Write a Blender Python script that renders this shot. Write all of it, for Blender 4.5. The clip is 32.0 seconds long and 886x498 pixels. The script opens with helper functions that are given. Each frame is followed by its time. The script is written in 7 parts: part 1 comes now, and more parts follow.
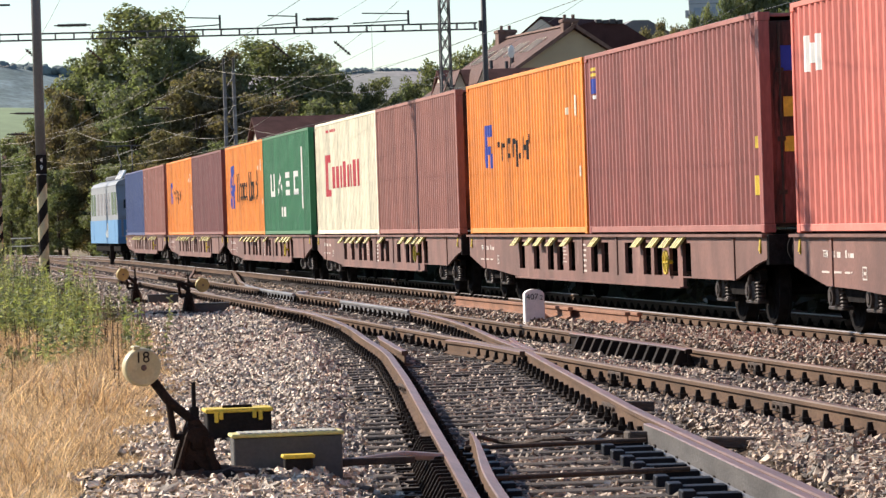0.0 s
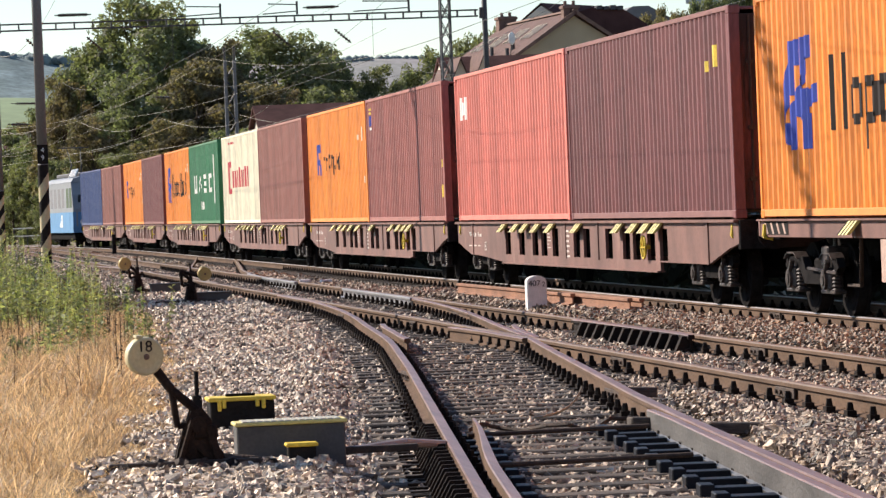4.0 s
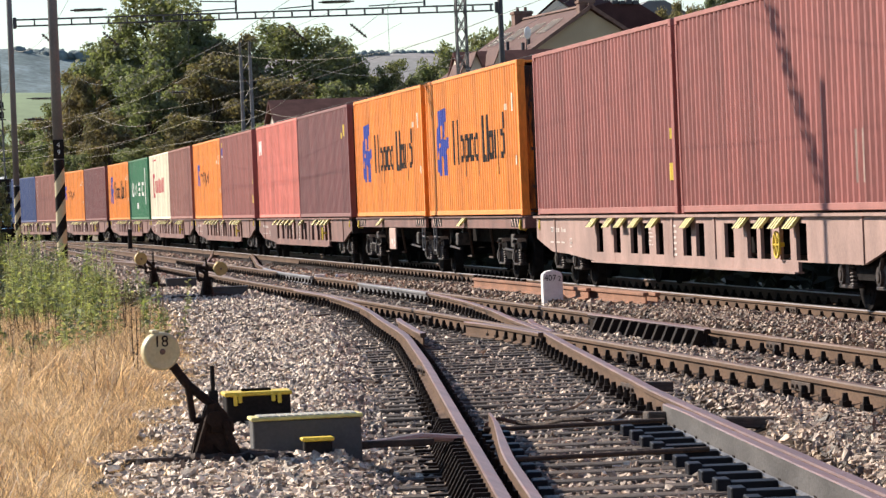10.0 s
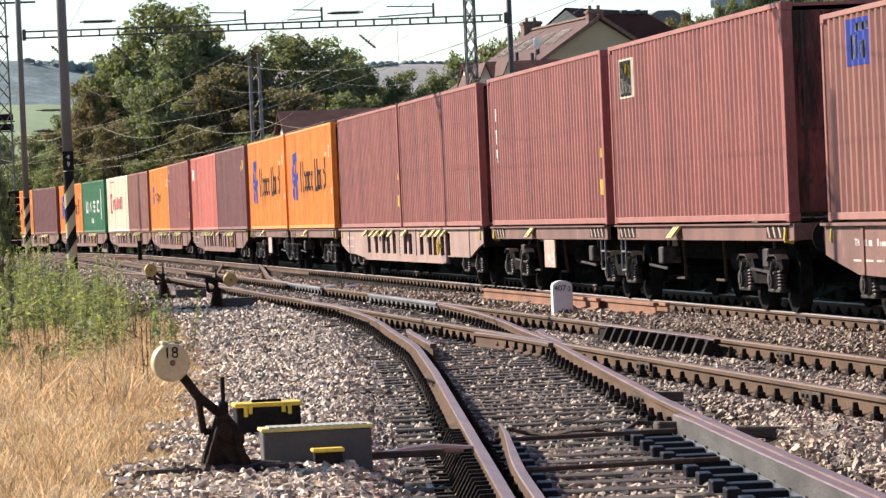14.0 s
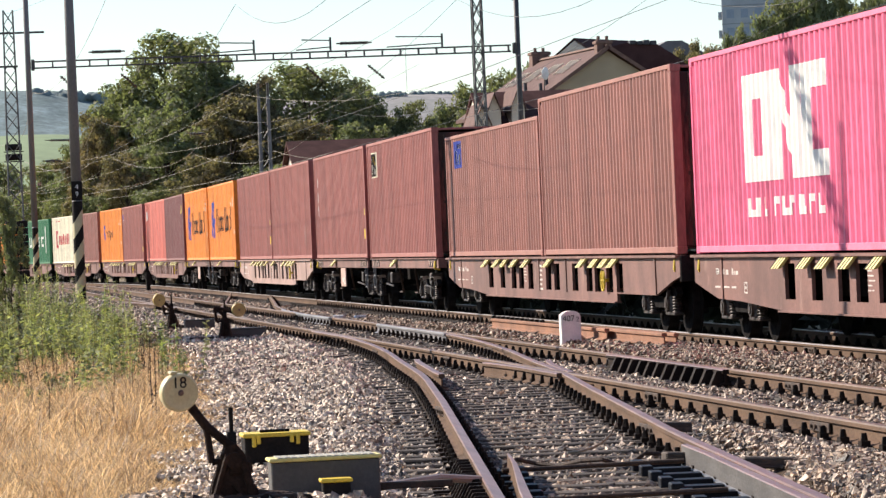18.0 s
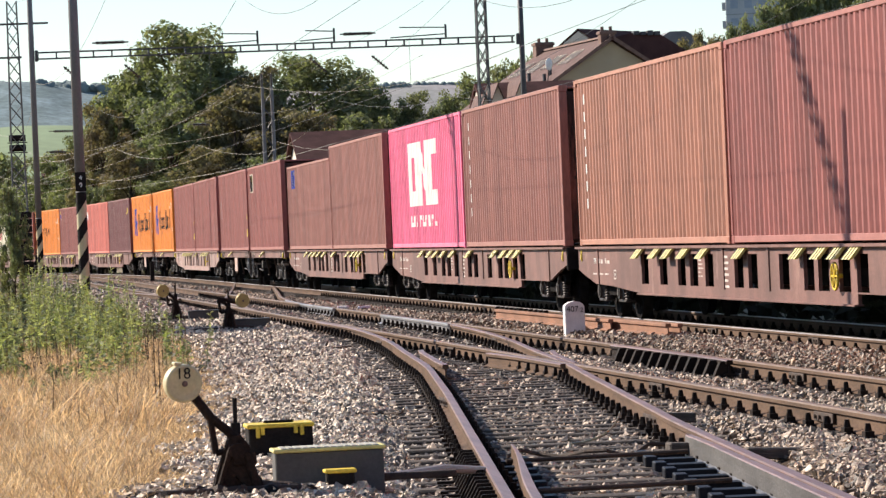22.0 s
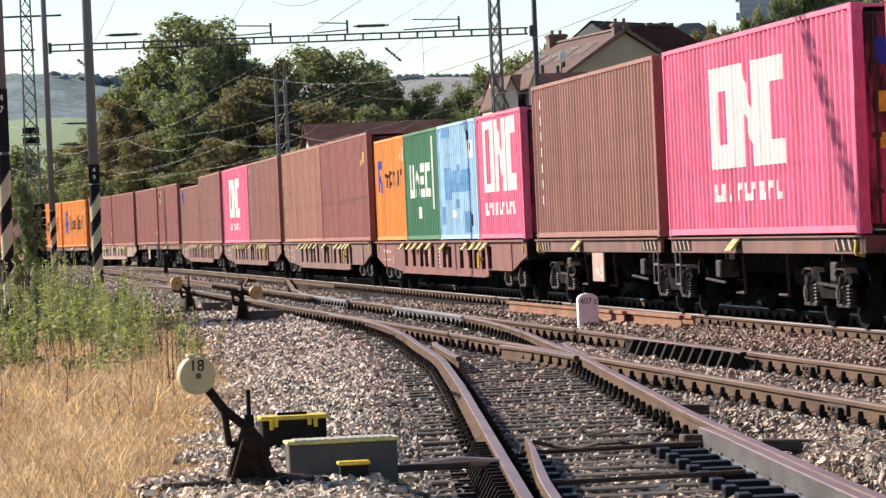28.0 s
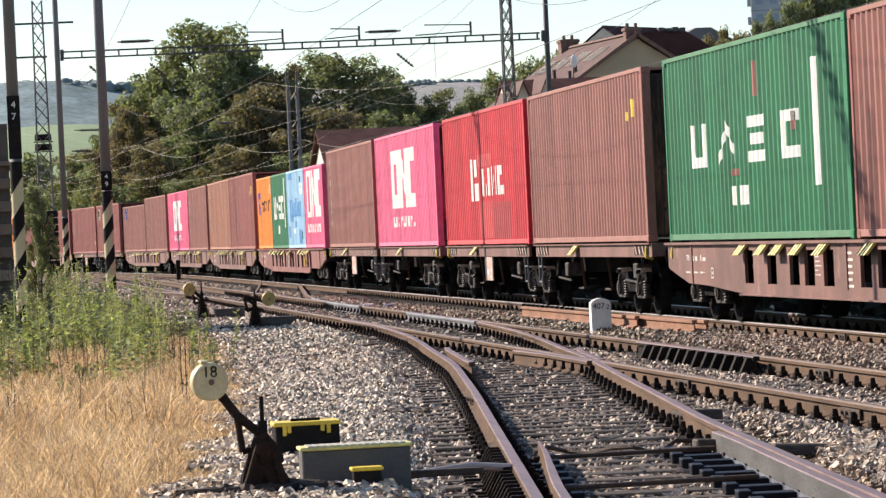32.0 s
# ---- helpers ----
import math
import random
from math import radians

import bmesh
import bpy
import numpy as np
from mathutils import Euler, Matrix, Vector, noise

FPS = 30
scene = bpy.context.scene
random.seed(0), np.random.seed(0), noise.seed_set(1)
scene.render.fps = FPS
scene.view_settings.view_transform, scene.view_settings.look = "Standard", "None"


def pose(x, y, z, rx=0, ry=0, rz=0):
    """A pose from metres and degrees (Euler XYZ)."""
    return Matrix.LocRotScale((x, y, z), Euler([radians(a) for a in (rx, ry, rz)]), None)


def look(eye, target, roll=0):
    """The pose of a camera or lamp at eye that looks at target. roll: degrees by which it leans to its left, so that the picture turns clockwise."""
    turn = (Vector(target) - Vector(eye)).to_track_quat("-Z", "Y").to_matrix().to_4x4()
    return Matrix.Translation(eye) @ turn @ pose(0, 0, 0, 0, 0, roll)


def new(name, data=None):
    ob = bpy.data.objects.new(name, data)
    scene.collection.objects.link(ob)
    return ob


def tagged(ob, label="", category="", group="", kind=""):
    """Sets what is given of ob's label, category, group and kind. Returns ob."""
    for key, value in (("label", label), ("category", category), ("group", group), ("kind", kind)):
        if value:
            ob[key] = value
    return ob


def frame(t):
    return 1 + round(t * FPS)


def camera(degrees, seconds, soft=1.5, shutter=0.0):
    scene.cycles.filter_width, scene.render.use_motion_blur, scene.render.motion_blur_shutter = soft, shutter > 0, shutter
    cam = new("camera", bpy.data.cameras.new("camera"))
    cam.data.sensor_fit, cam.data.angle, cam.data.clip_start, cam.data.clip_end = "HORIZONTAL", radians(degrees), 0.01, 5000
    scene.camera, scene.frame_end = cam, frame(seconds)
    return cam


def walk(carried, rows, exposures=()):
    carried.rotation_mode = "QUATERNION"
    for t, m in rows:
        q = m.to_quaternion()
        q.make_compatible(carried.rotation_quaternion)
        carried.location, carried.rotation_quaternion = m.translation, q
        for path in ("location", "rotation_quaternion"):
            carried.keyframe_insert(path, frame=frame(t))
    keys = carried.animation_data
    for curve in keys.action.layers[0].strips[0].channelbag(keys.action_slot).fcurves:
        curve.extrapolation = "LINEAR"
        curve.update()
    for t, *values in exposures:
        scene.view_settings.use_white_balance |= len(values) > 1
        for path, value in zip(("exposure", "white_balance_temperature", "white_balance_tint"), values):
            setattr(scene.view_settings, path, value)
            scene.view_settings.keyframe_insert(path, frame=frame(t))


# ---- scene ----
# The eye stands still beside the tracks; x across the tracks, y along them, z up from the rail head.
EYE = (0.0, 0.0, 1.43)
PATH = [  # seconds, yaw, pitch, roll
    (0, -8.547, -0.482, 1.892), (0.5, -8.495, -0.447, 2.008), (1, -8.474, -0.331, 1.990), (1.5, -8.512, -0.211, 1.815),
    (2, -8.548, -0.248, 1.874), (2.5, -8.561, -0.428, 2.021), (3, -8.547, -0.633, 2.169), (3.5, -8.543, -0.701, 2.237),
    (5.5, -8.426, -0.542, 2.346), (6, -8.362, -0.542, 2.275), (6.5, -8.295, -0.496, 2.263), (7, -8.275, -0.376, 2.265),
    (7.5, -8.285, -0.275, 2.226), (8, -8.323, -0.330, 2.321), (8.5, -8.319, -0.441, 2.359), (9, -8.290, -0.548, 2.437),
    (9.5, -8.260, -0.650, 2.425), (10, -8.263, -0.751, 2.322), (10.5, -8.263, -0.789, 2.252), (11, -8.266, -0.728, 2.412),
    (11.5, -8.243, -0.607, 2.391), (12, -8.236, -0.526, 2.399), (12.5, -8.205, -0.506, 2.339), (13, -8.152, -0.533, 2.265),
    (13.5, -8.095, -0.568, 2.457), (15.5, -8.174, -0.594, 2.458), (16, -8.164, -0.500, 2.378), (16.5, -8.124, -0.376, 2.468),
    (17, -8.078, -0.259, 2.515), (17.5, -8.038, -0.179, 2.452), (18, -8.010, -0.111, 2.437), (18.5, -8.019, -0.106, 2.479),
    (19, -7.982, -0.152, 2.461), (19.5, -7.953, -0.229, 2.596), (20, -7.926, -0.261, 2.670), (20.5, -7.988, -0.264, 2.672),
    (21, -8.015, -0.245, 2.551), (21.5, -7.999, -0.243, 2.489), (22, -7.945, -0.252, 2.473), (22.5, -7.888, -0.262, 2.458),
    (23, -7.893, -0.195, 2.468), (23.5, -7.976, -0.166, 2.451), (24, -8.085, -0.223, 2.344), (24.5, -8.065, -0.309, 2.439),
    (25, -7.951, -0.372, 2.549), (25.5, -7.834, -0.343, 2.549), (27.5, -7.706, -0.296, 2.416), (28, -7.733, -0.366, 2.511),
    (28.5, -7.675, -0.293, 2.554), (29, -7.634, -0.235, 2.476), (29.5, -7.625, -0.294, 2.614), (30, -7.578, -0.373, 2.760),
    (30.5, -7.538, -0.393, 2.702), (31, -7.510, -0.317, 2.583), (31.5, -7.517, -0.254, 2.600), (32, -7.544, -0.273, 2.704),
]


def eye_pose(yaw, pitch, roll):
    return pose(*EYE, 90 + pitch, 0, yaw) @ pose(0, 0, 0, 0, 0, -roll)


cam = camera(13.589, 32.0, 1.4)
walk(cam, [(t, eye_pose(yaw, pitch, roll)) for t, yaw, pitch, roll in PATH],
     exposures=[(t, stops, 6650, 13) for t, stops in ((0, 0.78), (8, 0.78), (10, 0.82), (12, 0.92), (16, 0.96), (18, 0.90), (21, 0.86), (25, 0.82), (29, 0.84), (32, 0.86))])

# ---- light: low sun from the left and ahead, clear hazy sky ----
SUN_WAY = Vector((1.25, -1.0, -1.0)).normalized()
world = bpy.data.worlds.new("sky")
scene.world = world
world.use_nodes = True
wn = world.node_tree.nodes
sky = wn.new("ShaderNodeTexSky")
sky.sky_type = "NISHITA"
sky.sun_disc = False
sky.sun_elevation = math.asin(-SUN_WAY.z)
sky.sun_rotation = math.atan2(-SUN_WAY.x, -SUN_WAY.y)
sky.air_density, sky.dust_density, sky.ozone_density = 1.0, 0.1, 3.0
wn["Background"].inputs["Strength"].default_value = 0.09
world.node_tree.links.new(sky.outputs[0], wn["Background"].inputs["Color"])
sun = new("sun", bpy.data.lights.new("sun", "SUN"))
sun.data.energy, sun.data.angle, sun.data.color = 5.0, radians(0.5), (1.0, 0.91, 0.78)
sun.matrix_world = look((0, 0, 60), Vector((0, 0, 60)) + SUN_WAY)

# ---- materials ----
def mat(name, color, rough=0.6, metal=0.0, vary=0.25, scale=6.0, bump=0.15, fine=60.0, tint=None, island=0.0, obj=0.0,
        stain=None, stain_at=0.62, spec=0.5, stretch=(1, 1, 1)):
    """A surface with grain at two scales, a second tint in patches and, if asked, a change from piece to piece."""
    m = bpy.data.materials.new(name)
    m.use_nodes = True
    nt = m.node_tree
    n, ln = nt.nodes, nt.links.new
    b = n["Principled BSDF"]
    b.inputs["Roughness"].default_value, b.inputs["Metallic"].default_value = rough, metal
    b.inputs["Specular IOR Level"].default_value = spec
    tc = n.new("ShaderNodeTexCoord")
    mp = n.new("ShaderNodeMapping")
    mp.inputs["Scale"].default_value = stretch
    ln(tc.outputs["Object"], mp.inputs["Vector"])
    big = n.new("ShaderNodeTexNoise")
    big.inputs["Scale"].default_value, big.inputs["Detail"].default_value = scale, 5
    small = n.new("ShaderNodeTexNoise")
    small.inputs["Scale"].default_value, small.inputs["Detail"].default_value = fine, 4
    ln(mp.outputs[0], big.inputs["Vector"])
    ln(mp.outputs[0], small.inputs["Vector"])
    col = (*color, 1)
    other = (*(tint or [c * (1 - vary) for c in color]), 1)
    mx = n.new("ShaderNodeMix")
    mx.data_type = "RGBA"
    mx.inputs[6].default_value, mx.inputs[7].default_value = col, other
    rp = n.new("ShaderNodeValToRGB")
    rp.color_ramp.elements[0].position, rp.color_ramp.elements[1].position = 0.38, 0.66
    ln(big.outputs[0], rp.inputs[0])
    ln(rp.outputs[0], mx.inputs[0])
    out = mx.outputs[2]
    hv = n.new("ShaderNodeHueSaturation")
    mr = n.new("ShaderNodeMapRange")
    mr.inputs["From Min"].default_value, mr.inputs["From Max"].default_value = 0.3, 0.7
    mr.inputs["To Min"].default_value, mr.inputs["To Max"].default_value = 1 - vary * 0.6, 1 + vary * 0.6
    ln(small.outputs[0], mr.inputs["Value"])
    val = mr.outputs[0]
    for amount, socket in ((island, "island"), (obj, "obj")):
        if amount:
            src = (n.new("ShaderNodeNewGeometry").outputs["Random Per Island"] if socket == "island"
                   else n.new("ShaderNodeObjectInfo").outputs["Random"])
            r2 = n.new("ShaderNodeMapRange")
            r2.inputs["To Min"].default_value, r2.inputs["To Max"].default_value = 1 - amount, 1 + amount
            ln(src, r2.inputs["Value"])
            mul = n.new("ShaderNodeMath")
            mul.operation = "MULTIPLY"
            ln(val, mul.inputs[0])
            ln(r2.outputs[0], mul.inputs[1])
            val = mul.outputs[0]
    ln(val, hv.inputs["Value"])
    ln(out, hv.inputs["Color"])
    out = hv.outputs[0]
    if stain:
        st = n.new("ShaderNodeTexNoise")
        st.inputs["Scale"].default_value, st.inputs["Detail"].default_value, st.inputs["Roughness"].default_value = scale * 0.6, 8, 0.7
        ln(mp.outputs[0], st.inputs["Vector"])
        sr = n.new("ShaderNodeValToRGB")
        sr.color_ramp.elements[0].position, sr.color_ramp.elements[1].position = stain_at, stain_at + 0.12
        ln(st.outputs[0], sr.inputs[0])
        m2 = n.new("ShaderNodeMix")
        m2.data_type = "RGBA"
        m2.inputs[7].default_value = (*stain, 1)
        ln(sr.outputs[0], m2.inputs[0])
        ln(out, m2.inputs[6])
        out = m2.outputs[2]
    ln(out, b.inputs["Base Color"])
    if bump:
        bp = n.new("ShaderNodeBump")
        bp.inputs["Strength"].default_value, bp.inputs["Distance"].default_value = bump, 0.02
        ln(small.outputs[0], bp.inputs["Height"])
        ln(bp.outputs[0], b.inputs["Normal"])
    return m


def paint(name, color, stain=(0.16, 0.07, 0.04)):
    """Worn container paint: sun-bleached patches, vertical runs of rust."""
    return mat(name, color, rough=0.54, vary=0.30, scale=1.1, fine=22, bump=0.06, stain=stain, stain_at=0.655, stretch=(1, 1.7, 0.22), spec=0.36)


M = {
    "maroon": paint("maroon_paint", (0.300, 0.094, 0.080)),
    "brown": paint("brown_paint", (0.288, 0.112, 0.089)),
    "rust": paint("sun_bleached_rust_paint", (0.375, 0.160, 0.105)),
    "plum": paint("plum_paint", (0.185, 0.062, 0.062)),
    "salmon": paint("faded_red_paint", (0.63, 0.172, 0.132)),
    "orange": paint("orange_paint", (0.80, 0.245, 0.028)),
    "green": paint("green_paint", (0.020, 0.165, 0.070)),
    "cream": paint("cream_paint", (0.80, 0.74, 0.56)),
    "blue": paint("dark_blue_paint", (0.025, 0.055, 0.18)),
    "sky": paint("light_blue_paint", (0.33, 0.55, 0.74)),
    "pink": paint("magenta_paint", (0.78, 0.135, 0.255)),
    "red": paint("bright_red_paint", (0.56, 0.026, 0.040)),
    "white": mat("white_lettering", (0.80, 0.79, 0.74), rough=0.5, vary=0.12, scale=3, bump=0.0, stain=(0.45, 0.36, 0.30), stain_at=0.68),
    "worn_white": mat("worn_white_stencil", (0.62, 0.55, 0.50), rough=0.6, vary=0.2, scale=9, bump=0.0, stain=(0.27, 0.16, 0.13), stain_at=0.52),
    "notice": mat("faded_notice_plate", (0.50, 0.34, 0.28), rough=0.6, vary=0.3, scale=5, bump=0.05, stain=(0.38, 0.20, 0.15), stain_at=0.56),
    "ink": mat("black_lettering", (0.022, 0.017, 0.016), rough=0.7, vary=0.2, scale=3, bump=0.0, spec=0.15),
    "logo_blue": mat("blue_lettering", (0.022, 0.050, 0.33), rough=0.6, spec=0.25, vary=0.15, scale=3, bump=0.0),
    "logo_red": mat("red_lettering", (0.50, 0.02, 0.04), rough=0.5, vary=0.15, scale=3, bump=0.0),
    "yellow": mat("warning_yellow", (0.76, 0.54, 0.05), rough=0.5, vary=0.25, scale=8, bump=0.05, stain=(0.12, 0.08, 0.03), stain_at=0.66),
    "lemon": mat("pale_yellow_paint", (0.74, 0.63, 0.22), rough=0.5, vary=0.2, scale=8, bump=0.05, stain=(0.2, 0.17, 0.08), stain_at=0.66),
    "black": mat("black_iron", (0.018, 0.015, 0.014), spec=0.12, rough=0.75, vary=0.4, scale=10, bump=0.25),
    "rust_iron": mat("rusty_iron", (0.060, 0.034, 0.022), rough=0.8, vary=0.45, scale=9, bump=0.35),
    "wagon": mat("wagon_brown_paint", (0.195, 0.092, 0.073), rough=0.65, vary=0.4, scale=1.4, bump=0.08, stain=(0.32, 0.19, 0.15), stain_at=0.62, stretch=(1, 1, 0.5)),
    "wagon_pale": mat("wagon_faded_paint", (0.35, 0.225, 0.19), rough=0.7, vary=0.3, scale=1.6, bump=0.08, stain=(0.20, 0.09, 0.06), stain_at=0.62, stretch=(1, 1, 0.5)),
    "lever_iron": mat("rusty_black_lever", (0.030, 0.017, 0.012), rough=0.8, spec=0.15, vary=0.5, scale=14, bump=0.4, stain=(0.06, 0.028, 0.015), stain_at=0.6),
    "shiny_rail": mat("running_rail_head", (0.42, 0.36, 0.34), rough=0.38, metal=0.6, vary=0.3, scale=3, bump=0.05, stretch=(6, 0.12, 1)),
    # panes of the far tower: haze put into the colour as pale blue
    "far_pane": mat("haze_tinted_far_window", (0.22, 0.26, 0.32), rough=0.5, vary=0.15, scale=1, bump=0.0),
    "worn_blue": mat("worn_mid_blue", (0.10, 0.30, 0.56), rough=0.55, vary=0.3, scale=3, bump=0.0, stain=(0.33, 0.55, 0.74), stain_at=0.56),
    "wagon_red": mat("wagon_red_paint", (0.225, 0.078, 0.064), rough=0.6, vary=0.35, scale=1.4, bump=0.08, stain=(0.36, 0.23, 0.18), stain_at=0.64, stretch=(1, 1, 0.5)),
    # springs, hoods and axle boxes coloured paler, as the sunlit bits of the gear
    "bogie_part": mat("bogie_lit_brown_grease", (0.085, 0.062, 0.055), rough=0.42, spec=0.45, vary=0.5, scale=9, bump=0.2, stain=(0.014, 0.011, 0.010), stain_at=0.48),
    # grime plus shade: gear under the decks is coloured near black
    "bogie": mat("bogie_grime_and_shade", (0.022, 0.020, 0.020), rough=0.95, vary=0.45, scale=7, bump=0.2, stain=(0.03, 0.022, 0.018), stain_at=0.66, spec=0.03),
    "steel": mat("polished_steel", (0.36, 0.28, 0.25), rough=0.50, metal=0.1, vary=0.2, scale=4, bump=0.05),
    "grey_rail": mat("grey_worn_rail", (0.150, 0.138, 0.130), spec=0.4, rough=0.45, metal=0.3, vary=0.4, scale=4, bump=0.15, stretch=(1, 0.3, 1), stain=(0.09, 0.07, 0.05), stain_at=0.6),
    "rail_brown": mat("brown_rail_head", (0.185, 0.118, 0.082), rough=0.5, spec=0.3, vary=0.35, scale=3, bump=0.08, stretch=(1, 0.12, 1), stain=(0.17, 0.09, 0.055), stain_at=0.56),
    "rail": mat("rusty_rail_side", (0.128, 0.078, 0.050), spec=0.2, rough=0.8, vary=0.35, scale=3, bump=0.25, stretch=(1, 0.3, 1), stain=(0.085, 0.045, 0.03), stain_at=0.6),
    "rail_top": mat("worn_rail_head", (0.235, 0.138, 0.120), rough=0.40, metal=0.2, spec=0.35, vary=0.45, scale=2.2, bump=0.06, stretch=(9, 0.10, 1), stain=(0.24, 0.10, 0.07), stain_at=0.56),
    "fresh_rust": mat("orange_rust", (0.27, 0.125, 0.070), rough=0.85, vary=0.35, scale=4, bump=0.3, stretch=(1, 0.4, 1)),
    "sleeper": mat("tarred_timber", (0.085, 0.062, 0.048), rough=0.85, vary=0.5, scale=5, bump=0.5, obj=0.35, stretch=(0.35, 2, 2)),
    "chair": mat("chair_iron", (0.020, 0.013, 0.010), spec=0.12, rough=0.75, vary=0.4, scale=12, bump=0.3, obj=0.3),
    "slide": mat("greased_slide_plate", (0.006, 0.007, 0.012), spec=0.18, rough=0.55, metal=0.0, vary=0.4, scale=10, bump=0.1),
    "rusty_stone": mat("rusty_ballast_stone", (0.47, 0.36, 0.265), rough=0.55, vary=0.4, scale=16, bump=0.3, fine=120, tint=(0.112, 0.067, 0.043), island=0.9),
    "dirty_stone": mat("oily_ballast_stone", (0.35, 0.255, 0.178), rough=0.6, vary=0.4, scale=16, bump=0.3, fine=120, tint=(0.090, 0.055, 0.036), island=0.9),
    "stone": mat("ballast_stone", (0.70, 0.565, 0.425), rough=0.55, vary=0.4, scale=18, bump=0.3, fine=120, tint=(0.22, 0.155, 0.11), island=0.85),
    # bed coloured far darker than its stones, for the shade in their gaps
    "ballast": mat("gap_shade_ballast_bed", (0.080, 0.056, 0.040), spec=0.08, rough=1.0, vary=0.5, scale=16, bump=0.9, fine=40, tint=(0.055, 0.04, 0.03)),
    "soil": mat("dry_soil", (0.22, 0.155, 0.09), rough=0.95, vary=0.4, scale=0.4, bump=0.5, fine=25, tint=(0.16, 0.13, 0.06)),
    "straw": mat("dry_grass", (0.62, 0.482, 0.315), rough=0.5, vary=0.3, scale=1.6, bump=0.0, tint=(0.41, 0.275, 0.155), island=0.65),
    "dry_stalk": mat("dry_stalk", (0.27, 0.185, 0.10), rough=0.8, vary=0.3, scale=2, bump=0.0, tint=(0.16, 0.10, 0.055), island=0.5),
    # near-black leaf for the added strip that stands for shade under the train
    "hedge": mat("shade_stand_in_leaf", (0.040, 0.045, 0.022), rough=0.9, vary=0.4, scale=0.5, bump=0.0, island=0.4),
    "weed": mat("weed_leaf", (0.195, 0.228, 0.088), rough=0.32, vary=0.3, scale=1.2, bump=0.0, tint=(0.33, 0.325, 0.19), island=0.7),
    # leaf colour lightened and evened for the haze in front of the trees
    "leaf": mat("tree_leaf", (0.168, 0.186, 0.105), rough=0.7, vary=0.3, scale=0.14, bump=0.0, tint=(0.175, 0.165, 0.085), island=0.35),
    "leaf_dull": mat("dull_tree_leaf", (0.165, 0.155, 0.095), rough=0.75, vary=0.3, scale=0.2, bump=0.0, tint=(0.165, 0.125, 0.085), island=0.4),
    "bark": mat("bark", (0.09, 0.065, 0.045), rough=0.9, vary=0.4, scale=4, bump=0.6),
    "pole": mat("weathered_pole_paint", (0.160, 0.158, 0.162), rough=0.7, vary=0.25, scale=2, bump=0.1, stain=(0.15, 0.11, 0.09), stain_at=0.64, stretch=(1, 1, 0.3)),
    "dark_pole": mat("dark_grey_steel", (0.055, 0.055, 0.06), rough=0.6, vary=0.3, scale=3, bump=0.1),
    "lattice": mat("galvanised_lattice", (0.085, 0.090, 0.092), rough=0.6, vary=0.3, scale=2, bump=0.05),
    "wire": mat("bright_wire", (0.30, 0.27, 0.21), rough=0.45, metal=0.6, vary=0.15, scale=2, bump=0.0),
    "dark_wire": mat("dark_wire", (0.05, 0.05, 0.05), rough=0.6, vary=0.2, scale=2, bump=0.0),
    "ochre_disc": mat("ochre_enamel", (0.52, 0.37, 0.13), rough=0.5, vary=0.2, scale=8, bump=0.05, stain=(0.25, 0.15, 0.06), stain_at=0.66),
    "blade_grey": mat("worn_grey_blade", (0.27, 0.255, 0.26), rough=0.42, metal=0.35, vary=0.35, scale=3, bump=0.06, stretch=(4, 0.2, 1), stain=(0.13, 0.10, 0.09), stain_at=0.62),
    "slate": mat("weathered_slate", (0.20, 0.20, 0.21), rough=0.9, vary=0.2, scale=1.0, bump=0.15),
    "faded_red": mat("repainted_red_patch", (0.60, 0.060, 0.062), rough=0.55, vary=0.2, scale=1.5, bump=0.03),
    "deep_red": mat("darker_red_patch", (0.40, 0.034, 0.042), rough=0.6, vary=0.35, scale=1.2, bump=0.03, stretch=(1, 1.4, 0.4)),
    "disc": mat("cream_enamel", (0.54, 0.46, 0.27), rough=0.45, vary=0.15, scale=6, bump=0.05, stain=(0.30, 0.20, 0.10), stain_at=0.70),
    "tread": mat("worn_tread_plate", (0.42, 0.40, 0.33), rough=0.6, vary=0.25, scale=8, bump=0.1),
    "grey_box": mat("grey_machine_paint", (0.075, 0.071, 0.068), rough=0.6, vary=0.2, scale=5, bump=0.1, stain=(0.12, 0.09, 0.06), stain_at=0.64),
    "km_stone": mat("whitewashed_stone", (0.74, 0.70, 0.68), rough=0.85, vary=0.12, scale=9, bump=0.3, stain=(0.42, 0.34, 0.30), stain_at=0.68),
    "plaster": mat("ochre_plaster", (0.42, 0.345, 0.23), rough=0.9, vary=0.12, scale=0.6, bump=0.1),
    "pale_wall": mat("pale_plaster", (0.66, 0.58, 0.48), rough=0.9, vary=0.1, scale=0.6, bump=0.1),
    "roof": mat("red_roof_tiles", (0.112, 0.055, 0.045), rough=0.85, vary=0.3, scale=1.2, bump=0.3, stain=(0.12, 0.08, 0.06), stain_at=0.6),
    # dark roofing; on the shed and dormer house it also holds their shade
    "dark_roof": mat("dark_and_shaded_roof", (0.085, 0.043, 0.040), spec=0.08, rough=0.95, vary=0.3, scale=1.0, bump=0.2),
    "chimney": mat("chimney_brick", (0.19, 0.115, 0.09), rough=0.9, vary=0.3, scale=3, bump=0.3),
    # grey with the far tower's haze blue mixed in
    "concrete": mat("grey_concrete", (0.33, 0.345, 0.37), rough=0.9, vary=0.15, scale=0.3, bump=0.1),
    "glass": mat("window_glass", (0.03, 0.04, 0.05), rough=0.08, vary=0.1, scale=2, bump=0.0),
    # far hills and woods: blue-grey haze is mixed into their base colours
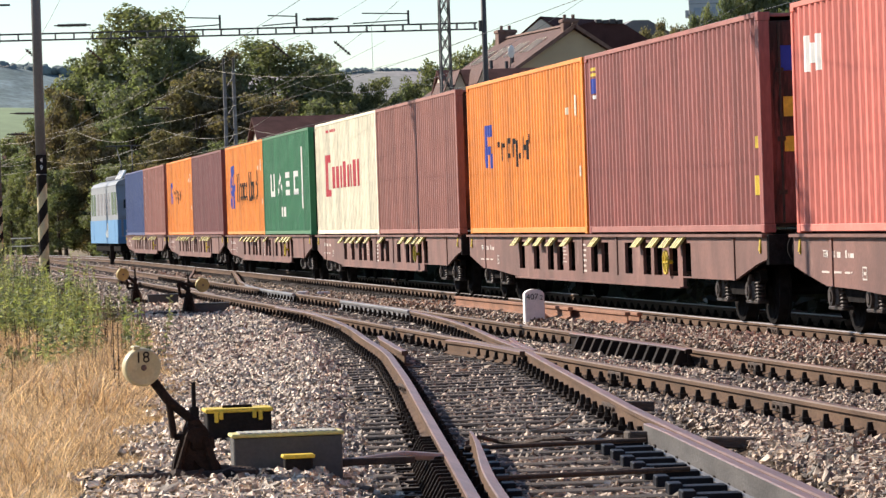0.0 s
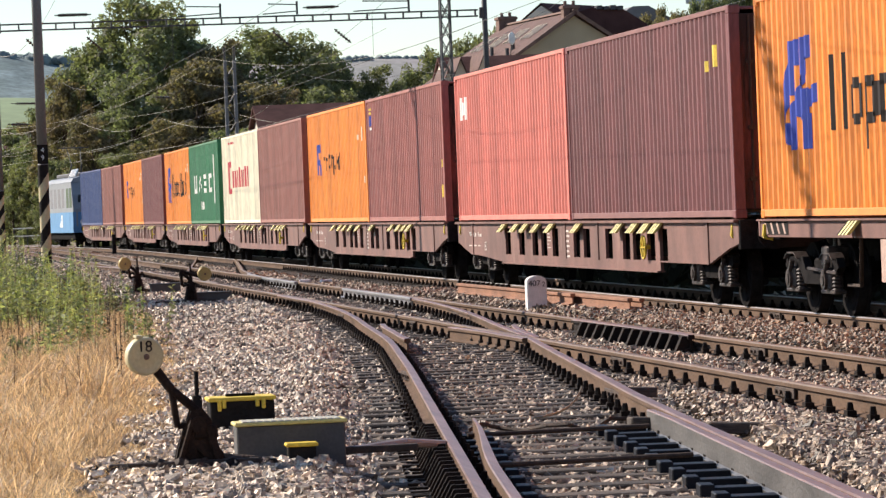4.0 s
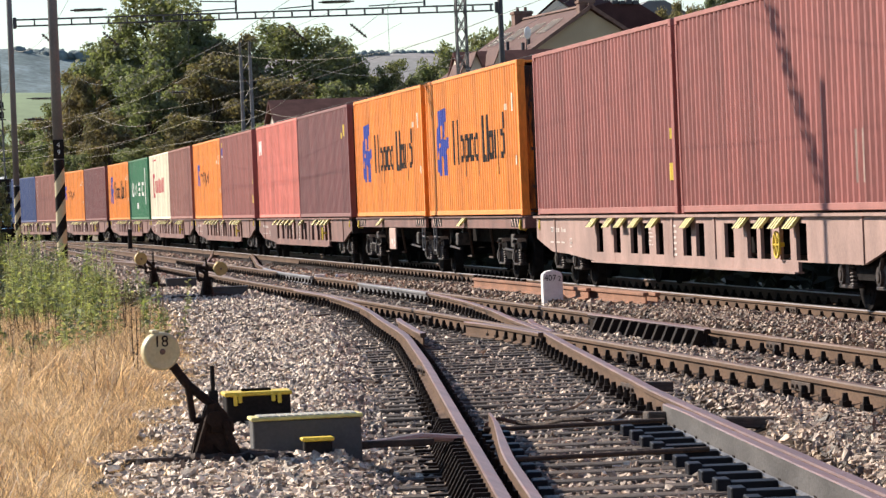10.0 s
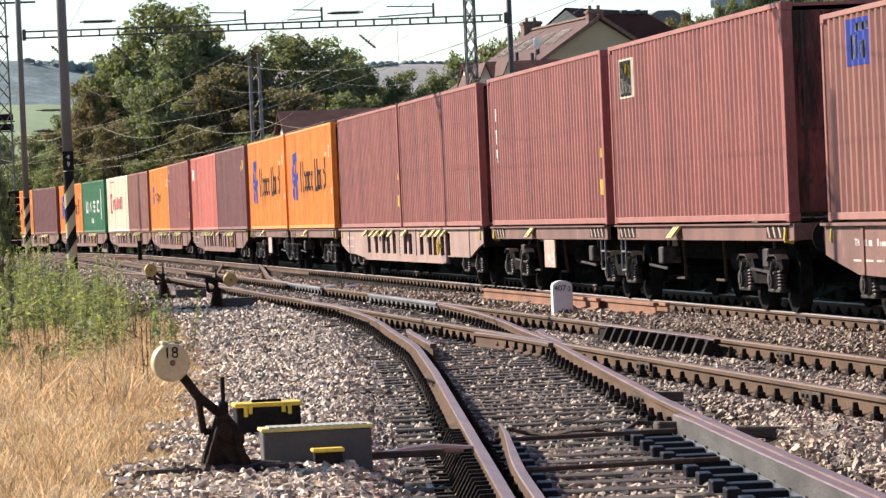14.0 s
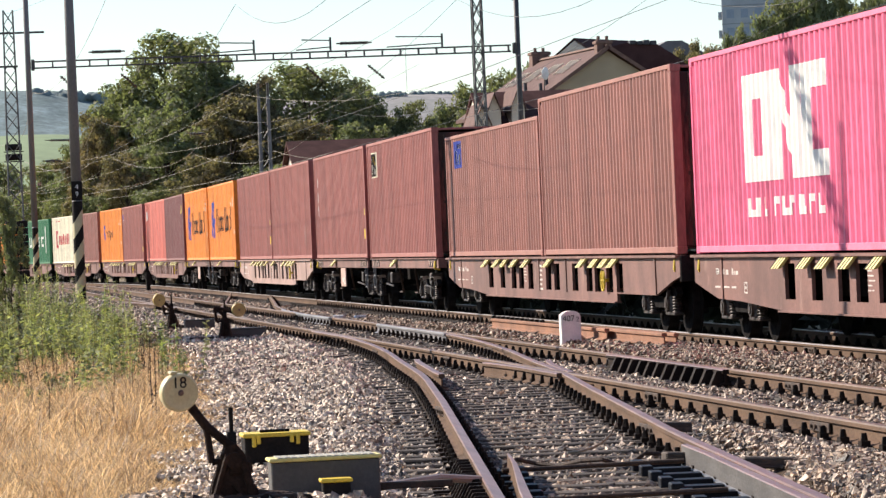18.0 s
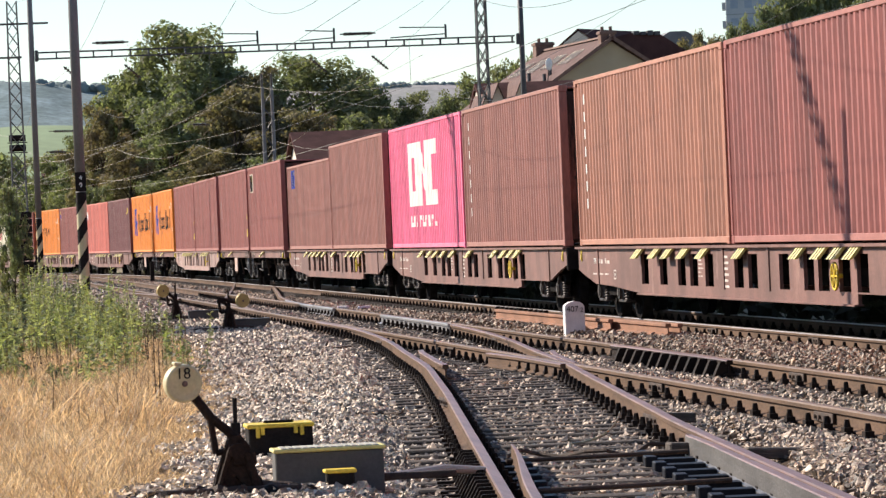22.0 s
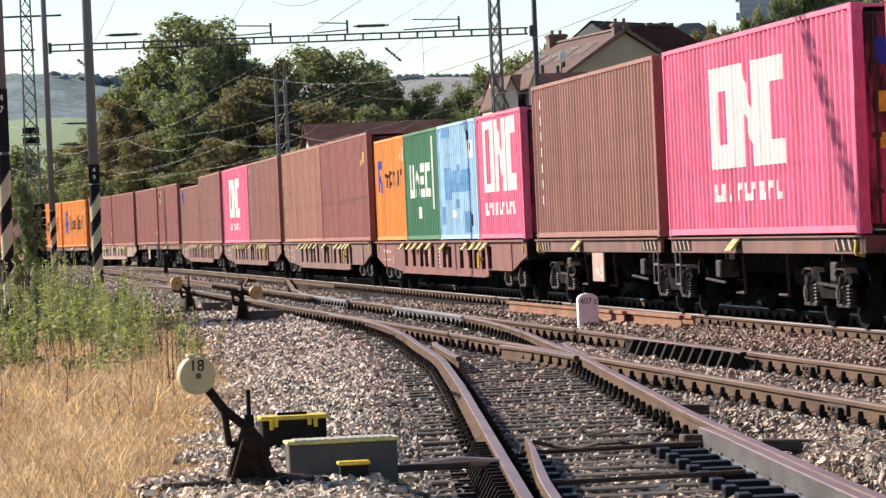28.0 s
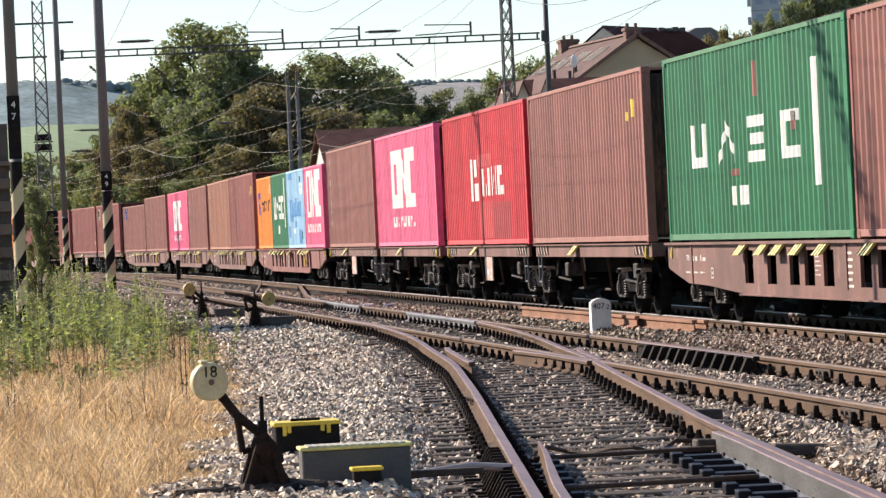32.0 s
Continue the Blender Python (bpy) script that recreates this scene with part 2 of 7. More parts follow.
    "far_wood": mat("haze_blue_far_wood", (0.165, 0.215, 0.222), rough=0.95, vary=0.25, scale=0.03, bump=0.0, fine=0.4, island=0.15),
    "hill": mat("haze_blue_wooded_hill", (0.172, 0.238, 0.252), rough=0.95, vary=0.45, scale=0.06, bump=0.0, fine=0.35, tint=(0.100, 0.148, 0.150)),
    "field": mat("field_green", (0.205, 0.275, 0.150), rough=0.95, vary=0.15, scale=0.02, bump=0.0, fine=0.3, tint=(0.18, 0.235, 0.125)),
    "scree": mat("haze_grey_bare_hillside", (0.325, 0.290, 0.295), rough=0.95, vary=0.3, scale=0.012, bump=0.0, fine=0.15, tint=(0.235, 0.235, 0.225)),
    "loco_blue": mat("locomotive_blue", (0.115, 0.27, 0.47), spec=0.3, rough=0.5, vary=0.12, scale=1.5, bump=0.0),
    "loco_pale": mat("locomotive_pale_grey", (0.25, 0.265, 0.285), spec=0.3, rough=0.5, vary=0.12, scale=1.5, bump=0.0),
    "brick": mat("old_stone_block", (0.27, 0.19, 0.14), rough=0.95, vary=0.3, scale=3, bump=0.5, obj=0.25),
    "mortar": mat("dark_mortar", (0.11, 0.085, 0.07), rough=0.95, vary=0.3, scale=5, bump=0.3),
    "ceramic": mat("brown_insulator", (0.045, 0.030, 0.026), rough=0.3, vary=0.2, scale=8, bump=0.0),
}

for key in ("maroon", "brown", "rust", "plum", "salmon", "orange", "green", "cream", "blue", "sky", "pink", "red"):
    base = M[key].node_tree.nodes["Mix"].inputs[6].default_value[:3]
    # paler than the walls: dust, plus sun on flat rails put in the colour
    M[key + "_sill"] = mat("sunlit_dusty_" + key, [0.90 * c + 0.10 * d for c, d in zip(base, (0.52, 0.42, 0.34))], rough=0.75, vary=0.2, scale=1.5, fine=30, bump=0.05)
    # door paint darkened and streaked to carry the shade between containers
    M[key + "_door"] = mat("shaded_door_" + key, [0.75 * c for c in base], rough=0.7, spec=0.2, vary=0.4, scale=1.6, fine=24, bump=0.1, stain=(0.035, 0.022, 0.018), stain_at=0.47, stretch=(2.2, 1, 0.3))


def let_light_through(m, share, gain):
    """Thin leaves: part of the light comes through from behind."""
    nt = m.node_tree
    b = nt.nodes["Principled BSDF"]
    t = nt.nodes.new("ShaderNodeBsdfTranslucent")
    mix = nt.nodes.new("ShaderNodeMixShader")
    mix.inputs[0].default_value = share
    src = b.inputs["Base Color"].links[0].from_socket
    mul = nt.nodes.new("ShaderNodeMix")
    mul.data_type, mul.blend_type = "RGBA", "MULTIPLY"
    mul.inputs[0].default_value = 1.0
    mul.inputs[7].default_value = (*gain, 1)
    nt.links.new(src, mul.inputs[6])
    nt.links.new(mul.outputs[2], t.inputs["Color"])
    nt.links.new(b.outputs[0], mix.inputs[1])
    nt.links.new(t.outputs[0], mix.inputs[2])
    nt.links.new(mix.outputs[0], nt.nodes["Material Output"].inputs["Surface"])


let_light_through(M["leaf"], 0.45, (1.2, 1.35, 0.75))
let_light_through(M["leaf_dull"], 0.5, (1.25, 1.25, 0.7))
let_light_through(M["weed"], 0.42, (1.2, 1.25, 0.7))
let_light_through(M["straw"], 0.5, (1.1, 1.0, 0.8))


# ---- mesh helpers ----
def mesh(name, bm, material):
    me = bpy.data.meshes.new(name)
    bm.normal_update()
    bm.to_mesh(me)
    bm.free()
    if material is not None:
        me.materials.append(material)
    return me


def part(name, bm, material, parent=None, label=""):
    """One mesh object from a bmesh, under a thing or a part."""
    ob = new(name, mesh(name, bm, material))
    ob.parent = parent
    return tagged(ob, label)


def piece(name, data, parent, m=None):
    ob = new(name, data)
    ob.parent = parent
    if m is not None:
        ob.matrix_basis = m
    return ob


def thing(name, label, category, group="", m=None, kind=""):
    ob = new(name)
    if m is not None:
        ob.matrix_basis = m
    return tagged(ob, label, category, group, kind)


def box(bm, x0, x1, y0, y1, z0, z1, bevel=0.0, m=None):
    r = bmesh.ops.create_cube(bm, size=1.0, matrix=Matrix.Translation(((x0 + x1) / 2, (y0 + y1) / 2, (z0 + z1) / 2)) @ Matrix.Diagonal((x1 - x0, y1 - y0, z1 - z0, 1)))
    vs = r["verts"]
    if bevel:
        es = list({e for v in vs for e in v.link_edges})
        out = bmesh.ops.bevel(bm, geom=es, offset=bevel, segments=1, affect="EDGES")
        vs = list({v for f in out["faces"] for v in f.verts} | {v for v in vs if v.is_valid})
    if m is not None:
        bmesh.ops.transform(bm, matrix=m, verts=[v for v in vs if v.is_valid])
    return bm


def rod(bm, a, b, r, seg=8, r2=None):
    a, b = Vector(a), Vector(b)
    d = b - a
    m = Matrix.Translation((a + b) / 2) @ d.to_track_quat("Z", "Y").to_matrix().to_4x4()
    bmesh.ops.create_cone(bm, cap_ends=True, segments=seg, radius1=r, radius2=r if r2 is None else r2, depth=d.length, matrix=m)
    return bm


def prism(bm, poly, axis, lo, hi):
    """A closed outline pushed from lo to hi along an axis (x: poly is y,z; y: poly is x,z; z: poly is x,y)."""
    def at(p, q):
        return {"x": (q, p[0], p[1]), "y": (p[0], q, p[1]), "z": (p[0], p[1], q)}[axis]
    a, b = [bm.verts.new(at(p, lo)) for p in poly], [bm.verts.new(at(p, hi)) for p in poly]
    n = len(poly)
    fs = [bm.faces.new(a), bm.faces.new(b[::-1])]
    fs += [bm.faces.new((a[i], b[i], b[(i + 1) % n], a[(i + 1) % n])) for i in range(n)]
    bmesh.ops.recalc_face_normals(bm, faces=fs)
    return bm


def sweep(bm, profile, rows, mats=None):
    """An outline (x, z) carried along rows of (x, y, z)."""
    rings = []
    for i, (x, y, z) in enumerate(rows):
        rings.append([bm.verts.new((x + p[0], y, z + p[1])) for p in profile])
    n = len(profile)
    for a, b in zip(rings, rings[1:]):
        for i in range(n):
            f = bm.faces.new((a[i], a[(i + 1) % n], b[(i + 1) % n], b[i]))
            if mats:
                f.material_index = mats[i]
    bm.faces.new(rings[0][::-1])
    bm.faces.new(rings[-1])
    bmesh.ops.recalc_face_normals(bm, faces=bm.faces[:])
    return bm


def lettering(text, size, material, parent, m, depth=0.002, name="lettering"):
    cu = bpy.data.curves.new(name, "FONT")
    cu.body, cu.size, cu.extrude, cu.align_x, cu.align_y = text, size, depth, "CENTER", "CENTER"
    tmp = bpy.data.objects.new(name, cu)
    scene.collection.objects.link(tmp)
    me = bpy.data.meshes.new_from_object(tmp.evaluated_get(bpy.context.evaluated_depsgraph_get()))
    bpy.data.objects.remove(tmp)
    bpy.data.curves.remove(cu)
    me.materials.clear()
    me.materials.append(material)
    return piece(name, me, parent, m)


def stuff(name, verts, faces, material, label, category, smooth=False):
    me = bpy.data.meshes.new(name)
    me.from_pydata(verts, [], faces)
    me.materials.append(material)
    if smooth:
        me.polygons.foreach_set("use_smooth", [True] * len(me.polygons))
    return tagged(new(name, me), label, category, kind="stuff")


# ---- the tracks' plan: distance across (x) by distance along (y) ----
RAIL_2 = (6.70, 8.205)          # the straight track beside the train
TRAIN_X, TRAIN_Z = 12.61, -0.15   # the train's track, a little lower
HALF = 0.7525
BED = -0.20


def turnout(y):
    """The near track's left rail: it leaves the straight track and runs off at one in nine."""
    if y >= 64:
        return RAIL_2[0]
    d = 0.155 * ease((46.5 - y) / 8) - 0.0055 * max(0.0, 33 - y)
    if y >= 43:
        return RAIL_2[0] - (64 - y) ** 2 / 380 + d
    return 5.54 - (43 - y) * 0.1105 + d


def along(s, off):
    """A place s metres along the tracks, off across: straight, then a wide bend to the left."""
    if s <= 170:
        return off, s, 0.0
    a = (s - 170) / 800
    r = 800 + off
    return off - r * (1 - math.cos(a)), 170 + r * math.sin(a), math.degrees(a)


def ease(k):
    k = min(max(k, 0), 1)
    return k * k * (3 - 2 * k)


def bed_z(x, y=60.0):
    """The top of the stone bed: high on the shoulders and between the tracks, low round the rails."""
    a = turnout(y)
    z = BED + 0.17 * ease((a - 0.42 - x) / 0.45)
    gap = RAIL_2[0] - a - 1.512
    if gap > 1.1 and a + 1.512 < x < RAIL_2[0]:
        z += 0.11 * ease((min(x - a - 1.512, RAIL_2[0] - x) - 0.3) / 0.35)
    z += 0.13 * ease((x - RAIL_2[1] - 0.45) / 0.35) * (1 - ease((y - 62) / 12))
    return z - 0.32 * ease((x - 9.9) / 1.2)


def bed_left(y):
    return turnout(y) - min(1.86 + max(0, y - 28) * 0.031, 2.65)


def lumps(x, y, z, s):
    return noise.noise(Vector((x * s, y * s, z)))


# the land, one sheet out to the horizon
bm = bmesh.new()
xs = sorted({*range(-30, 60, 3), *range(60, 200, 20), *range(-200, -30, 20), *range(-3000, -200, 400), *range(200, 3001, 400)})
ys = sorted({*range(-40, 120, 3), *range(120, 400, 20), *range(400, 5000, 400), -400, -150, -80})
grid = []
for y in ys:
    row = []
    for x in xs:
        z = -0.60 + 0.04 * lumps(x, y, 0, 0.3)
        row.append(bm.verts.new((x, y, z)))
    grid.append(row)
for a, b in zip(grid, grid[1:]):
    for i in range(len(xs) - 1):
        bm.faces.new((a[i], a[i + 1], b[i + 1], b[i]))
tagged(part("ground", bm, M["soil"]), "dry soil under grass and tracks", "ground", kind="structure")

# the grassy bank beside the tracks
bm = bmesh.new()
rows = []
for j in range(0, 110):
    y = 4 + j * 1.0 if j < 90 else 94 + (j - 90) * 12
    row = []
    for i in range(0, 41):
        k = (i / 40) ** 2.2
        x = bed_left(y) + 0.30 - 32 * k
        z = -0.11 + 0.05 * lumps(x, y, 0, 0.6) + 0.03 * lumps(x, y, 2, 2.1)
        if i == 0:
            z -= 0.45
        if i == 40:
            z -= 0.6
        px, py, _ = along(y, x)
        row.append(bm.verts.new((px, py, z)))
    rows.append(row)
for a, b in zip(rows, rows[1:]):
    for i in range(40):
        bm.faces.new((a[i + 1], a[i], b[i], b[i + 1]))
tagged(part("bank", bm, M["soil"]), "dry grassy bank beside the near track", "ground", kind="structure")

# the bed of broken stone under all tracks
bm = bmesh.new()
rows = []
for j in range(0, 200):
    y = 6 + j * 0.9 if j < 120 else 114 + (j - 120) * 5
    l = bed_left(y)
    row = []
    for i in range(0, 61):
        x = l + (16.2 - l) * i / 60
        z = bed_z(x, y) + 0.03 * lumps(x, y, 3, 2.2) + 0.02 * lumps(x, y, 7, 6)
        if i == 0 or i == 60:
            z -= 0.35
        if i == 1 or i == 59:
            z -= 0.05
        px, py, _ = along(y, x)
        row.append(bm.verts.new((px, py, z)))
    rows.append(row)
for a, b in zip(rows, rows[1:]):
    for i in range(60):
        bm.faces.new((a[i], a[i + 1], b[i + 1], b[i]))
tagged(part("track_bed", bm, M["ballast"]), "crushed stone bed under the tracks, coloured dark for shaded gaps", "ballast", kind="structure")


# ---- rails ----
RAIL = [(-.035, -.012), (-.030, 0), (.030, 0), (.035, -.012), (.035, -.040), (.009, -.052), (.009, -.130), (.0625, -.148),
        (.0625, -.160), (-.0625, -.160), (-.0625, -.148), (-.009, -.130), (-.009, -.052), (-.035, -.040)]
RAIL_MATS = [1, 1, 1] + [0] * 11


def rail(name, parent, where, y0, y1, z=0.0, step=0.8, side="rail", top="rail_top", label="", profile=RAIL):
    bm = bmesh.new()
    n = max(2, int(abs(y1 - y0) / step))
    sweep(bm, profile, [(*along(y0 + (y1 - y0) * i / n, where(y0 + (y1 - y0) * i / n))[:2], z) for i in range(n + 1)],
          RAIL_MATS if profile is RAIL else None)
    ob = part(name, bm, M[side], parent, label)
    ob.data.materials.append(M[top])
    return ob


def near_left(y):
    return min(turnout(y), RAIL_2[0] - 0.074) if y > 56 else turnout(y)


def near_right(y):
    return min(turnout(y) + 1.512 - 0.05 * ease((y - 26) / 9) * ease((47 - y) / 5), RAIL_2[1] - 0.074)


def near_stock(y):
    """The near track's right rail, which bears off to the right at the points."""
    return near_right(y) + 0.14 * (max(0.0, 27 - y) / 6.5) ** 1.2


far_track = tagged(new("train_track"), "main track under the freight train, brown rails on stone bed", "track", kind="structure")
mid_track = tagged(new("middle_track"), "straight brown-railed track beside the train", "track", kind="structure")
near_track = tagged(new("near_track"), "curving track with a set of points, worn rail heads", "track", kind="structure")
for x in (TRAIN_X - HALF, TRAIN_X + HALF):
    rail("rail", far_track, lambda y, x=x: x, 8, 480, TRAIN_Z, 12, top="shiny_rail")
for x in RAIL_2:
    rail("rail", mid_track, lambda y, x=x: x, 8, 480, 0, 12, top="rail_brown")
rail("rail", near_track, near_left, 8, 63.5, -0.002)
rail("rail", near_track, near_stock, 8, 57.4, -0.003)
rail("point_blade", near_track, lambda y: near_stock(y) - 0.03, 57.4, 66.4, 0.004, side="blade_grey", top="blade_grey", label="worn grey point blade")
# check rails opposite the crossing
rail("check_rail", near_track, lambda y: turnout(y) + 0.16 + 0.05 * max(0, abs(y - 42.3) - 2) ** 1.5, 39.6, 45.0, 0.012)
# takes the black of the chairs for the shade it stands in
rail("check_rail", mid_track, lambda y: RAIL_2[1] - 0.15 - 0.03 * max(0, abs(y - 40.2) - 2.4) ** 1.5, 36.9, 43.4, 0.015, side="chair", label="check rail coloured dark for its shade")
# wing rails at the crossing
rail("wing_rail", near_track, lambda y: RAIL_2[0] - 0.085 - 0.04 * max(0, y - 41.2) ** 1.3, 38.6, 43.2, -0.004, 0.4)
rail("wing_rail", near_track, lambda y: near_right(y) + 0.085 + 0.04 * max(0, y - 41.2) ** 1.3, 38.8, 43.0, -0.004, 0.4)
# point blades of the near set of points
BLADE = [(-.030, -.008), (-.024, 0), (.026, 0), (.030, -.010), (.030, -.045), (.012, -.055), (.012, -.128), (.030, -.138), (.030, -.152), (-.056, -.152), (-.056, -.138), (-.032, -.126), (-.030, -.05)]


def point_blade(where, y0, tip, thin, side, top, label):
    """A blade that narrows to its tip."""
    bm = bmesh.new()
    rings = []
    for i in range(25):
        y = y0 + (tip - y0) * i / 24
        k = min(1.0, thin + (1 - thin) * (tip - y) / 3.6)
        drop = 0.014 * max(0.0, 1 - (tip - y) / 1.2)
        rings.append([bm.verts.new((where(y) + p[0] * k, y, p[1] - drop + 0.004)) for p in BLADE])
    n = len(BLADE)
    for p, q in zip(rings, rings[1:]):
        for i in range(n):
            f = bm.faces.new((p[i], p[(i + 1) % n], q[(i + 1) % n], q[i]))
            f.material_index = 1 if i in (0, 1, 2) else 0
    bm.faces.new(rings[0][::-1]), bm.faces.new(rings[-1])
    bmesh.ops.recalc_face_normals(bm, faces=bm.faces[:])
    ob = part("point_blade", bm, M[side], near_track, label)
    ob.data.materials.append(M[top])


point_blade(lambda y: turnout(y) + 0.145 + 0.085 * ease((y - 19.5) / 5.2), 9, 24.7, 0.25, "rail", "rail_top", "open point blade with a worn tip")
point_blade(lambda y: near_stock(y) - 0.105, 9, 24.75, 0.8, "grey_rail", "rail_top", "grey point blade closed against the rail")
# the crossover beyond: rails that swing from the middle track towards the train's track
def cross(y):
    """How far the crossover has swung from the middle track."""
    return max(0.0, y - 76) ** 2 / 450 if y < 98 else 1.076 + (y - 98) * 0.0885


def cross_z(y):
    return TRAIN_Z * ease((y - 88) / 40)


def cross_rail(x0, y0, y1, label="", kind="rail", side="rail", top="rail_brown"):
    b = bmesh.new()
    n = int((y1 - y0) / 0.8)
    sweep(b, RAIL, [(x0 + cross(y), y, cross_z(y) + 0.004) for y in (y0 + (y1 - y0) * i / n for i in range(n + 1))], RAIL_MATS)
    ob = part(kind, b, M[side], mid_track, label)
    ob.data.materials.append(M[top])


cross_rail(RAIL_2[0] + 0.076, 77, 141)
cross_rail(RAIL_2[1] - 0.075, 74.5, 87.5, "worn grey point blade", "point_blade", "blade_grey", "blade_grey")
cross_rail(RAIL_2[1] - 0.02, 87.5, 127)
rail("rail", mid_track, lambda y: RAIL_2[0] - max(0.08, (y - 100) ** 2 / 420 if y > 100 else 0.08), 98, 150, -0.003)

# ---- sleepers and rail chairs, each piece for itself ----
def plank(length, name="sleeper"):
    b = bmesh.new()
    box(b, -length / 2, length / 2, -0.12, 0.12, -0.15, 0, 0.012)
    return mesh(name, b, M["sleeper"])


def chair_mesh():
    b = bmesh.new()
    box(b, -0.17, 0.17, -0.075, 0.075, -0.012, 0.010)
    for s in (-1, 1):
        box(b, s * 0.105 - 0.034, s * 0.105 + 0.034, -0.050, 0.050, 0.010, 0.046)
        rod(b, (s * 0.105, 0, 0.04), (s * 0.105, 0, 0.102), 0.030, 6, 0.019)
    return mesh("rail_chair", b, M["chair"])


SHORT, CHAIR = plank(2.6), chair_mesh()
LONG = {k: plank(k) for k in (3.4, 4.0, 4.6, 5.2)}


def sleeper_row(parent, ys, x_mid, x_rails, z, turn, data=None):
    for y in ys:
        jit = random.uniform(-0.02, 0.02)
        piece("sleeper", data or SHORT, parent, pose(x_mid(y), y + jit, z - 0.160 + random.uniform(-0.010, 0.003), 0, 0, turn + random.uniform(-0.6, 0.6)))
        for x in x_rails:
            piece("rail_chair", CHAIR, parent, pose(x(y), y + jit, z - 0.158, 0, 0, turn))


def steps(a, b, d):
    return [a + d * i for i in range(int((b - a) / d))]


sleeper_row(near_track, steps(17.4, 30, 0.6), lambda y: turnout(y) + 0.75, (turnout, near_stock), 0, -6.3)
for y in steps(30, 66, 0.6):
    lo, hi = turnout(y) - 0.62, RAIL_2[1] + 0.62
    k = min(LONG, key=lambda q: abs(q - (hi - lo)))
    piece("sleeper", LONG[k], near_track, pose((lo + hi) / 2, y, -0.160 + random.uniform(-0.010, 0.003), 0, 0, random.uniform(-0.5, 0.5)))
    for x in (turnout(y), near_right(y), *RAIL_2):
        piece("rail_chair", CHAIR, near_track, pose(x, y, -0.158))
sleeper_row(mid_track, steps(22.2, 30, 0.6), lambda y: 7.4525, (lambda y: RAIL_2[0], lambda y: RAIL_2[1]), 0, 0)
sleeper_row(mid_track, steps(66, 112, 0.62), lambda y: 7.4525, (lambda y: RAIL_2[0], lambda y: RAIL_2[1]), 0, 0)
sleeper_row(far_track, steps(34, 112, 0.62), lambda y: TRAIN_X, (lambda y: TRAIN_X - HALF, lambda y: TRAIN_X + HALF), TRAIN_Z, 0)
for parent, x, z in ((mid_track, 7.4525, 0.0), (far_track, TRAIN_X, TRAIN_Z)):
    for s in steps(112, 236, 0.9):
        px, py, turn = along(s, x)
        piece("sleeper", SHORT, parent, pose(px, py, z - 0.155, 0, 0, turn))
for y in steps(80, 126, 0.62):
    piece("sleeper", SHORT, mid_track, pose(7.4525 + cross(y) + 0.9 * (y < 98), y + 0.1, cross_z(y) - 0.158, 0, 0, -4))
    for x in RAIL_2:
        piece("rail_chair", CHAIR, mid_track, pose(x + cross(y), y + 0.1, cross_z(y) - 0.156))
# greased slide plates under the blades
def slide_plate(half):
    b = bmesh.new()
    box(b, -half, half, -0.085, 0.085, -0.015, 0.036, 0.004)
    box(b, -half - 0.05, -half + 0.03, -0.10, 0.10, -0.015, 0.055, 0.006)
    return mesh("slide_plate", b, M["slide"])


PLATE, SHORT_PLATE = slide_plate(0.14), slide_plate(0.09)
for y in steps(17.4, 25.2, 0.6):
    piece("slide_plate", SHORT_PLATE, near_track, pose(turnout(y) + 0.19, y, -0.150, 0, 0, 173.7))
    piece("slide_plate", PLATE, near_track, pose(near_stock(y) - 0.30, y, -0.150, 0, 0, -6.3))


# ---- the train ----
TRAVEL = (6.798, 0.05265, 0.000164)


def travelled(t):
    return TRAVEL[0] * t + TRAVEL[1] * t * t + TRAVEL[2] * t ** 3


MOVING = []     # things of the train with their place at the start
FLOOR = 1.09    # the height of the wagons' loading deck
WIDE = 2.438


def cached(store, key, make):
    if key not in store:
        store[key] = make()
    return store[key]


SHAPES = {}


def wall_bm(length, height, side):
    """A corrugated long wall."""
    b = bmesh.new()
    n = max(6, round((length - 0.30) / 0.282))
    p = (length - 0.30) / n
    ys, xs = [], []
    for i in range(n):
        y = -length / 2 + 0.15 + i * p
        ys += [y, y + p * 0.29, y + p * 0.49, y + p * 0.80]
        xs += [0.010, 0.010, 0.046, 0.046]
    ys = [-length / 2 + 0.10] + ys + [length / 2 - 0.15, length / 2 - 0.10]
    xs = [0.03] + xs + [0.010, 0.03]
    lo = [b.verts.new((side * (WIDE / 2 - x), y, 0.10)) for x, y in zip(xs, ys)]
    hi = [b.verts.new((side * (WIDE / 2 - x), y, height - 0.055)) for x, y in zip(xs, ys)]
    for i in range(len(ys) - 1):
        b.faces.new((lo[i], hi[i], hi[i + 1], lo[i + 1]) if side > 0 else (lo[i], lo[i + 1], hi[i + 1], hi[i]))
    bmesh.ops.recalc_face_normals(b, faces=b.faces[:])
    if b.faces[0].normal.x * side < 0:
        bmesh.ops.reverse_faces(b, faces=b.faces[:])
    return b


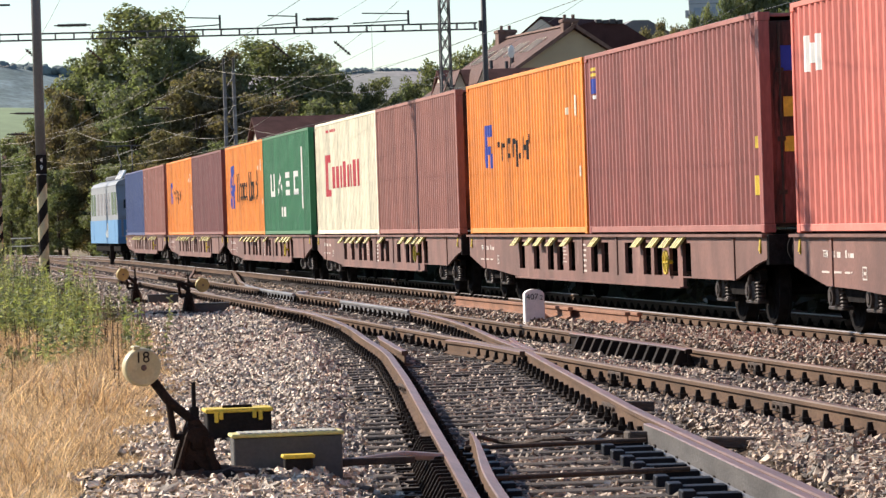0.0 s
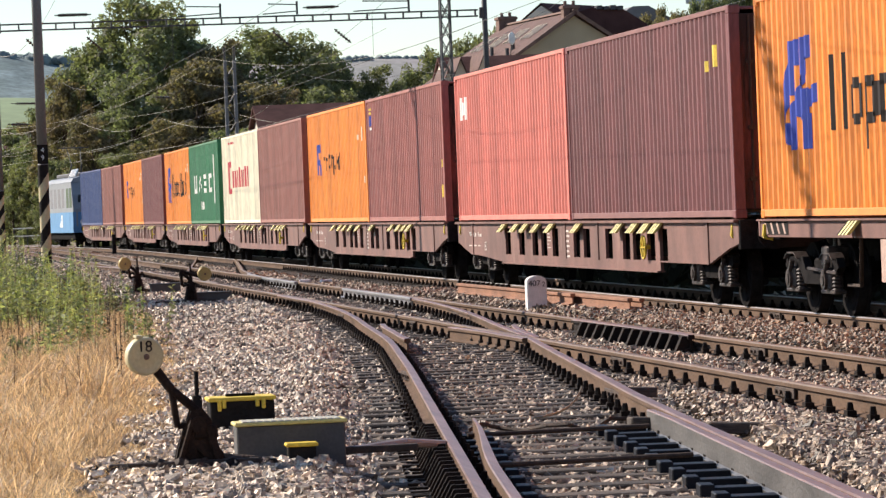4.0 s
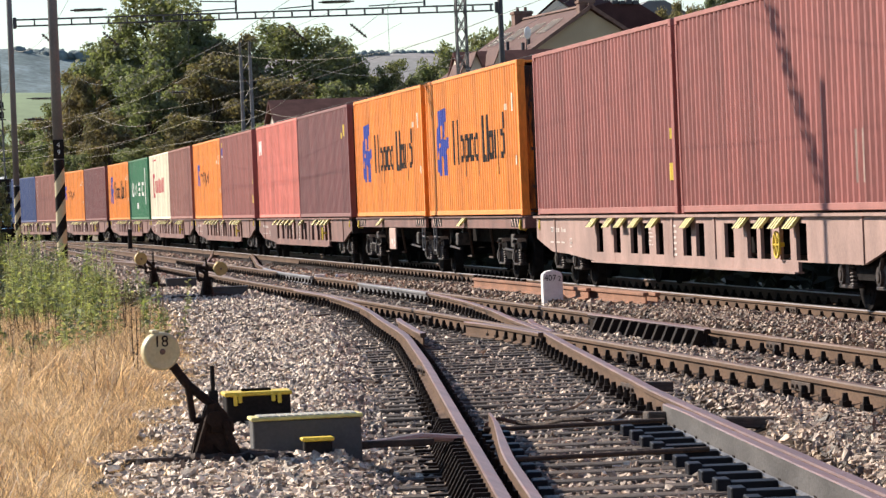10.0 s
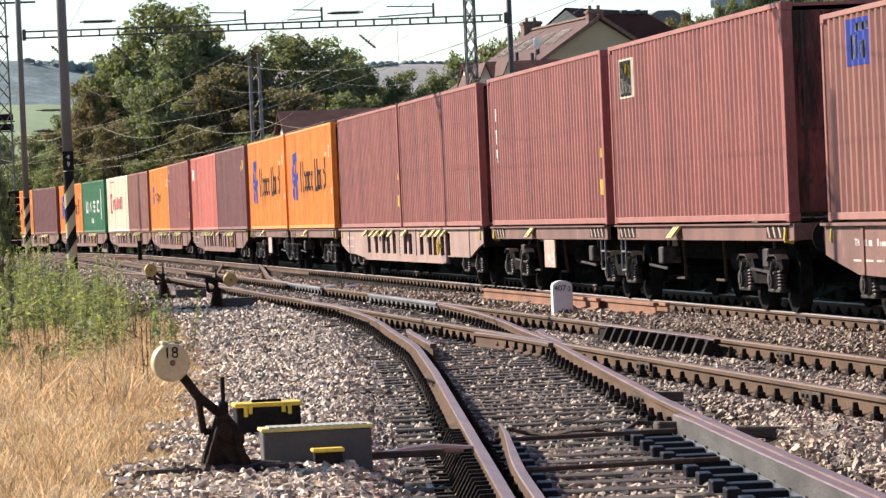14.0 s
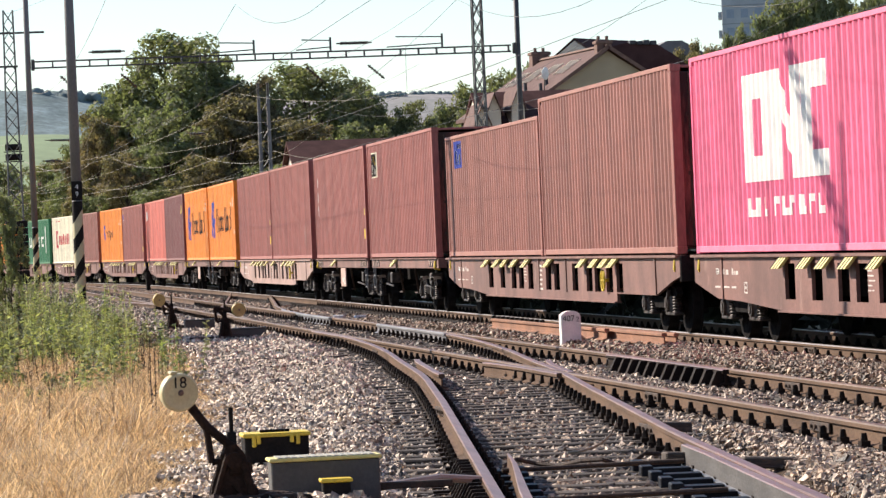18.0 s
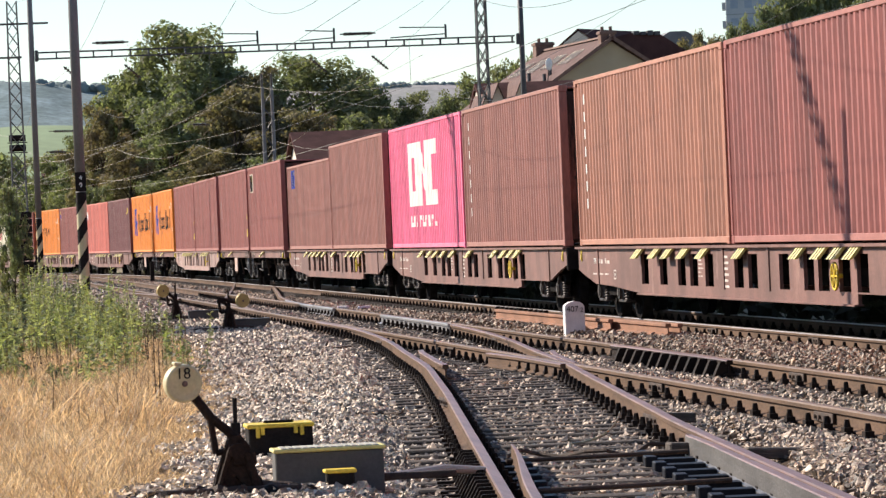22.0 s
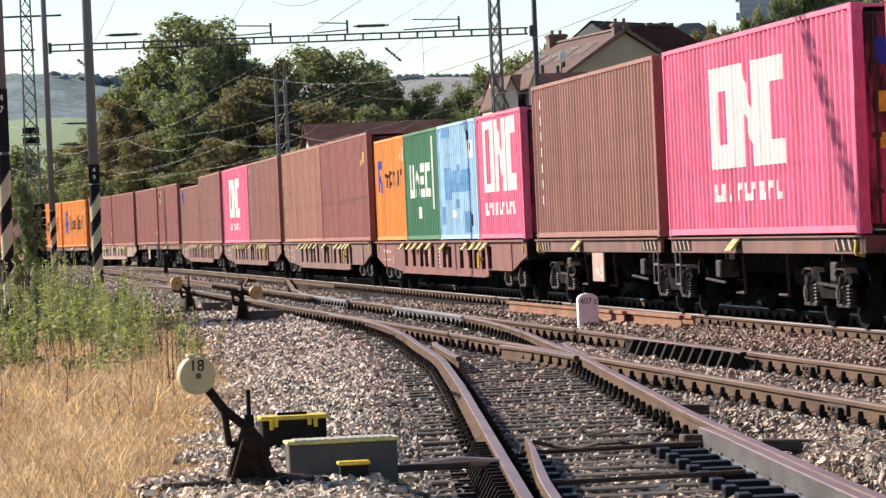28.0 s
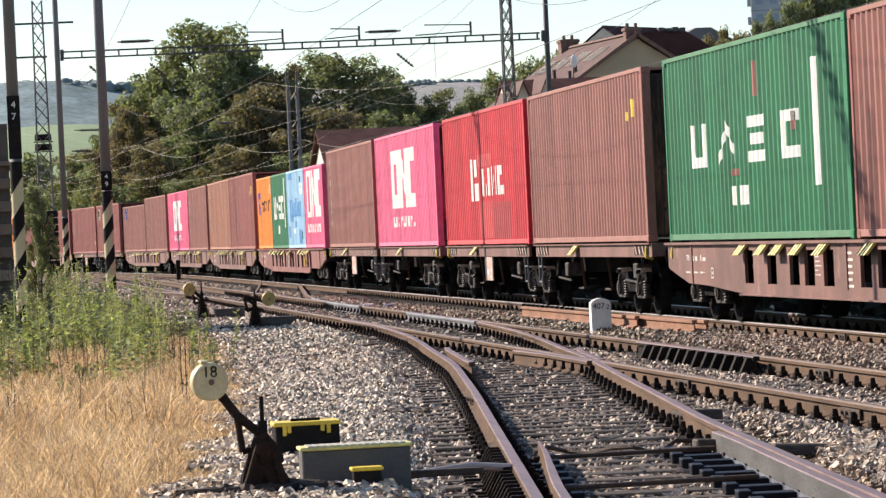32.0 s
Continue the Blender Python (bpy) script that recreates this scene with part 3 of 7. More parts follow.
def container_shapes(length, height, color):
    m = M[color]
    W = WIDE / 2
    out = []

    def add(name, b, m=m):
        out.append((name, mesh(name, b, m)))
    for s in (-1, 1):
        add("side_wall", wall_bm(length, height, s))
        b = bmesh.new()
        box(b, min(s * W, s * (W - 0.06)), max(s * W, s * (W - 0.06)), -length / 2 + 0.16, length / 2 - 0.16, height - 0.068, height, 0.006)
        add("top_rail", b, M[color + "_sill"])
        b = bmesh.new()
        box(b, min(s * (W - 0.006), s * (W - 0.07)), max(s * (W - 0.006), s * (W - 0.07)), -length / 2 + 0.17, length / 2 - 0.17, 0.02, 0.112, 0.006)
        add("bottom_rail", b, M[color + "_sill"])
        for e in (-1, 1):
            b = bmesh.new()
            x0, x1 = sorted((s * (W - 0.002), s * (W - 0.15)))
            y0, y1 = sorted((e * (length / 2 - 0.002), e * (length / 2 - 0.105)))
            box(b, x0, x1, y0, y1, 0.118, height - 0.118, 0.008)
            add("corner_post", b)
            for z in (0, height - 0.118):
                b = bmesh.new()
                x0, x1 = sorted((s * W, s * (W - 0.162)))
                y0, y1 = sorted((e * length / 2, e * (length / 2 - 0.178)))
                box(b, x0, x1, y0, y1, z, z + 0.118, 0.01)
                add("corner_casting", b)
    b = bmesh.new()
    n = int(length / 0.42)
    q = (length - 0.32) / n
    edge = [(-length / 2 + 0.1, height - 0.06), (-length / 2 + 0.1, height - 0.035)]
    for i in range(n):
        y = -length / 2 + 0.16 + q * i
        edge += [(y, height - 0.035), (y + q * 0.06, height - 0.012), (y + q * 0.54, height - 0.012), (y + q * 0.60, height - 0.035)]
    edge += [(length / 2 - 0.1, height - 0.035), (length / 2 - 0.1, height - 0.06)]
    prism(b, edge, "x", -W + 0.062, W - 0.062)
    add("roof", b)
    b = bmesh.new()
    box(b, -W + 0.062, W - 0.062, -length / 2 + 0.1, length / 2 - 0.1, 0.08, 0.14)
    add("floor_pan", b, M["rust_iron"])
    b = bmesh.new()
    edge = [(-W + 0.15, length / 2 - 0.08)]
    for i in range(9):
        x = -W + 0.15 + i * (WIDE - 0.30) / 9
        q = (WIDE - 0.30) / 9
        edge += [(x, length / 2 - 0.06), (x + q * 0.15, length / 2 - 0.02), (x + q * 0.5, length / 2 - 0.02), (x + q * 0.65, length / 2 - 0.06)]
    edge += [(W - 0.15, length / 2 - 0.06), (W - 0.15, length / 2 - 0.08)]
    prism(b, edge, "z", 0.12, height - 0.10)
    add("end_wall", b)
    for s in (-1, 1):
        b = bmesh.new()
        x0, x1 = sorted((s * 0.012, s * (W - 0.155)))
        y = -length / 2
        box(b, x0, x1, y + 0.05, y + 0.09, 0.12, height - 0.12, 0.005)
        add("door", b, M[color + "_door"])
        for k in range(5):
            z = 0.22 + k * (height - 0.44) / 4.9
            add("door_panel", box(bmesh.new(), x0 + 0.05, x1 - 0.05, y + 0.038, y + 0.0497, z, z + (height - 0.44) / 6.5), M[color + "_door"])
        for k in (0.12, 0.38, 0.66, 0.90):
            b = bmesh.new()
            x = x0 + (x1 - x0) * k
            rod(b, (x, y + 0.022, 0.13), (x, y + 0.022, height - 0.13), 0.017, 6)
            for z in (0.5, 1.2, 2.1):
                box(b, x - 0.05, x + 0.05, y + 0.008, y + 0.040, z, z + 0.06)
            add("lock_rod", b, M["rust_iron"])
    return out


def container(words, color, length, y_near, height=2.896, hue=""):
    """A container that stands on the deck with its near end at y_near when the clip starts."""
    ob = thing("shipping_container", words, "container", "containers on the train", pose(TRAIN_X, y_near + length / 2, FLOOR))
    for name, data in cached(SHAPES, (color, length, height), lambda: container_shapes(length, height, color)):
        piece(name, data, ob)
    MOVING.append((ob, y_near + length / 2, FLOOR))
    return ob


L40, L20 = 12.192, 6.058


def painted(ob, name, length, rects, material, label=""):
    """Painted blocks on the long wall, each a part of its own."""
    for r in rects:
        painted_block(ob, name, length, [r], material, label)


def painted_block(ob, name, length, rects, material, label=""):
    """Painted blocks (u0, u1, z0, z1 and, for slanting ones, z0, z1 at the other end), u from the far end, on the corrugated wall towards the tracks."""
    n = max(6, round((length - 0.30) / 0.282))
    p = (length - 0.30) / n
    marks = []
    for i in range(n):
        y = 0.15 + i * p
        marks += [(y, .010), (y + p * 0.29, .010), (y + p * 0.49, .046), (y + p * 0.80, .046)]
    marks.append((length - 0.15, .010))
    my, mx = [length - q[0] for q in marks][::-1], [q[1] for q in marks][::-1]
    b = bmesh.new()
    for u0, u1, z0, z1, *end in rects:
        z2, z3 = end or (z0, z1)
        cuts = [u0] + [u for u in my if u0 < u < u1] + [u1]
        lo, hi = [], []
        for u in cuts:
            x = -WIDE / 2 + float(np.interp(u, my, mx)) - 0.005
            k = (u - u0) / (u1 - u0)
            lo.append(b.verts.new((x, length / 2 - u, z0 + (z2 - z0) * k)))
            hi.append(b.verts.new((x, length / 2 - u, z1 + (z3 - z1) * k)))
        for i in range(len(cuts) - 1):
            b.faces.new((lo[i], hi[i], hi[i + 1], lo[i + 1]))
    bmesh.ops.recalc_face_normals(b, faces=b.faces[:])
    for f in b.faces:
        if f.normal.x > 0:
            f.normal_flip()
    return part(name, b, M[material], ob, label)


def bars(u, z, h, widths, gap=0.10, lift=None):
    """A row of upright blocks of the given widths."""
    out = []
    for i, w in enumerate(widths):
        up, down = (lift or {}).get(i, (0, 0))
        out.append((u, u + w, z - down, z + h + up))
        u += w + gap
    return out


def framed(u0, u1, z0, z1, w=0.36):
    return [(u0, u0 + w, z0, z1), (u1 - w, u1, z0, z1), (u0 + w, u1 - w, z0, z0 + w * 0.7), (u0 + w, u1 - w, z1 - w * 0.7, z1)]


def ring(u0, u1, z0, z1, w=0.15, h=0.13):
    """An upright open-centred block."""
    return [(u0, u0 + w, z0 + h * 0.6, z1 - h * 0.6), (u1 - w, u1, z0 + h * 0.6, z1 - h * 0.6), (u0 + w * 0.5, u1 - w * 0.5, z0, z0 + h), (u0 + w * 0.5, u1 - w * 0.5, z1 - h, z1)]


def mark_orange(ob, k=1.0, worn=False):
    L = L40 if k == 1 else L20
    q = L / L40
    if worn:
        blue = [(1.98, 2.3, 1.26, 2.06), (2.3, 2.9, 1.84, 2.06), (2.3, 2.7, 1.50, 1.66), (2.6, 2.85, 1.24, 1.52), (1.88, 1.98, 1.35, 1.62)]
        rows = [(3.5, 3.65, 1.62, 1.72), (3.85, 4.0, 1.35, 1.70), (4.0, 4.25, 1.60, 1.68), (4.45, 4.65, 1.33, 1.76), (4.65, 4.95, 1.66, 1.76), (4.65, 4.9, 1.40, 1.48), (5.1, 5.25, 1.40, 1.74), (5.25, 5.5, 1.64, 1.74), (5.5, 5.62, 1.22, 1.70),
                (5.8, 5.95, 1.36, 1.46), (6.2, 6.35, 1.36, 1.76), (6.35, 6.55, 1.50, 1.60), (6.6, 6.75, 1.33, 1.68), (6.75, 6.95, 1.62, 1.78)]
    else:
        blue = [(1.46, 1.75, 1.18, 1.66, 1.62, 2.20), (1.75, 2.02, 1.55, 2.24), (1.75, 2.10, 0.86, 1.40, 0.86, 1.60), (2.10, 2.42, 1.28, 1.62, 1.22, 1.80),
                (2.02, 2.30, 1.92, 2.25), (2.42, 2.72, 1.30, 1.62), (2.36, 2.86, 1.92, 2.26, 2.02, 2.28), (2.36, 2.66, 1.62, 1.92, 1.80, 2.02), (2.40, 2.75, 0.86, 1.30), (2.72, 3.08, 1.38, 1.60, 1.44, 1.68), (1.36, 1.75, 1.00, 1.22, 0.88, 1.20)]
        rows = [(3.80, 3.98, 1.06, 1.98), (4.40, 4.58, 1.06, 1.98)]
        for u, below in ((4.72, 0), (5.36, 1), (6.02, 0), (6.66, 1)):
            rows += ring(u, u + 0.54, 1.10, 1.66)
            if below:
                rows.append((u, u + 0.16, 0.80, 1.12) if u < 6 else (u + 0.38, u + 0.54, 0.80, 1.12))
        rows += [(7.66, 7.84, 1.06, 1.98), (7.90, 8.10, 1.06, 1.20), (8.22, 8.40, 1.06, 1.98)]
        rows += ring(8.50, 9.04, 1.10, 1.66) + [(9.20, 9.38, 1.10, 1.66), (9.52, 9.70, 0.80, 1.66)] + ring(9.82, 10.37, 1.10, 1.66) + [(10.20, 10.37, 1.66, 1.98)]
    if q != 1:
        blue, rows = ([((0.5 + (r[0] - 1.88) * 0.97) / q, (0.5 + (r[1] - 1.88) * 0.97) / q, *r[2:]) for r in part_rows] for part_rows in (blue, rows))
    painted(ob, "emblem", L, [(r[0] * q, r[1] * q, *r[2:]) for r in blue], "logo_blue", "faded blue emblem" if worn else "blue emblem")
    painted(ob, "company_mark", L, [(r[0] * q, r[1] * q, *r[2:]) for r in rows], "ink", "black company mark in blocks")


def mark_green(ob, q=1.0):
    L = L40 if q == 1 else L20
    z0, z1 = (1.12, 1.78) if q == 1 else (1.02, 1.82)
    w, d, first, h = (0.34, 2.05, 2.0, 0.16) if q == 1 else (0.24, 0.92, 0.98, 0.20)
    a = 1.12 if q == 1 else 0.80
    rows = [(first, first + w, z0, z1), (first + a - w, first + a, z0, z1), (first + w, first + a - w, z0, z0 + h)]
    u = first + d
    rows += [(u, u + a / 2, z0, z0 + h, z1 - h, z1), (u + a / 2, u + a, z1 - h, z1, z0, z0 + h)]
    u += d
    rows += [(u, u + a, z0, z0 + h), (u, u + a, z1 - h, z1), (u + w * 0.5, u + a - w * 0.5, (z0 + z1 - h) / 2, (z0 + z1 + h) / 2)]
    u += d
    rows += [(u, u + w, z0, z1), (u + w, u + a, z0, z0 + h), (u + w, u + a, z1 - h, z1)]
    rows += [(10.1 * q, 10.55 * q, 0.72, 2.42)] + bars(4.9 * q, 0.52, 0.28, [0.3 * q] * 3, 0.12 * q)
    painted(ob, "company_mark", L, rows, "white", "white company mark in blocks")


def mark_pink(ob, q=1.0):
    L = L40 if q == 1 else L20
    z0, z1 = 0.98, 2.46
    rows = framed(3.40 * q, 5.05 * q, z0, z1, 0.5 * q) + [(5.20 * q, 5.68 * q, z0, z1), (6.30 * q, 6.76 * q, z0, z1), (5.68 * q, 6.30 * q, 1.90, 2.40, 1.10, 1.60)]
    rows += [(6.90 * q, 7.40 * q, z0, z1), (7.40 * q, 8.25 * q, z0, z0 + 0.34), (7.40 * q, 8.25 * q, z1 - 0.34, z1)]
    for k, w in enumerate((0.42, 0.30, 0.14, 0.36, 0.44, 0.14, 0.40, 0.34, 0.30)):
        u = (3.55 + 0.50 * k) * q
        rows += [(u, u + w * 0.5 * q, 0.50, 0.76), (u + w * 0.5 * q, u + w * q, 0.50 + 0.16 * (k % 2), 0.60 + 0.16 * (k % 2))]
    if q != 1:     # on a short wall the mark fills most of the length
        rows = [(0.8 + (r[0] / q - 3.4) * 0.928, 0.8 + (r[1] / q - 3.4) * 0.928, *r[2:]) for r in rows]
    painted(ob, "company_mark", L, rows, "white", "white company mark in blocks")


def mark_red(ob):
    rows = [(4.20, 4.62, 0.96, 1.88), (4.80, 5.25, 1.48, 1.86), (4.80, 5.35, 0.96, 1.34),
            (5.95, 6.30, 1.05, 1.64), (6.42, 6.66, 1.05, 1.30), (6.85, 7.12, 1.05, 1.64), (7.28, 7.52, 1.05, 1.66), (7.60, 7.76, 1.20, 1.48), (7.85, 8.08, 1.05, 1.66),
            (8.25, 8.55, 1.05, 1.66), (8.62, 8.98, 1.05, 1.24), (8.62, 8.92, 1.46, 1.66)]
    painted(ob, "company_mark", L40, rows, "white", "white company mark in blocks")
    painted(ob, "paint_patch", L40, [(5.4, 7.5, 1.68, 1.95), (5.3, 7.3, 0.14, 0.94)], "faded_red", "paler red repainted patch")
    painted(ob, "soot_patch", L40, [(7.3, 9.9, 0.14, 0.90)], "deep_red", "darker red patch")


def mark_cream(ob):
    rows = [(2.05, 2.6, 0.98, 2.05), (2.6, 3.2, 1.85, 2.05), (2.6, 3.2, 0.98, 1.15)] + bars(3.5, 1.18, 0.55, [0.5, 0.5, 0.5, 0.45, 0.5, 0.22, 0.5, 0.5], 0.25, {3: (.1, 0), 6: (.1, 0), 7: (.1, 0)})
    painted(ob, "company_mark", L40, rows, "logo_red", "red company mark in blocks")
    painted(ob, "small_print", L40, bars(2.2, 2.62, 0.07, [0.3] * 5, 0.15), "logo_red")


def code_column(ob, L=L40, n=7, u=0.75):
    painted(ob, "code_column", L, [(u, u + 0.22, 2.45 - i * 0.30, 2.45 - i * 0.30 + 0.17) for i in range(n)], "white", "white upright row of code blocks")


def badge(ob, L=L40, u=0.95, blue=True):
    d = -0.16 if blue else 0.0
    z0, z1 = 2.05 + d, 2.62 + d
    painted(ob, "badge", L, [(u, u + 1.05, z0, z1)], "logo_blue" if blue else "ink", "square blue badge" if blue else "square black badge")
    if blue:
        painted(ob, "badge_mark", L, [(u + 0.15, u + 0.55, z0 + 0.07, z0 + 0.37), (u + 0.62, u + 0.9, z0 + 0.07, z0 + 0.29), (u + 0.35, u + 0.95, z1 - 0.16, z1 - 0.06)], "white")
    else:
        painted(ob, "badge_edge", L, [(u - 0.05, u, z0, z1), (u + 1.05, u + 1.10, z0, z1), (u - 0.05, u + 1.10, z0 - 0.03, z0), (u - 0.05, u + 1.10, z1, z1 + 0.03)], "cream")
        painted(ob, "badge_field", L, [(u + 0.40, u + 1.0, z1 - 0.20, z1 - 0.05), (u + 0.55, u + 1.0, z1 - 0.28, z1 - 0.20)], "yellow", "yellow badge field")
        painted(ob, "badge_mark", L, [(u + 0.12, u + 0.34, z0 + 0.05, z0 + 0.30), (u + 0.44, u + 0.60, z0 + 0.05, z0 + 0.24), (u + 0.70, u + 0.95, z0 + 0.05, z0 + 0.18), (u + 0.14, u + 0.30, z1 - 0.20, z1 - 0.12)], "white")


def placard(ob, L=L40, z=0.50, h=0.26):
    painted(ob, "placard", L, [(L - 0.46, L - 0.26, z, z + h), (L - 0.42, L - 0.30, z + 0.62, z + 0.78)], "yellow", "yellow warning placard")


def door_labels(ob, L=L40):
    y = -L / 2 + 0.036
    for x0, x1, z0, z1 in ((-0.90, -0.68, 1.52, 1.78), (-0.90, -0.70, 1.06, 1.26)):
        part("door_label", box(bmesh.new(), x0, x1, y - 0.004, y, z0, z1), M["yellow"], ob, "yellow door label")
    b = bmesh.new()
    box(b, -0.95, -0.70, y - 0.004, y, 2.12, 2.45)
    part("door_badge", b, M["logo_blue"], ob, "blue badge on the door")


RED_BROWN = "weathered red-brown steel shipping container on a flat wagon"
LOADS = [  # near end at the start, colour, words, extra
    (164.2, "blue", "dark blue corrugated shipping container behind the locomotive", ()),
    (151.9, "brown", RED_BROWN, ("code",)),
    (138.1, "orange", "orange shipping container with a worn blue emblem", ("orange_worn",)),
    (125.75, "plum", "dark plum-brown corrugated shipping container", ()),
    (111.95, "orange", "orange shipping container with blue emblem and black mark", ("orange",)),
    (99.6, "green", "green shipping container with white block lettering", ("green",)),
    (85.75, "cream", "cream-white shipping container with red block lettering", ("cream",)),
    (73.48, "brown", RED_BROWN, ("scuff",)),
    (59.86, "orange", "orange shipping container, its blue emblem half worn off", ("orange_worn",)),
    (47.47, "maroon", "maroon shipping container with a small striped badge", ("badge_small", "placard", "doors")),
    (33.53, "salmon", "sun-faded red shipping container with a white letter patch", ("patch",)),
    (21.18, "plum", "dark plum-brown corrugated shipping container", ("tags",)),
    (7.52, "orange", "orange shipping container with blue emblem and black mark", ("orange",)),
    (-5.38, "orange", "orange shipping container with blue emblem and black mark", ("orange",)),
    (-19.31, "maroon", "maroon shipping container with bleached rusty patches", ("placard",)),
    (-31.79, "maroon", "maroon shipping container with a pale notice panel", ("notice",)),
    (-45.41, "maroon", "maroon shipping container with a column of white codes", ("code3", "placard")),
    (-58.32, "maroon", "maroon shipping container with a black and yellow badge", ("badge_black",)),
    (-72.60, "brown", "low red-brown shipping container with a blue badge", ("badge_blue", "low")),
    (-84.95, "brown", RED_BROWN, ()),
    (-98.55, "pink", "bright magenta-pink shipping container with white block lettering", ("pink",)),
    (-111.00, "brown", "red-brown shipping container with a column of white codes", ("code",)),
    (-124.75, "rust", "sun-bleached rust-coloured shipping container with white codes", ("code",)),
    (-137.10, "maroon", "maroon shipping container with small yellow tags", ("tags",)),
    (-144.84, "orange", "short orange shipping container with a worn blue emblem", ("orange_worn", "short")),
    (-150.98, "green", "short green shipping container with white block lettering", ("green", "short")),
    (-157.14, "sky", "short light blue shipping container with darker blue patches", ("sky", "short")),
    (-163.32, "pink", "short magenta-pink shipping container with white block lettering", ("pink", "short")),
    (-177.01, "brown", "red-brown shipping container with a column of white codes", ("code",)),
    (-190.00, "pink", "bright magenta-pink shipping container with white block lettering", ("pink", "doors")),
    (-203.85, "red", "bright red shipping container with white block lettering", ("red",)),
    (-216.60, "brown", RED_BROWN, ("tags",)),
    (-230.63, "green", "green shipping container with rust scars and white block lettering", ("green", "rusty")),
    (-242.98, "brown", "red-brown shipping container at the end of the view", ()),
]
for y, color, words, extra in LOADS:
    short = "short" in extra
    L = L20 if short else L40
    ob = container(words, color, L, y, 2.591 if short or "low" in extra else 2.896)
    q = 1.0 if not short else L20 / L40
    if "orange" in extra or "orange_worn" in extra:
        mark_orange(ob, q, "orange_worn" in extra)
        painted(ob, "code_block", L, [(L - 1.7 * q, L - 1.5 * q, 2.0, 2.12), (L - 0.9 * q, L - 0.7 * q, 1.96, 2.3), (L - 0.55 * q, L - 0.42 * q, 0.95, 1.12)], "cream", "small pale code blocks")
    if "green" in extra:
        mark_green(ob, q)
    if "pink" in extra:
        mark_pink(ob, q)
    if "red" in extra:
        mark_red(ob)
    if "cream" in extra:
        mark_cream(ob)
    if "code" in extra:
        code_column(ob)
    if "code3" in extra:
        painted(ob, "code_column", L, [(0.74, 0.90, 2.05, 2.30), (0.74, 0.96, 1.72, 1.88), (0.74, 0.82, 1.60, 1.72), (0.74, 0.96, 1.34, 1.50), (0.88, 0.96, 1.24, 1.34)], "white")
    if "badge_small" in extra:
        painted(ob, "badge", L, [(0.45, 0.86, 2.26, 2.50)], "logo_blue", "small blue badge")
        painted(ob, "badge_stripe", L, [(0.45, 0.86, 2.54, 2.59), (0.45, 0.86, 2.63, 2.68)], "yellow")
        painted(ob, "badge_foot", L, [(0.50, 0.82, 2.17, 2.23)], "white")
    if "badge_blue" in extra:
        badge(ob, L, 1.25)
    if "badge_black" in extra:
        badge(ob, L, 0.8, False)
    if "placard" in extra:
        placard(ob, L)
    if "notice" in extra:
        painted(ob, "notice", L, [(10.1, 10.3, 0.35, 1.0), (10.42, 10.62, 0.35, 1.0)], "wagon_pale", "pale worn notice panel")
    if "patch" in extra:
        painted(ob, "letter_patch", L, [(0.55, 0.85, 2.0, 2.45), (1.1, 1.4, 2.0, 2.45), (0.85, 1.1, 2.1, 2.35)], "white", "white letter patch")
    if "tags" in extra:
        painted(ob, "tag", L, [(10.6, 10.85, 2.05, 2.2), (11.1, 11.4, 2.1, 2.4)], "yellow", "small yellow tags")
    if "sky" in extra:
        painted(ob, "patch", L, [(0.5, 1.9, 2.30, 2.50), (0.8, 2.0, 0.90, 1.62), (2.0, 5.0, 1.06, 1.54), (3.0, 3.5, 1.54, 1.66), (0.35, 0.9, 0.35, 0.75), (3.9, 4.9, 0.16, 0.62), (2.7, 3.2, 0.7, 0.9)], "worn_blue", "blue worn patches")
        painted(ob, "pale_patch", L, [(4.6, 5.5, 1.76, 2.14), (2.1, 2.5, 0.5, 0.66)], "white", "white worn patches")
        painted(ob, "badge_mark", L, [(4.55, 5.0, 2.16, 2.36), (4.75, 4.9, 1.95, 2.08), (5.05, 5.2, 1.92, 2.08), (5.0, 5.2, 0.3, 0.55)], "ink")
    if "doors" in extra:
        door_labels(ob, L)
    if "scuff" in extra:
        painted(ob, "scuff", L, bars(3.6, 0.20, 0.12, [0.12, 0.2, 0.1, 0.16, 0.1], 0.45), "wagon_pale", "pale scuffs")
    if "rusty" in extra:
        painted(ob, "rust_scar", L, [(6.55, 6.75, 2.05, 2.55), (4.9, 5.4, 0.95, 1.05), (8.9, 9.2, 1.5, 1.75)], "brown", "rust scars")


# ---- wagons ----
DECK = FLOOR - TRAIN_Z     # deck above the rail head, in a wagon's own space


def wheelset_mesh():
    b = bmesh.new()
    rod(b, (-1.0, 0, 0), (1.0, 0, 0), 0.075, 10)
    for s in (-1, 1):
        rod(b, (s * 0.685, 0, 0), (s * 0.82, 0, 0), 0.46, 28)
        rod(b, (s * 0.660, 0, 0), (s * 0.690, 0, 0), 0.49, 28)
        rod(b, (s * 0.815, 0, 0), (s * 0.828, 0, 0), 0.40, 20)
        rod(b, (s * 0.82, 0, 0), (s * 0.90, 0, 0), 0.13, 12)
        for k in range(6):
            a = k * math.pi / 3
            rod(b, (s * 0.828, 0.26 * math.cos(a), 0.26 * math.sin(a)), (s * 0.834, 0.26 * math.cos(a), 0.26 * math.sin(a)), 0.045, 6)
    return mesh("wheelset", b, M["bogie"])


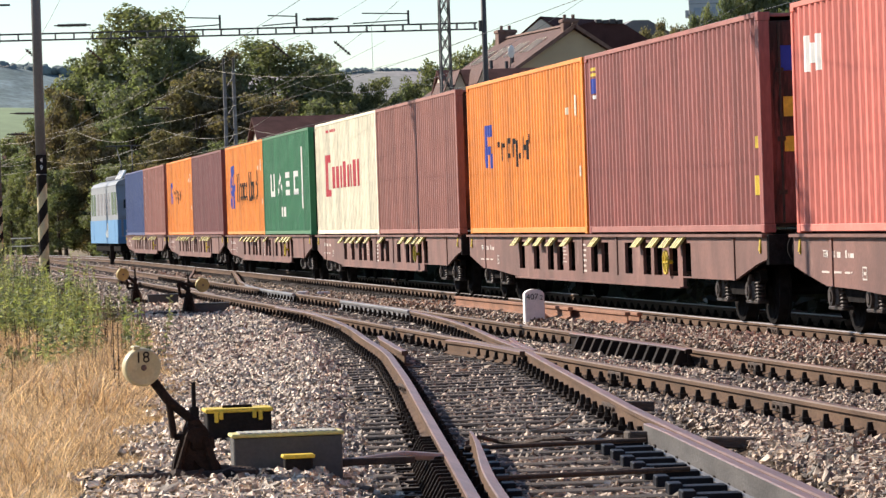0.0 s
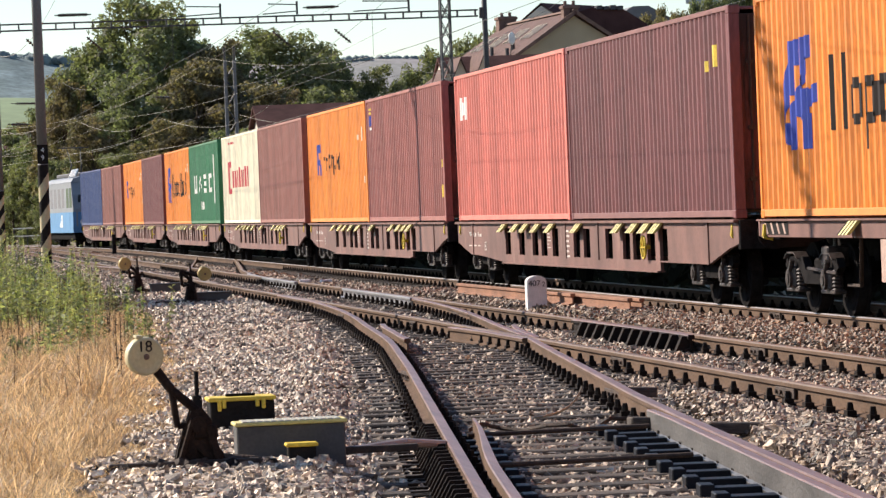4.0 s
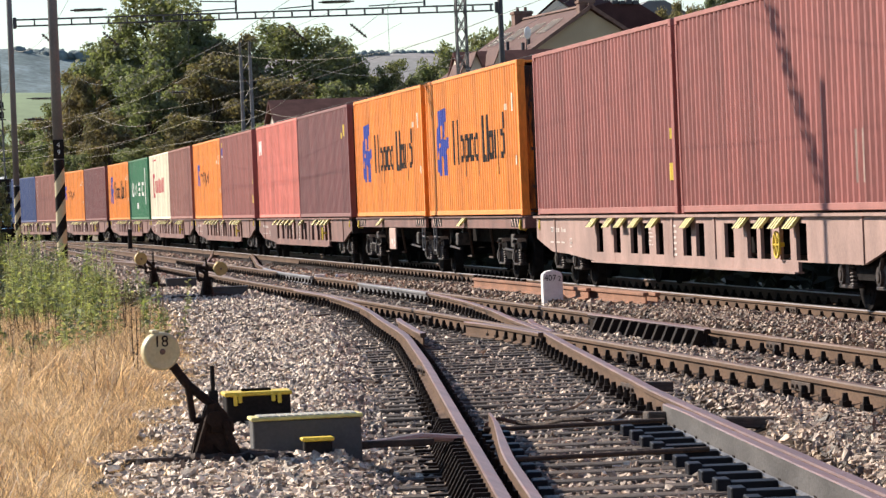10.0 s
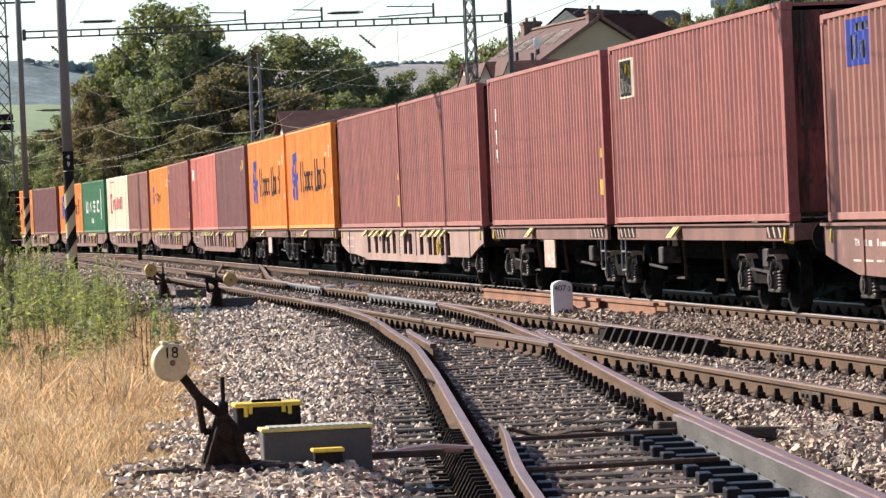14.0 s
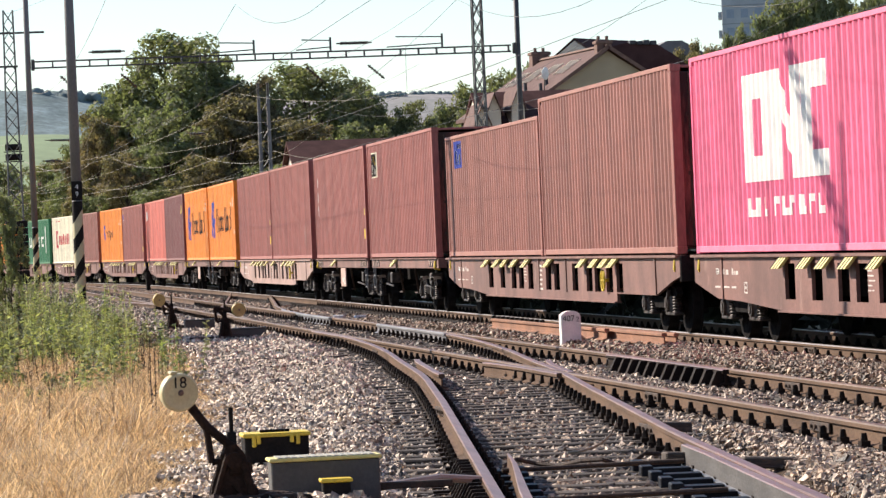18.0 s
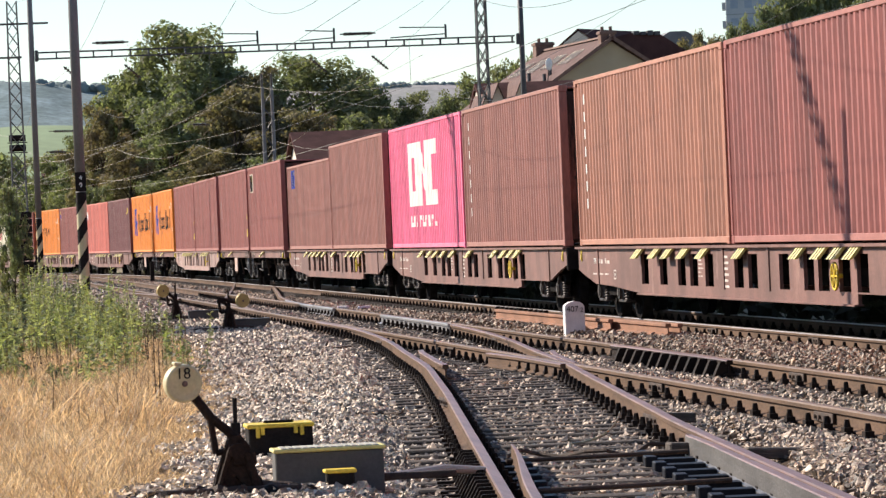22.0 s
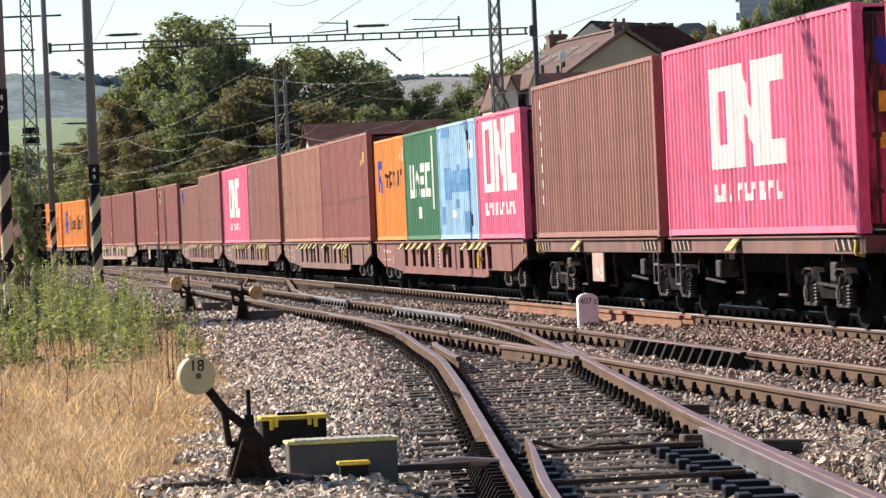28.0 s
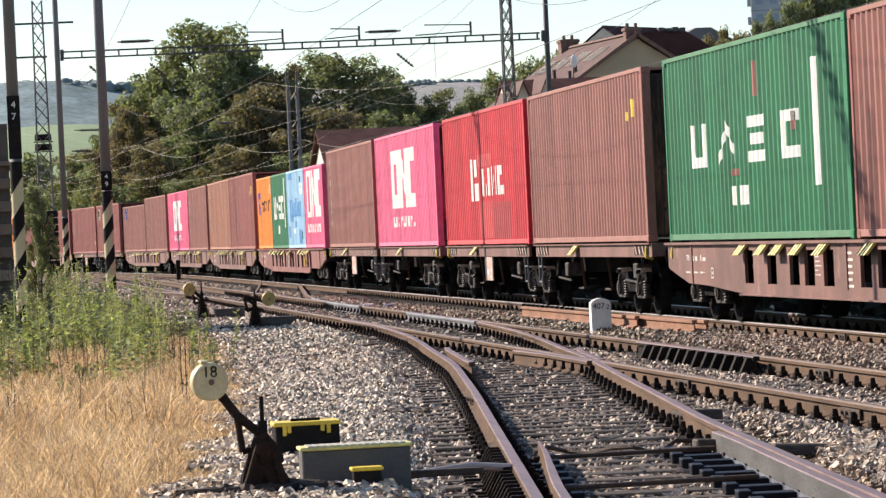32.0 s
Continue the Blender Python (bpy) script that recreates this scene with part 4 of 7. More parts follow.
def side_frame_mesh():
    b = bmesh.new()
    prism(b, [(-1.35, 0.62), (-1.25, 0.74), (-0.45, 0.74), (-0.30, 0.58), (0.30, 0.58), (0.45, 0.74), (1.25, 0.74), (1.35, 0.62), (1.20, 0.55), (0.55, 0.55), (0.38, 0.40), (-0.38, 0.40), (-0.55, 0.55), (-1.20, 0.55)], "x", -0.05, 0.05)
    return mesh("side_frame", b, M["bogie"])


def hood_mesh():
    """The folded cover over an axle box, with its spring hanger."""
    b = bmesh.new()
    prism(b, [(-0.33, 0.71), (-0.18, 0.78), (0.18, 0.78), (0.33, 0.71), (0.33, 0.725), (0.18, 0.80), (-0.18, 0.80), (-0.33, 0.725)], "x", -0.09, 0.08)
    rod(b, (-0.10, -0.15, 0.70), (-0.11, 0.05, 0.40), 0.035, 6)
    return mesh("axle_hood", b, M["bogie_part"])


def spring_mesh():
    b = bmesh.new()
    rings = []
    for k in range(13):
        r = (0.055, 0.080)[k % 2]
        rings.append([b.verts.new((r * math.cos(a), r * math.sin(a), 0.32 + k * 0.0225)) for a in [i * math.pi / 4 for i in range(8)]])
    for p, q in zip(rings, rings[1:]):
        for i in range(8):
            b.faces.new((p[i], p[(i + 1) % 8], q[(i + 1) % 8], q[i]))
    return mesh("spring", b, M["bogie_part"])


def axle_box_mesh():
    b = bmesh.new()
    box(b, -0.10, 0.10, -0.14, 0.14, 0.33, 0.62, 0.03)
    rod(b, (-0.14, 0, 0.46), (-0.10, 0, 0.46), 0.12, 14)
    rod(b, (-0.155, 0, 0.46), (-0.14, 0, 0.46), 0.07, 10)
    box(b, -0.08, 0.08, -0.34, 0.34, 0.29, 0.335, 0.01)
    return mesh("axle_box", b, M["bogie_part"])


def bolster_mesh():
    b = bmesh.new()
    box(b, -0.98, 0.98, -0.22, 0.22, 0.50, 0.72, 0.03)
    for s in (-1, 1):
        box(b, s * 0.62 - 0.05, s * 0.62 + 0.05, -1.30, 1.30, 0.30, 0.40, 0.02)
        for e in (-1, 1):
            box(b, s * 0.75 - 0.06, s * 0.75 + 0.06, e * 0.42 - 0.035, e * 0.42 + 0.035, 0.28, 0.66, 0.01)
    return mesh("bolster", b, M["bogie"])


HOOD = hood_mesh()
WHEELSET, SIDE_FRAME, SPRING, AXLE_BOX, BOLSTER = wheelset_mesh(), side_frame_mesh(), spring_mesh(), axle_box_mesh(), bolster_mesh()
ROLLING = []


def bogie(parent, y, rolls=False):
    bo = piece("bogie", BOLSTER, parent, pose(0, y, 0))
    for e in (-0.9, 0.9):
        w = piece("wheelset", WHEELSET, bo, pose(0, e, 0.46))
        if rolls:
            ROLLING.append((w, e))
    for s in (-1, 1):
        piece("side_frame", SIDE_FRAME, bo, pose(s * 1.02, 0, 0))
        for e in (-0.9, 0.9):
            piece("axle_box", AXLE_BOX, bo, pose(s * 1.02, e, 0) @ Matrix.Rotation(0 if s < 0 else math.pi, 4, "Z"))
            piece("axle_hood", HOOD, bo, pose(s * 1.03, e, 0) @ Matrix.Rotation(0 if s < 0 else math.pi, 4, "Z"))
            for k in (-0.24, 0.24):
                piece("spring", SPRING, bo, pose(s * 1.03, e + k, 0))
    return bo


def bracket_mesh():
    """A folded-down container spigot, striped yellow and black."""
    b = bmesh.new()
    rows = []
    for k in range(7):
        y = -0.22 + (k // 2) * 0.15 + (0.082 if k % 2 else 0)
        rows.append([b.verts.new(p) for p in ((-0.02, y, 0.01), (-0.16, y + 0.05, -0.17), (-0.11, y + 0.05, -0.17), (0.03, y, 0.01))])
    for k in range(6):
        for i in range(4):
            f = b.faces.new((rows[k][i], rows[k][(i + 1) % 4], rows[k + 1][(i + 1) % 4], rows[k + 1][i]))
            f.material_index = k % 2
    b.faces.new(rows[0][::-1]), b.faces.new(rows[-1])
    bmesh.ops.recalc_face_normals(b, faces=b.faces[:])
    me = mesh("spigot_bracket", b, M["lemon"])
    me.materials.append(M["black"])
    return me


BRACKET = bracket_mesh()


def hollow_sill(length, slots, deep):
    """A side sill as a plate with slots, its lower edge belly-shaped."""
    b = bmesh.new()
    half = length / 2

    def low(y):
        a = half - abs(y)
        if y < 0:
            return float(np.interp(a, [0, 0.3, 1.9, 5.20, 5.21, half], [DECK - 0.34, DECK - 0.36, deep + 0.13, deep + 0.13, deep, deep]))
        return float(np.interp(a, [0, 0.5, 1.6, 3.0, 5.5, half], [DECK - 0.42, DECK - 0.50, deep + 0.12, deep + 0.10, deep, deep]))
    cuts = sorted({-half, half, 5.20 - half, 5.21 - half, 1.9 - half, half - 1.6, *[half * k / 20 for k in range(-20, 21)], *[y + d for y in slots for d in (-0.29, 0.29)]})
    for y0, y1 in zip(cuts, cuts[1:]):
        if y1 - y0 < 0.004:
            continue
        mid = (y0 + y1) / 2
        hole = any(abs(mid - s) < 0.285 for s in slots)
        parts = [(None, deep + 0.15), (DECK - 0.14, DECK - 0.05)] if hole else [(None, DECK - 0.05)]
        for lo, hi in parts:
            l0, l1 = (low(y0), low(y1)) if lo is None else (lo, lo)
            if hi - max(l0, l1) < 0.01:
                continue
            prism(b, [(y0, l0), (y1, l1), (y1, hi), (y0, hi)], "x", -0.025, 0.025)
    bmesh.ops.remove_doubles(b, verts=b.verts[:], dist=0.0005)
    box(b, -0.09, 0.06, -half, half, DECK - 0.05, DECK - 0.012)     # top flange
    box(b, -0.075, 0.05, -half + 5.21, half - 5.5, deep - 0.022, deep)     # bottom flange
    for y in (-half + 1.9, -2.4, 0.5, half - 1.9):
        box(b, -0.045, -0.024, y - 0.06, y + 0.06, deep + 0.13, DECK - 0.05)     # ribs
    return b


def buffer_mesh():
    b = bmesh.new()
    rod(b, (0, 0, 0), (0, 0.34, 0), 0.10, 12)
    rod(b, (0, 0.34, 0), (0, 0.56, 0), 0.07, 12)
    rod(b, (0, 0.56, 0), (0, 0.60, 0), 0.225, 18)
    return mesh("buffer", b, M["bogie"])


BUFFER = buffer_mesh()
SLOTS = (-7.5, -6.6, -5.5, -4.7, -3.3, -1.4, -0.5, 1.5, 2.6, 3.5, 4.9, 6.4)
HANGERS = (-7.3, -6.5, -5.6, -4.4, -0.9, 1.6, 3.0, 4.2, 5.2, 6.6)


def marks(parent, x, y, color="white"):
    lettering("TEN", 0.125, M[color], parent, pose(x, y, DECK - 0.26) @ Matrix.Rotation(math.pi / 2, 4, "X") @ Matrix.Rotation(-math.pi / 2, 4, "Y"), name="class_letters")
    for y0, y1, z0, z1 in ((-0.28, -0.38, -0.30, -0.22), (-0.42, -0.47, -0.30, -0.22), (-0.55, -0.72, -0.30, -0.23), (-0.95, -1.02, -0.30, -0.21), (-1.06, -1.35, -0.30, -0.245), (0.2, -0.3, -0.49, -0.465), (-0.4, -0.75, -0.49, -0.465), (-0.9, -1.25, -0.49, -0.465), (-1.72, -1.92, -0.56, -0.54), (-1.72, -1.74, -0.54, -0.42), (-1.90, -1.92, -0.54, -0.42), (-1.72, -1.92, -0.42, -0.40), (-1.78, -1.86, -0.50, -0.46),
                           *[(-10.4, -10.62 - 0.05 * (k % 2), -0.20 - 0.085 * k, -0.165 - 0.085 * k) for k in range(6)], *[(-8.58, -8.80 - 0.06 * (k % 3), -0.24 - 0.06 * k, -0.222 - 0.06 * k) for k in range(5)]):
        part("number_bar", box(bmesh.new(), x - 0.002, x + 0.001, y + y1, y + y0, DECK + z0, DECK + z1), M["worn_white"], parent)


def flat_wagon(y_mid, length, color="wagon", words="brown bogie flat wagon with slotted side sills under containers", pale_lettering=True):
    ob = thing("flat_wagon", words, "freight wagon", "wagons of the train", pose(TRAIN_X, y_mid, TRAIN_Z))
    half = length / 2 - 0.62

    def build():
        out = [("side_sill", mesh("side_sill", hollow_sill(2 * half, SLOTS, 0.47), M[color]))]
        b = bmesh.new()
        box(b, -0.28, 0.28, -half, half, 0.62, DECK - 0.06, 0.01)
        for k in range(-6, 7):
            box(b, -1.10, 1.10, k * 1.9 - 0.09, k * 1.9 + 0.09, DECK - 0.34, DECK - 0.07)
        for e in (-1, 1):
            box(b, -1.22, 1.22, e * half - 0.07, e * half + 0.07, DECK - 0.42, DECK - 0.02, 0.01)
        out.append(("underframe", mesh("underframe", b, M["bogie"])))
        return out
    shapes = dict(cached(SHAPES, ("flat", color, round(length, 1)), build))
    for s in (-1, 1):
        piece("side_sill", shapes["side_sill"], ob, pose(s * 1.20, 0, 0) @ Matrix.Rotation(0 if s < 0 else math.pi, 4, "Z"))
    piece("underframe", shapes["underframe"], ob)
    for y in HANGERS:
        piece("spigot_bracket", BRACKET, ob, pose(-1.225, y, DECK - 0.035))
    bogie(ob, half - 2.4)
    bogie(ob, -half + 2.4)
    fittings(ob, half)
    marks(ob, -1.228, half - 1.6)
    MOVING.append((ob, y_mid, TRAIN_Z))
    return ob


def fittings(ob, half, wheel=True):
    for e in (-1, 1):
        for s in (-1, 1):
            piece("buffer", BUFFER, ob, pose(s * 0.875, e * half, DECK - 0.20) @ Matrix.Rotation(0 if e > 0 else math.pi, 4, "Z"))
        b = bmesh.new()
        rod(b, (0, e * half, DECK - 0.30), (0, e * (half + 0.62), DECK - 0.34), 0.045, 8)
        rod(b, (0.25, e * half, DECK - 0.40), (0.22, e * (half + 0.35), DECK - 0.75), 0.03, 8)
        part("coupling", b, M["black"], ob)
        b = bmesh.new()
        rod(b, (-1.22, e * (half - 0.35), DECK - 0.08), (-1.24, e * (half - 0.35), DECK - 0.24), 0.026, 6)
        rod(b, (-1.24, e * (half - 0.35), DECK - 0.24), (-1.12, e * (half - 0.35), DECK - 0.27), 0.026, 6)
        part("shunter_handle", b, M["yellow"], ob, "yellow hand grip")
    if not wheel:
        return
    b = bmesh.new()
    rim = [(0.17 * math.cos(k * math.pi / 8), 0.17 * math.sin(k * math.pi / 8)) for k in range(16)]
    y0 = -half + 6.05
    for (a, c), (d, f) in zip(rim, rim[1:] + rim[:1]):
        rod(b, (-1.30, y0 + a, DECK - 0.42 + c), (-1.30, y0 + d, DECK - 0.42 + f), 0.017, 6)
    for k in range(3):
        a = k * math.pi / 3
        rod(b, (-1.30, y0 + 0.17 * math.cos(a), DECK - 0.42 + 0.17 * math.sin(a)), (-1.30, y0 - 0.17 * math.cos(a), DECK - 0.42 - 0.17 * math.sin(a)), 0.014, 6)
    rod(b, (-1.32, y0, DECK - 0.42), (-1.20, y0, DECK - 0.42), 0.03, 8)
    part("brake_wheel", b, M["yellow"], ob, "yellow hand brake wheel")


def long_wagon(y_mid, length):
    """Two short decks joined over a middle bogie, with open running gear."""
    ob = thing("articulated_wagon", "grimy brown articulated container wagon with open running gear", "freight wagon", "wagons of the train", pose(TRAIN_X, y_mid, TRAIN_Z))
    half = length / 2 - 0.62
    for e in (-1, 1):
        y0, y1 = sorted((e * 0.45, e * half))
        for s in (-1, 1):
            b = bmesh.new()
            box(b, s * 1.17 - 0.03, s * 1.17 + 0.03, y0, y1, DECK - 0.25, DECK - 0.03, 0.006)
            box(b, s * 1.17 - 0.08, s * 1.17 + 0.08, y0, y1, DECK - 0.035, DECK - 0.012)
            part("side_sill", b, M["wagon"], ob, "faded brown side sill")
        b = bmesh.new()
        box(b, -0.30, 0.30, y0, y1, 0.66, DECK - 0.05, 0.01)
        for k in range(1, 7):
            y = y0 + (y1 - y0) * k / 7
            box(b, -1.14, 1.14, y - 0.09, y + 0.09, DECK - 0.24, DECK - 0.06)
        part("underframe", b, M["bogie"], ob)
        # end boards with stripes
        b = bmesh.new()
        box(b, -1.21, 1.21, e * half - 0.05, e * half + 0.05, DECK - 0.24, DECK - 0.02, 0.008)
        part("head_stock", b, M["wagon"], ob)
        # hanging gear: tank, levers, plate, step
        b = bmesh.new()
        ym = (y0 + y1) / 2
        rod(b, (-0.45, ym - 1.1, 0.66), (-0.45, ym + 0.3, 0.66), 0.18, 16)
        rod(b, (-0.45, ym - 0.9, 0.84), (-0.45, ym - 0.9, DECK - 0.1), 0.02, 6)
        rod(b, (-0.45, ym + 0.1, 0.84), (-0.45, ym + 0.1, DECK - 0.1), 0.02, 6)
        part("air_tank", b, M["bogie"], ob, "dark air reservoir")
        if e > 0:
            b = box(bmesh.new(), -1.20, -1.17, ym - 0.95, ym + 0.15, 0.48, DECK - 0.26, 0.004)
            plate = part("notice_plate", b, M["notice"], ob, "pale notice plate")
            for q, z0, z1 in ((-0.80, 0.66, 0.74), (-0.35, 0.60, 0.72), (-0.75, 0.54, 0.60)):
                part("text_bar", box(bmesh.new(), -1.204, -1.2005, ym + q - 0.12, ym + q + 0.16, z0, z1), M["worn_white"], plate)
        for q in (-1.5, 1.3):
            b = bmesh.new()
            rod(b, (-1.12, ym + q, DECK - 0.25), (-0.95, ym + q + 0.7, 0.40), 0.028, 6)
            rod(b, (-0.95, ym + q + 0.7, 0.40), (-0.95, ym + q + 1.3, 0.40), 0.022, 6)
            part("brake_rod", b, M["rust_iron"], ob)
        b = bmesh.new()
        ys = e * 0.9
        for q in (-0.18, 0.18):
            rod(b, (-1.19, ys + q, DECK - 0.02), (-1.19, ys + q, 0.50), 0.018, 6)
        rod(b, (-1.19, ys - 0.18, 0.50), (-1.19, ys + 0.18, 0.50), 0.018, 6)
        rod(b, (-1.19, ys - 0.18, 0.80), (-1.19, ys + 0.18, 0.80), 0.018, 6)
        part("step_frame", b, M["pole"], ob, "grey step frame")
        piece("spigot_bracket", BRACKET, ob, pose(-1.21, y0 + (y1 - y0) * 0.60, DECK - 0.035))
        for ya in (y0 + 0.25, y1 - 1.55):
            panel = part("striped_panel", box(bmesh.new(), -1.206, -1.2005, ya, ya + 1.3, DECK - 0.215, DECK - 0.05), M["black"], ob, "black panel with dull yellow stripes")
            for q in range(4):
                b = bmesh.new()
                u = ya + 0.10 + q * 0.32
                prism(b, [(u, DECK - 0.205), (u + 0.09, DECK - 0.205), (u + 0.21, DECK - 0.06), (u + 0.12, DECK - 0.06)], "x", -1.210, -1.2065)
                part("stripe", b, M["notice"], panel)
        for ya in (y0 + 2.0, y1 - 3.1):
            b = bmesh.new()
            box(b, -1.10, -0.80, ya, ya + 0.32, 0.62, 0.88, 0.02)
            rod(b, (-0.95, ya + 0.16, 0.88), (-0.95, ya + 0.16, DECK - 0.1), 0.03, 6)
            rod(b, (-1.12, ya - 0.5, 0.55), (-1.12, ya + 0.9, 0.60), 0.022, 6)
            part("brake_gear", b, M["bogie_part"], ob, "greasy brake gear")
    for y in (half - 2.15, 0, -half + 2.6):
        bogie(ob, y, True)
    fittings(ob, half, False)
    MOVING.append((ob, y_mid, TRAIN_Z))
    return ob


def between(a, b, L=L40):
    """The middle of a wagon whose loads have their near ends at a (front) and b (rear), and its length over buffers."""
    return (a + L + b) / 2, a + L - b + 1.55


PALE_WORDS = "sun-bleached pinkish-brown bogie flat wagon under containers"
for a, b2, kind in ((164.2, 151.9, 0), (138.1, 125.75, 0), (111.95, 99.6, 0), (85.75, 73.48, 0), (59.86, 47.47, 0), (33.53, 21.18, 0), (7.52, -5.38, 2),
                    (-19.31, -31.79, 1), (-45.41, -58.32, 2), (-72.60, -84.95, 0), (-98.55, -111.0, 0), (-124.75, -137.1, 0),
                    (-177.01, -190.0, 2), (-203.85, -216.6, 2), (-230.63, -242.98, 0)):
    y_mid, length = between(a, b2)
    if kind == 2:
        long_wagon(y_mid, length)
    elif kind == 1:
        flat_wagon(y_mid, length, "wagon_pale", PALE_WORDS)
    else:
        flat_wagon(y_mid, length)
flat_wagon((-144.84 + L20 - 163.32) / 2, L20 * 4 + 1.9, "wagon_red", "dark red bogie flat wagon under four short containers")

# ---- locomotive ----
def locomotive(y_mid, length=19.0):
    ob = thing("locomotive", "blue and pale grey electric locomotive with raised pantograph", "locomotive", m=pose(TRAIN_X, y_mid, TRAIN_Z))
    h = length / 2
    lower = [(-h, 0.85), (-h, 2.0), (h, 2.0), (h, 0.85)]
    upper = [(-h, 2.004), (-h + 0.35, 2.95), (-h + 0.8, 3.70), (h - 0.8, 3.70), (h - 0.35, 2.95), (h, 2.004)]
    part("lower_body", prism(bmesh.new(), lower, "x", -1.48, 1.48), M["loco_blue"], ob, "blue lower body")
    part("upper_body", prism(bmesh.new(), upper, "x", -1.45, 1.45), M["loco_pale"], ob, "pale grey upper body")
    for e in (-1, 1):
        b = bmesh.new()
        m = Matrix.Translation((0, e * (h - 0.20), 2.62)) @ Matrix.Rotation(e * radians(-20), 4, "X")
        box(b, -1.15, -0.08, -0.03, 0.03, -0.36, 0.36, 0.02, m)
        box(b, 0.08, 1.15, -0.03, 0.03, -0.36, 0.36, 0.02, m)
        part("cab_window", b, M["glass"], ob, "dark cab windscreen")
        b = bmesh.new()
        box(b, -1.47, 1.47, e * h - 0.03, e * h + 0.03, 1.15, 1.75, 0.01)
        part("nose_panel", b, M["loco_blue"], ob)
        for s in (-1, 1):
            b = bmesh.new()
            rod(b, (s * 0.95, e * (h + 0.02), 1.45), (s * 0.95, e * (h + 0.06), 1.45), 0.14, 14)
            part("headlight", b, M["white"], ob, "round headlight")
            piece("buffer", BUFFER, ob, pose(s * 0.875, e * h, 1.05) @ Matrix.Rotation(0 if e > 0 else math.pi, 4, "Z"))
    for k in (-7.2, -5.6, -3.2, -1.1, 1.1, 3.2, 5.6, 7.2):
        b = bmesh.new()
        box(b, -1.458, -1.44, k - 0.62, k + 0.62, 2.25, 3.35, 0.004)
        part("side_window", b, M["slate"] if abs(k) < 5 else M["glass"], ob, "tall grey side window")
    for k in (-6.5, 6.5):
        part("cab_door", box(bmesh.new(), -1.490, -1.478, k - 0.35, k + 0.35, 0.95, 1.98, 0.004), M["loco_blue"], ob)
    for u, w, z0, z1 in ((-1.6, 0.5, 1.15, 1.85), (-1.0, 0.35, 1.15, 1.5), (-0.5, 0.3, 1.15, 1.4)):
        part("side_emblem", box(bmesh.new(), -1.486, -1.479, u - 1.2, u + w - 1.2, z0, z1), M["white"], ob, "white emblem blocks")
    b = bmesh.new()
    prism(b, [(-1.47, 3.68), (1.47, 3.68), (1.30, 3.88), (0.9, 4.0), (-0.9, 4.0), (-1.30, 3.88)], "y", -h + 0.7, h - 0.7)
    part("roof_edge", b, M["loco_pale"], ob, "pale rounded roof edge")
    for k in range(4):
        b = bmesh.new()
        y0 = -h + 2.0 + k * 0.9
        rod(b, (-1.1, y0, 3.95), (-0.7, y0 + 1.8, 4.40), 0.06, 6)
        part("roof_grille", b, M["white"], ob, "white slanting roof bars")
    b = box(bmesh.new(), -0.8, 0.8, -h + 2.2, h - 2.2, 4.0, 4.25, 0.06)
    part("roof_gear", b, M["dark_pole"], ob, "dark roof equipment")
    b = bmesh.new()
    box(b, -1.30, -0.30, -h - 0.045, -h - 0.02, 2.1, 2.2), box(b, -1.30, -1.2, -h - 0.045, -h - 0.02, 1.2, 2.1), box(b, -0.4, -0.30, -h - 0.045, -h - 0.02, 1.2, 2.1)
    part("gangway_frame", b, M["loco_pale"], ob, "pale frame on the end")
    b = bmesh.new()
    y = h - 4.5
    for s in (-0.4, 0.4):
        rod(b, (s, y, 3.9), (s * 0.7, y - 1.6, 4.75), 0.05, 6)
        rod(b, (s * 0.7, y - 1.6, 4.75), (s, y - 0.2, 5.75), 0.025, 6)
    rod(b, (-0.9, y - 0.2, 5.8), (0.9, y - 0.2, 5.8), 0.03, 6)
    rod(b, (-0.5, y, 3.88), (0.5, y, 3.88), 0.05, 6)
    part("pantograph", b, M["dark_pole"], ob, "raised pantograph arm")
    b = bmesh.new()
    box(b, -1.3, 1.3, -h + 1, h - 1, 0.45, 0.86, 0.03)
    part("underframe", b, M["bogie"], ob)
    bogie(ob, h - 4)
    bogie(ob, -h + 4)
    MOVING.append((ob, y_mid, TRAIN_Z))


locomotive(178.5 + 8.5, 16.9)


# ---- masts, portals and overhead line ----
def banded_pole(b, x, y, z0, z1, r, pitch, slope, seg=16):
    """A round foot painted in slanting bands; every other band gets the second material."""
    n = int((z1 - z0) / pitch)
    rings = []
    for k in range(n + 1):
        ring = []
        for i in range(seg):
            a = 2 * math.pi * i / seg
            cx, cy = r * math.cos(a), r * math.sin(a)
            z = z0 + k * pitch + (slope * cx if 0 < k < n else 0)
            ring.append(b.verts.new((x + cx, y + cy, z)))
        rings.append(ring)
    for k, (p, q) in enumerate(zip(rings, rings[1:])):
        for i in range(seg):
            f = b.faces.new((p[i], p[(i + 1) % seg], q[(i + 1) % seg], q[i]))
            f.material_index = k % 2
            f.smooth = True
    return b


def sign_plate(ob, digits, y, x, z_top, w=0.2):
    b = bmesh.new()
    box(b, x - w / 2, x + w / 2, y - 0.012, y, z_top - (0.44 if len(digits) < 3 else 0.9), z_top, 0.003)
    plate = part("number_plate", b, M["black"], ob, "black plate with white digits")
    turn = Matrix.Rotation(math.pi / 2, 4, "X")
    for i, d in enumerate(digits.strip()):
        lettering(d, 0.15 * min(1, w / 0.2), M["white"], plate, pose(x, y - 0.016, z_top - 0.13 - 0.17 * i) @ turn, name="digit")


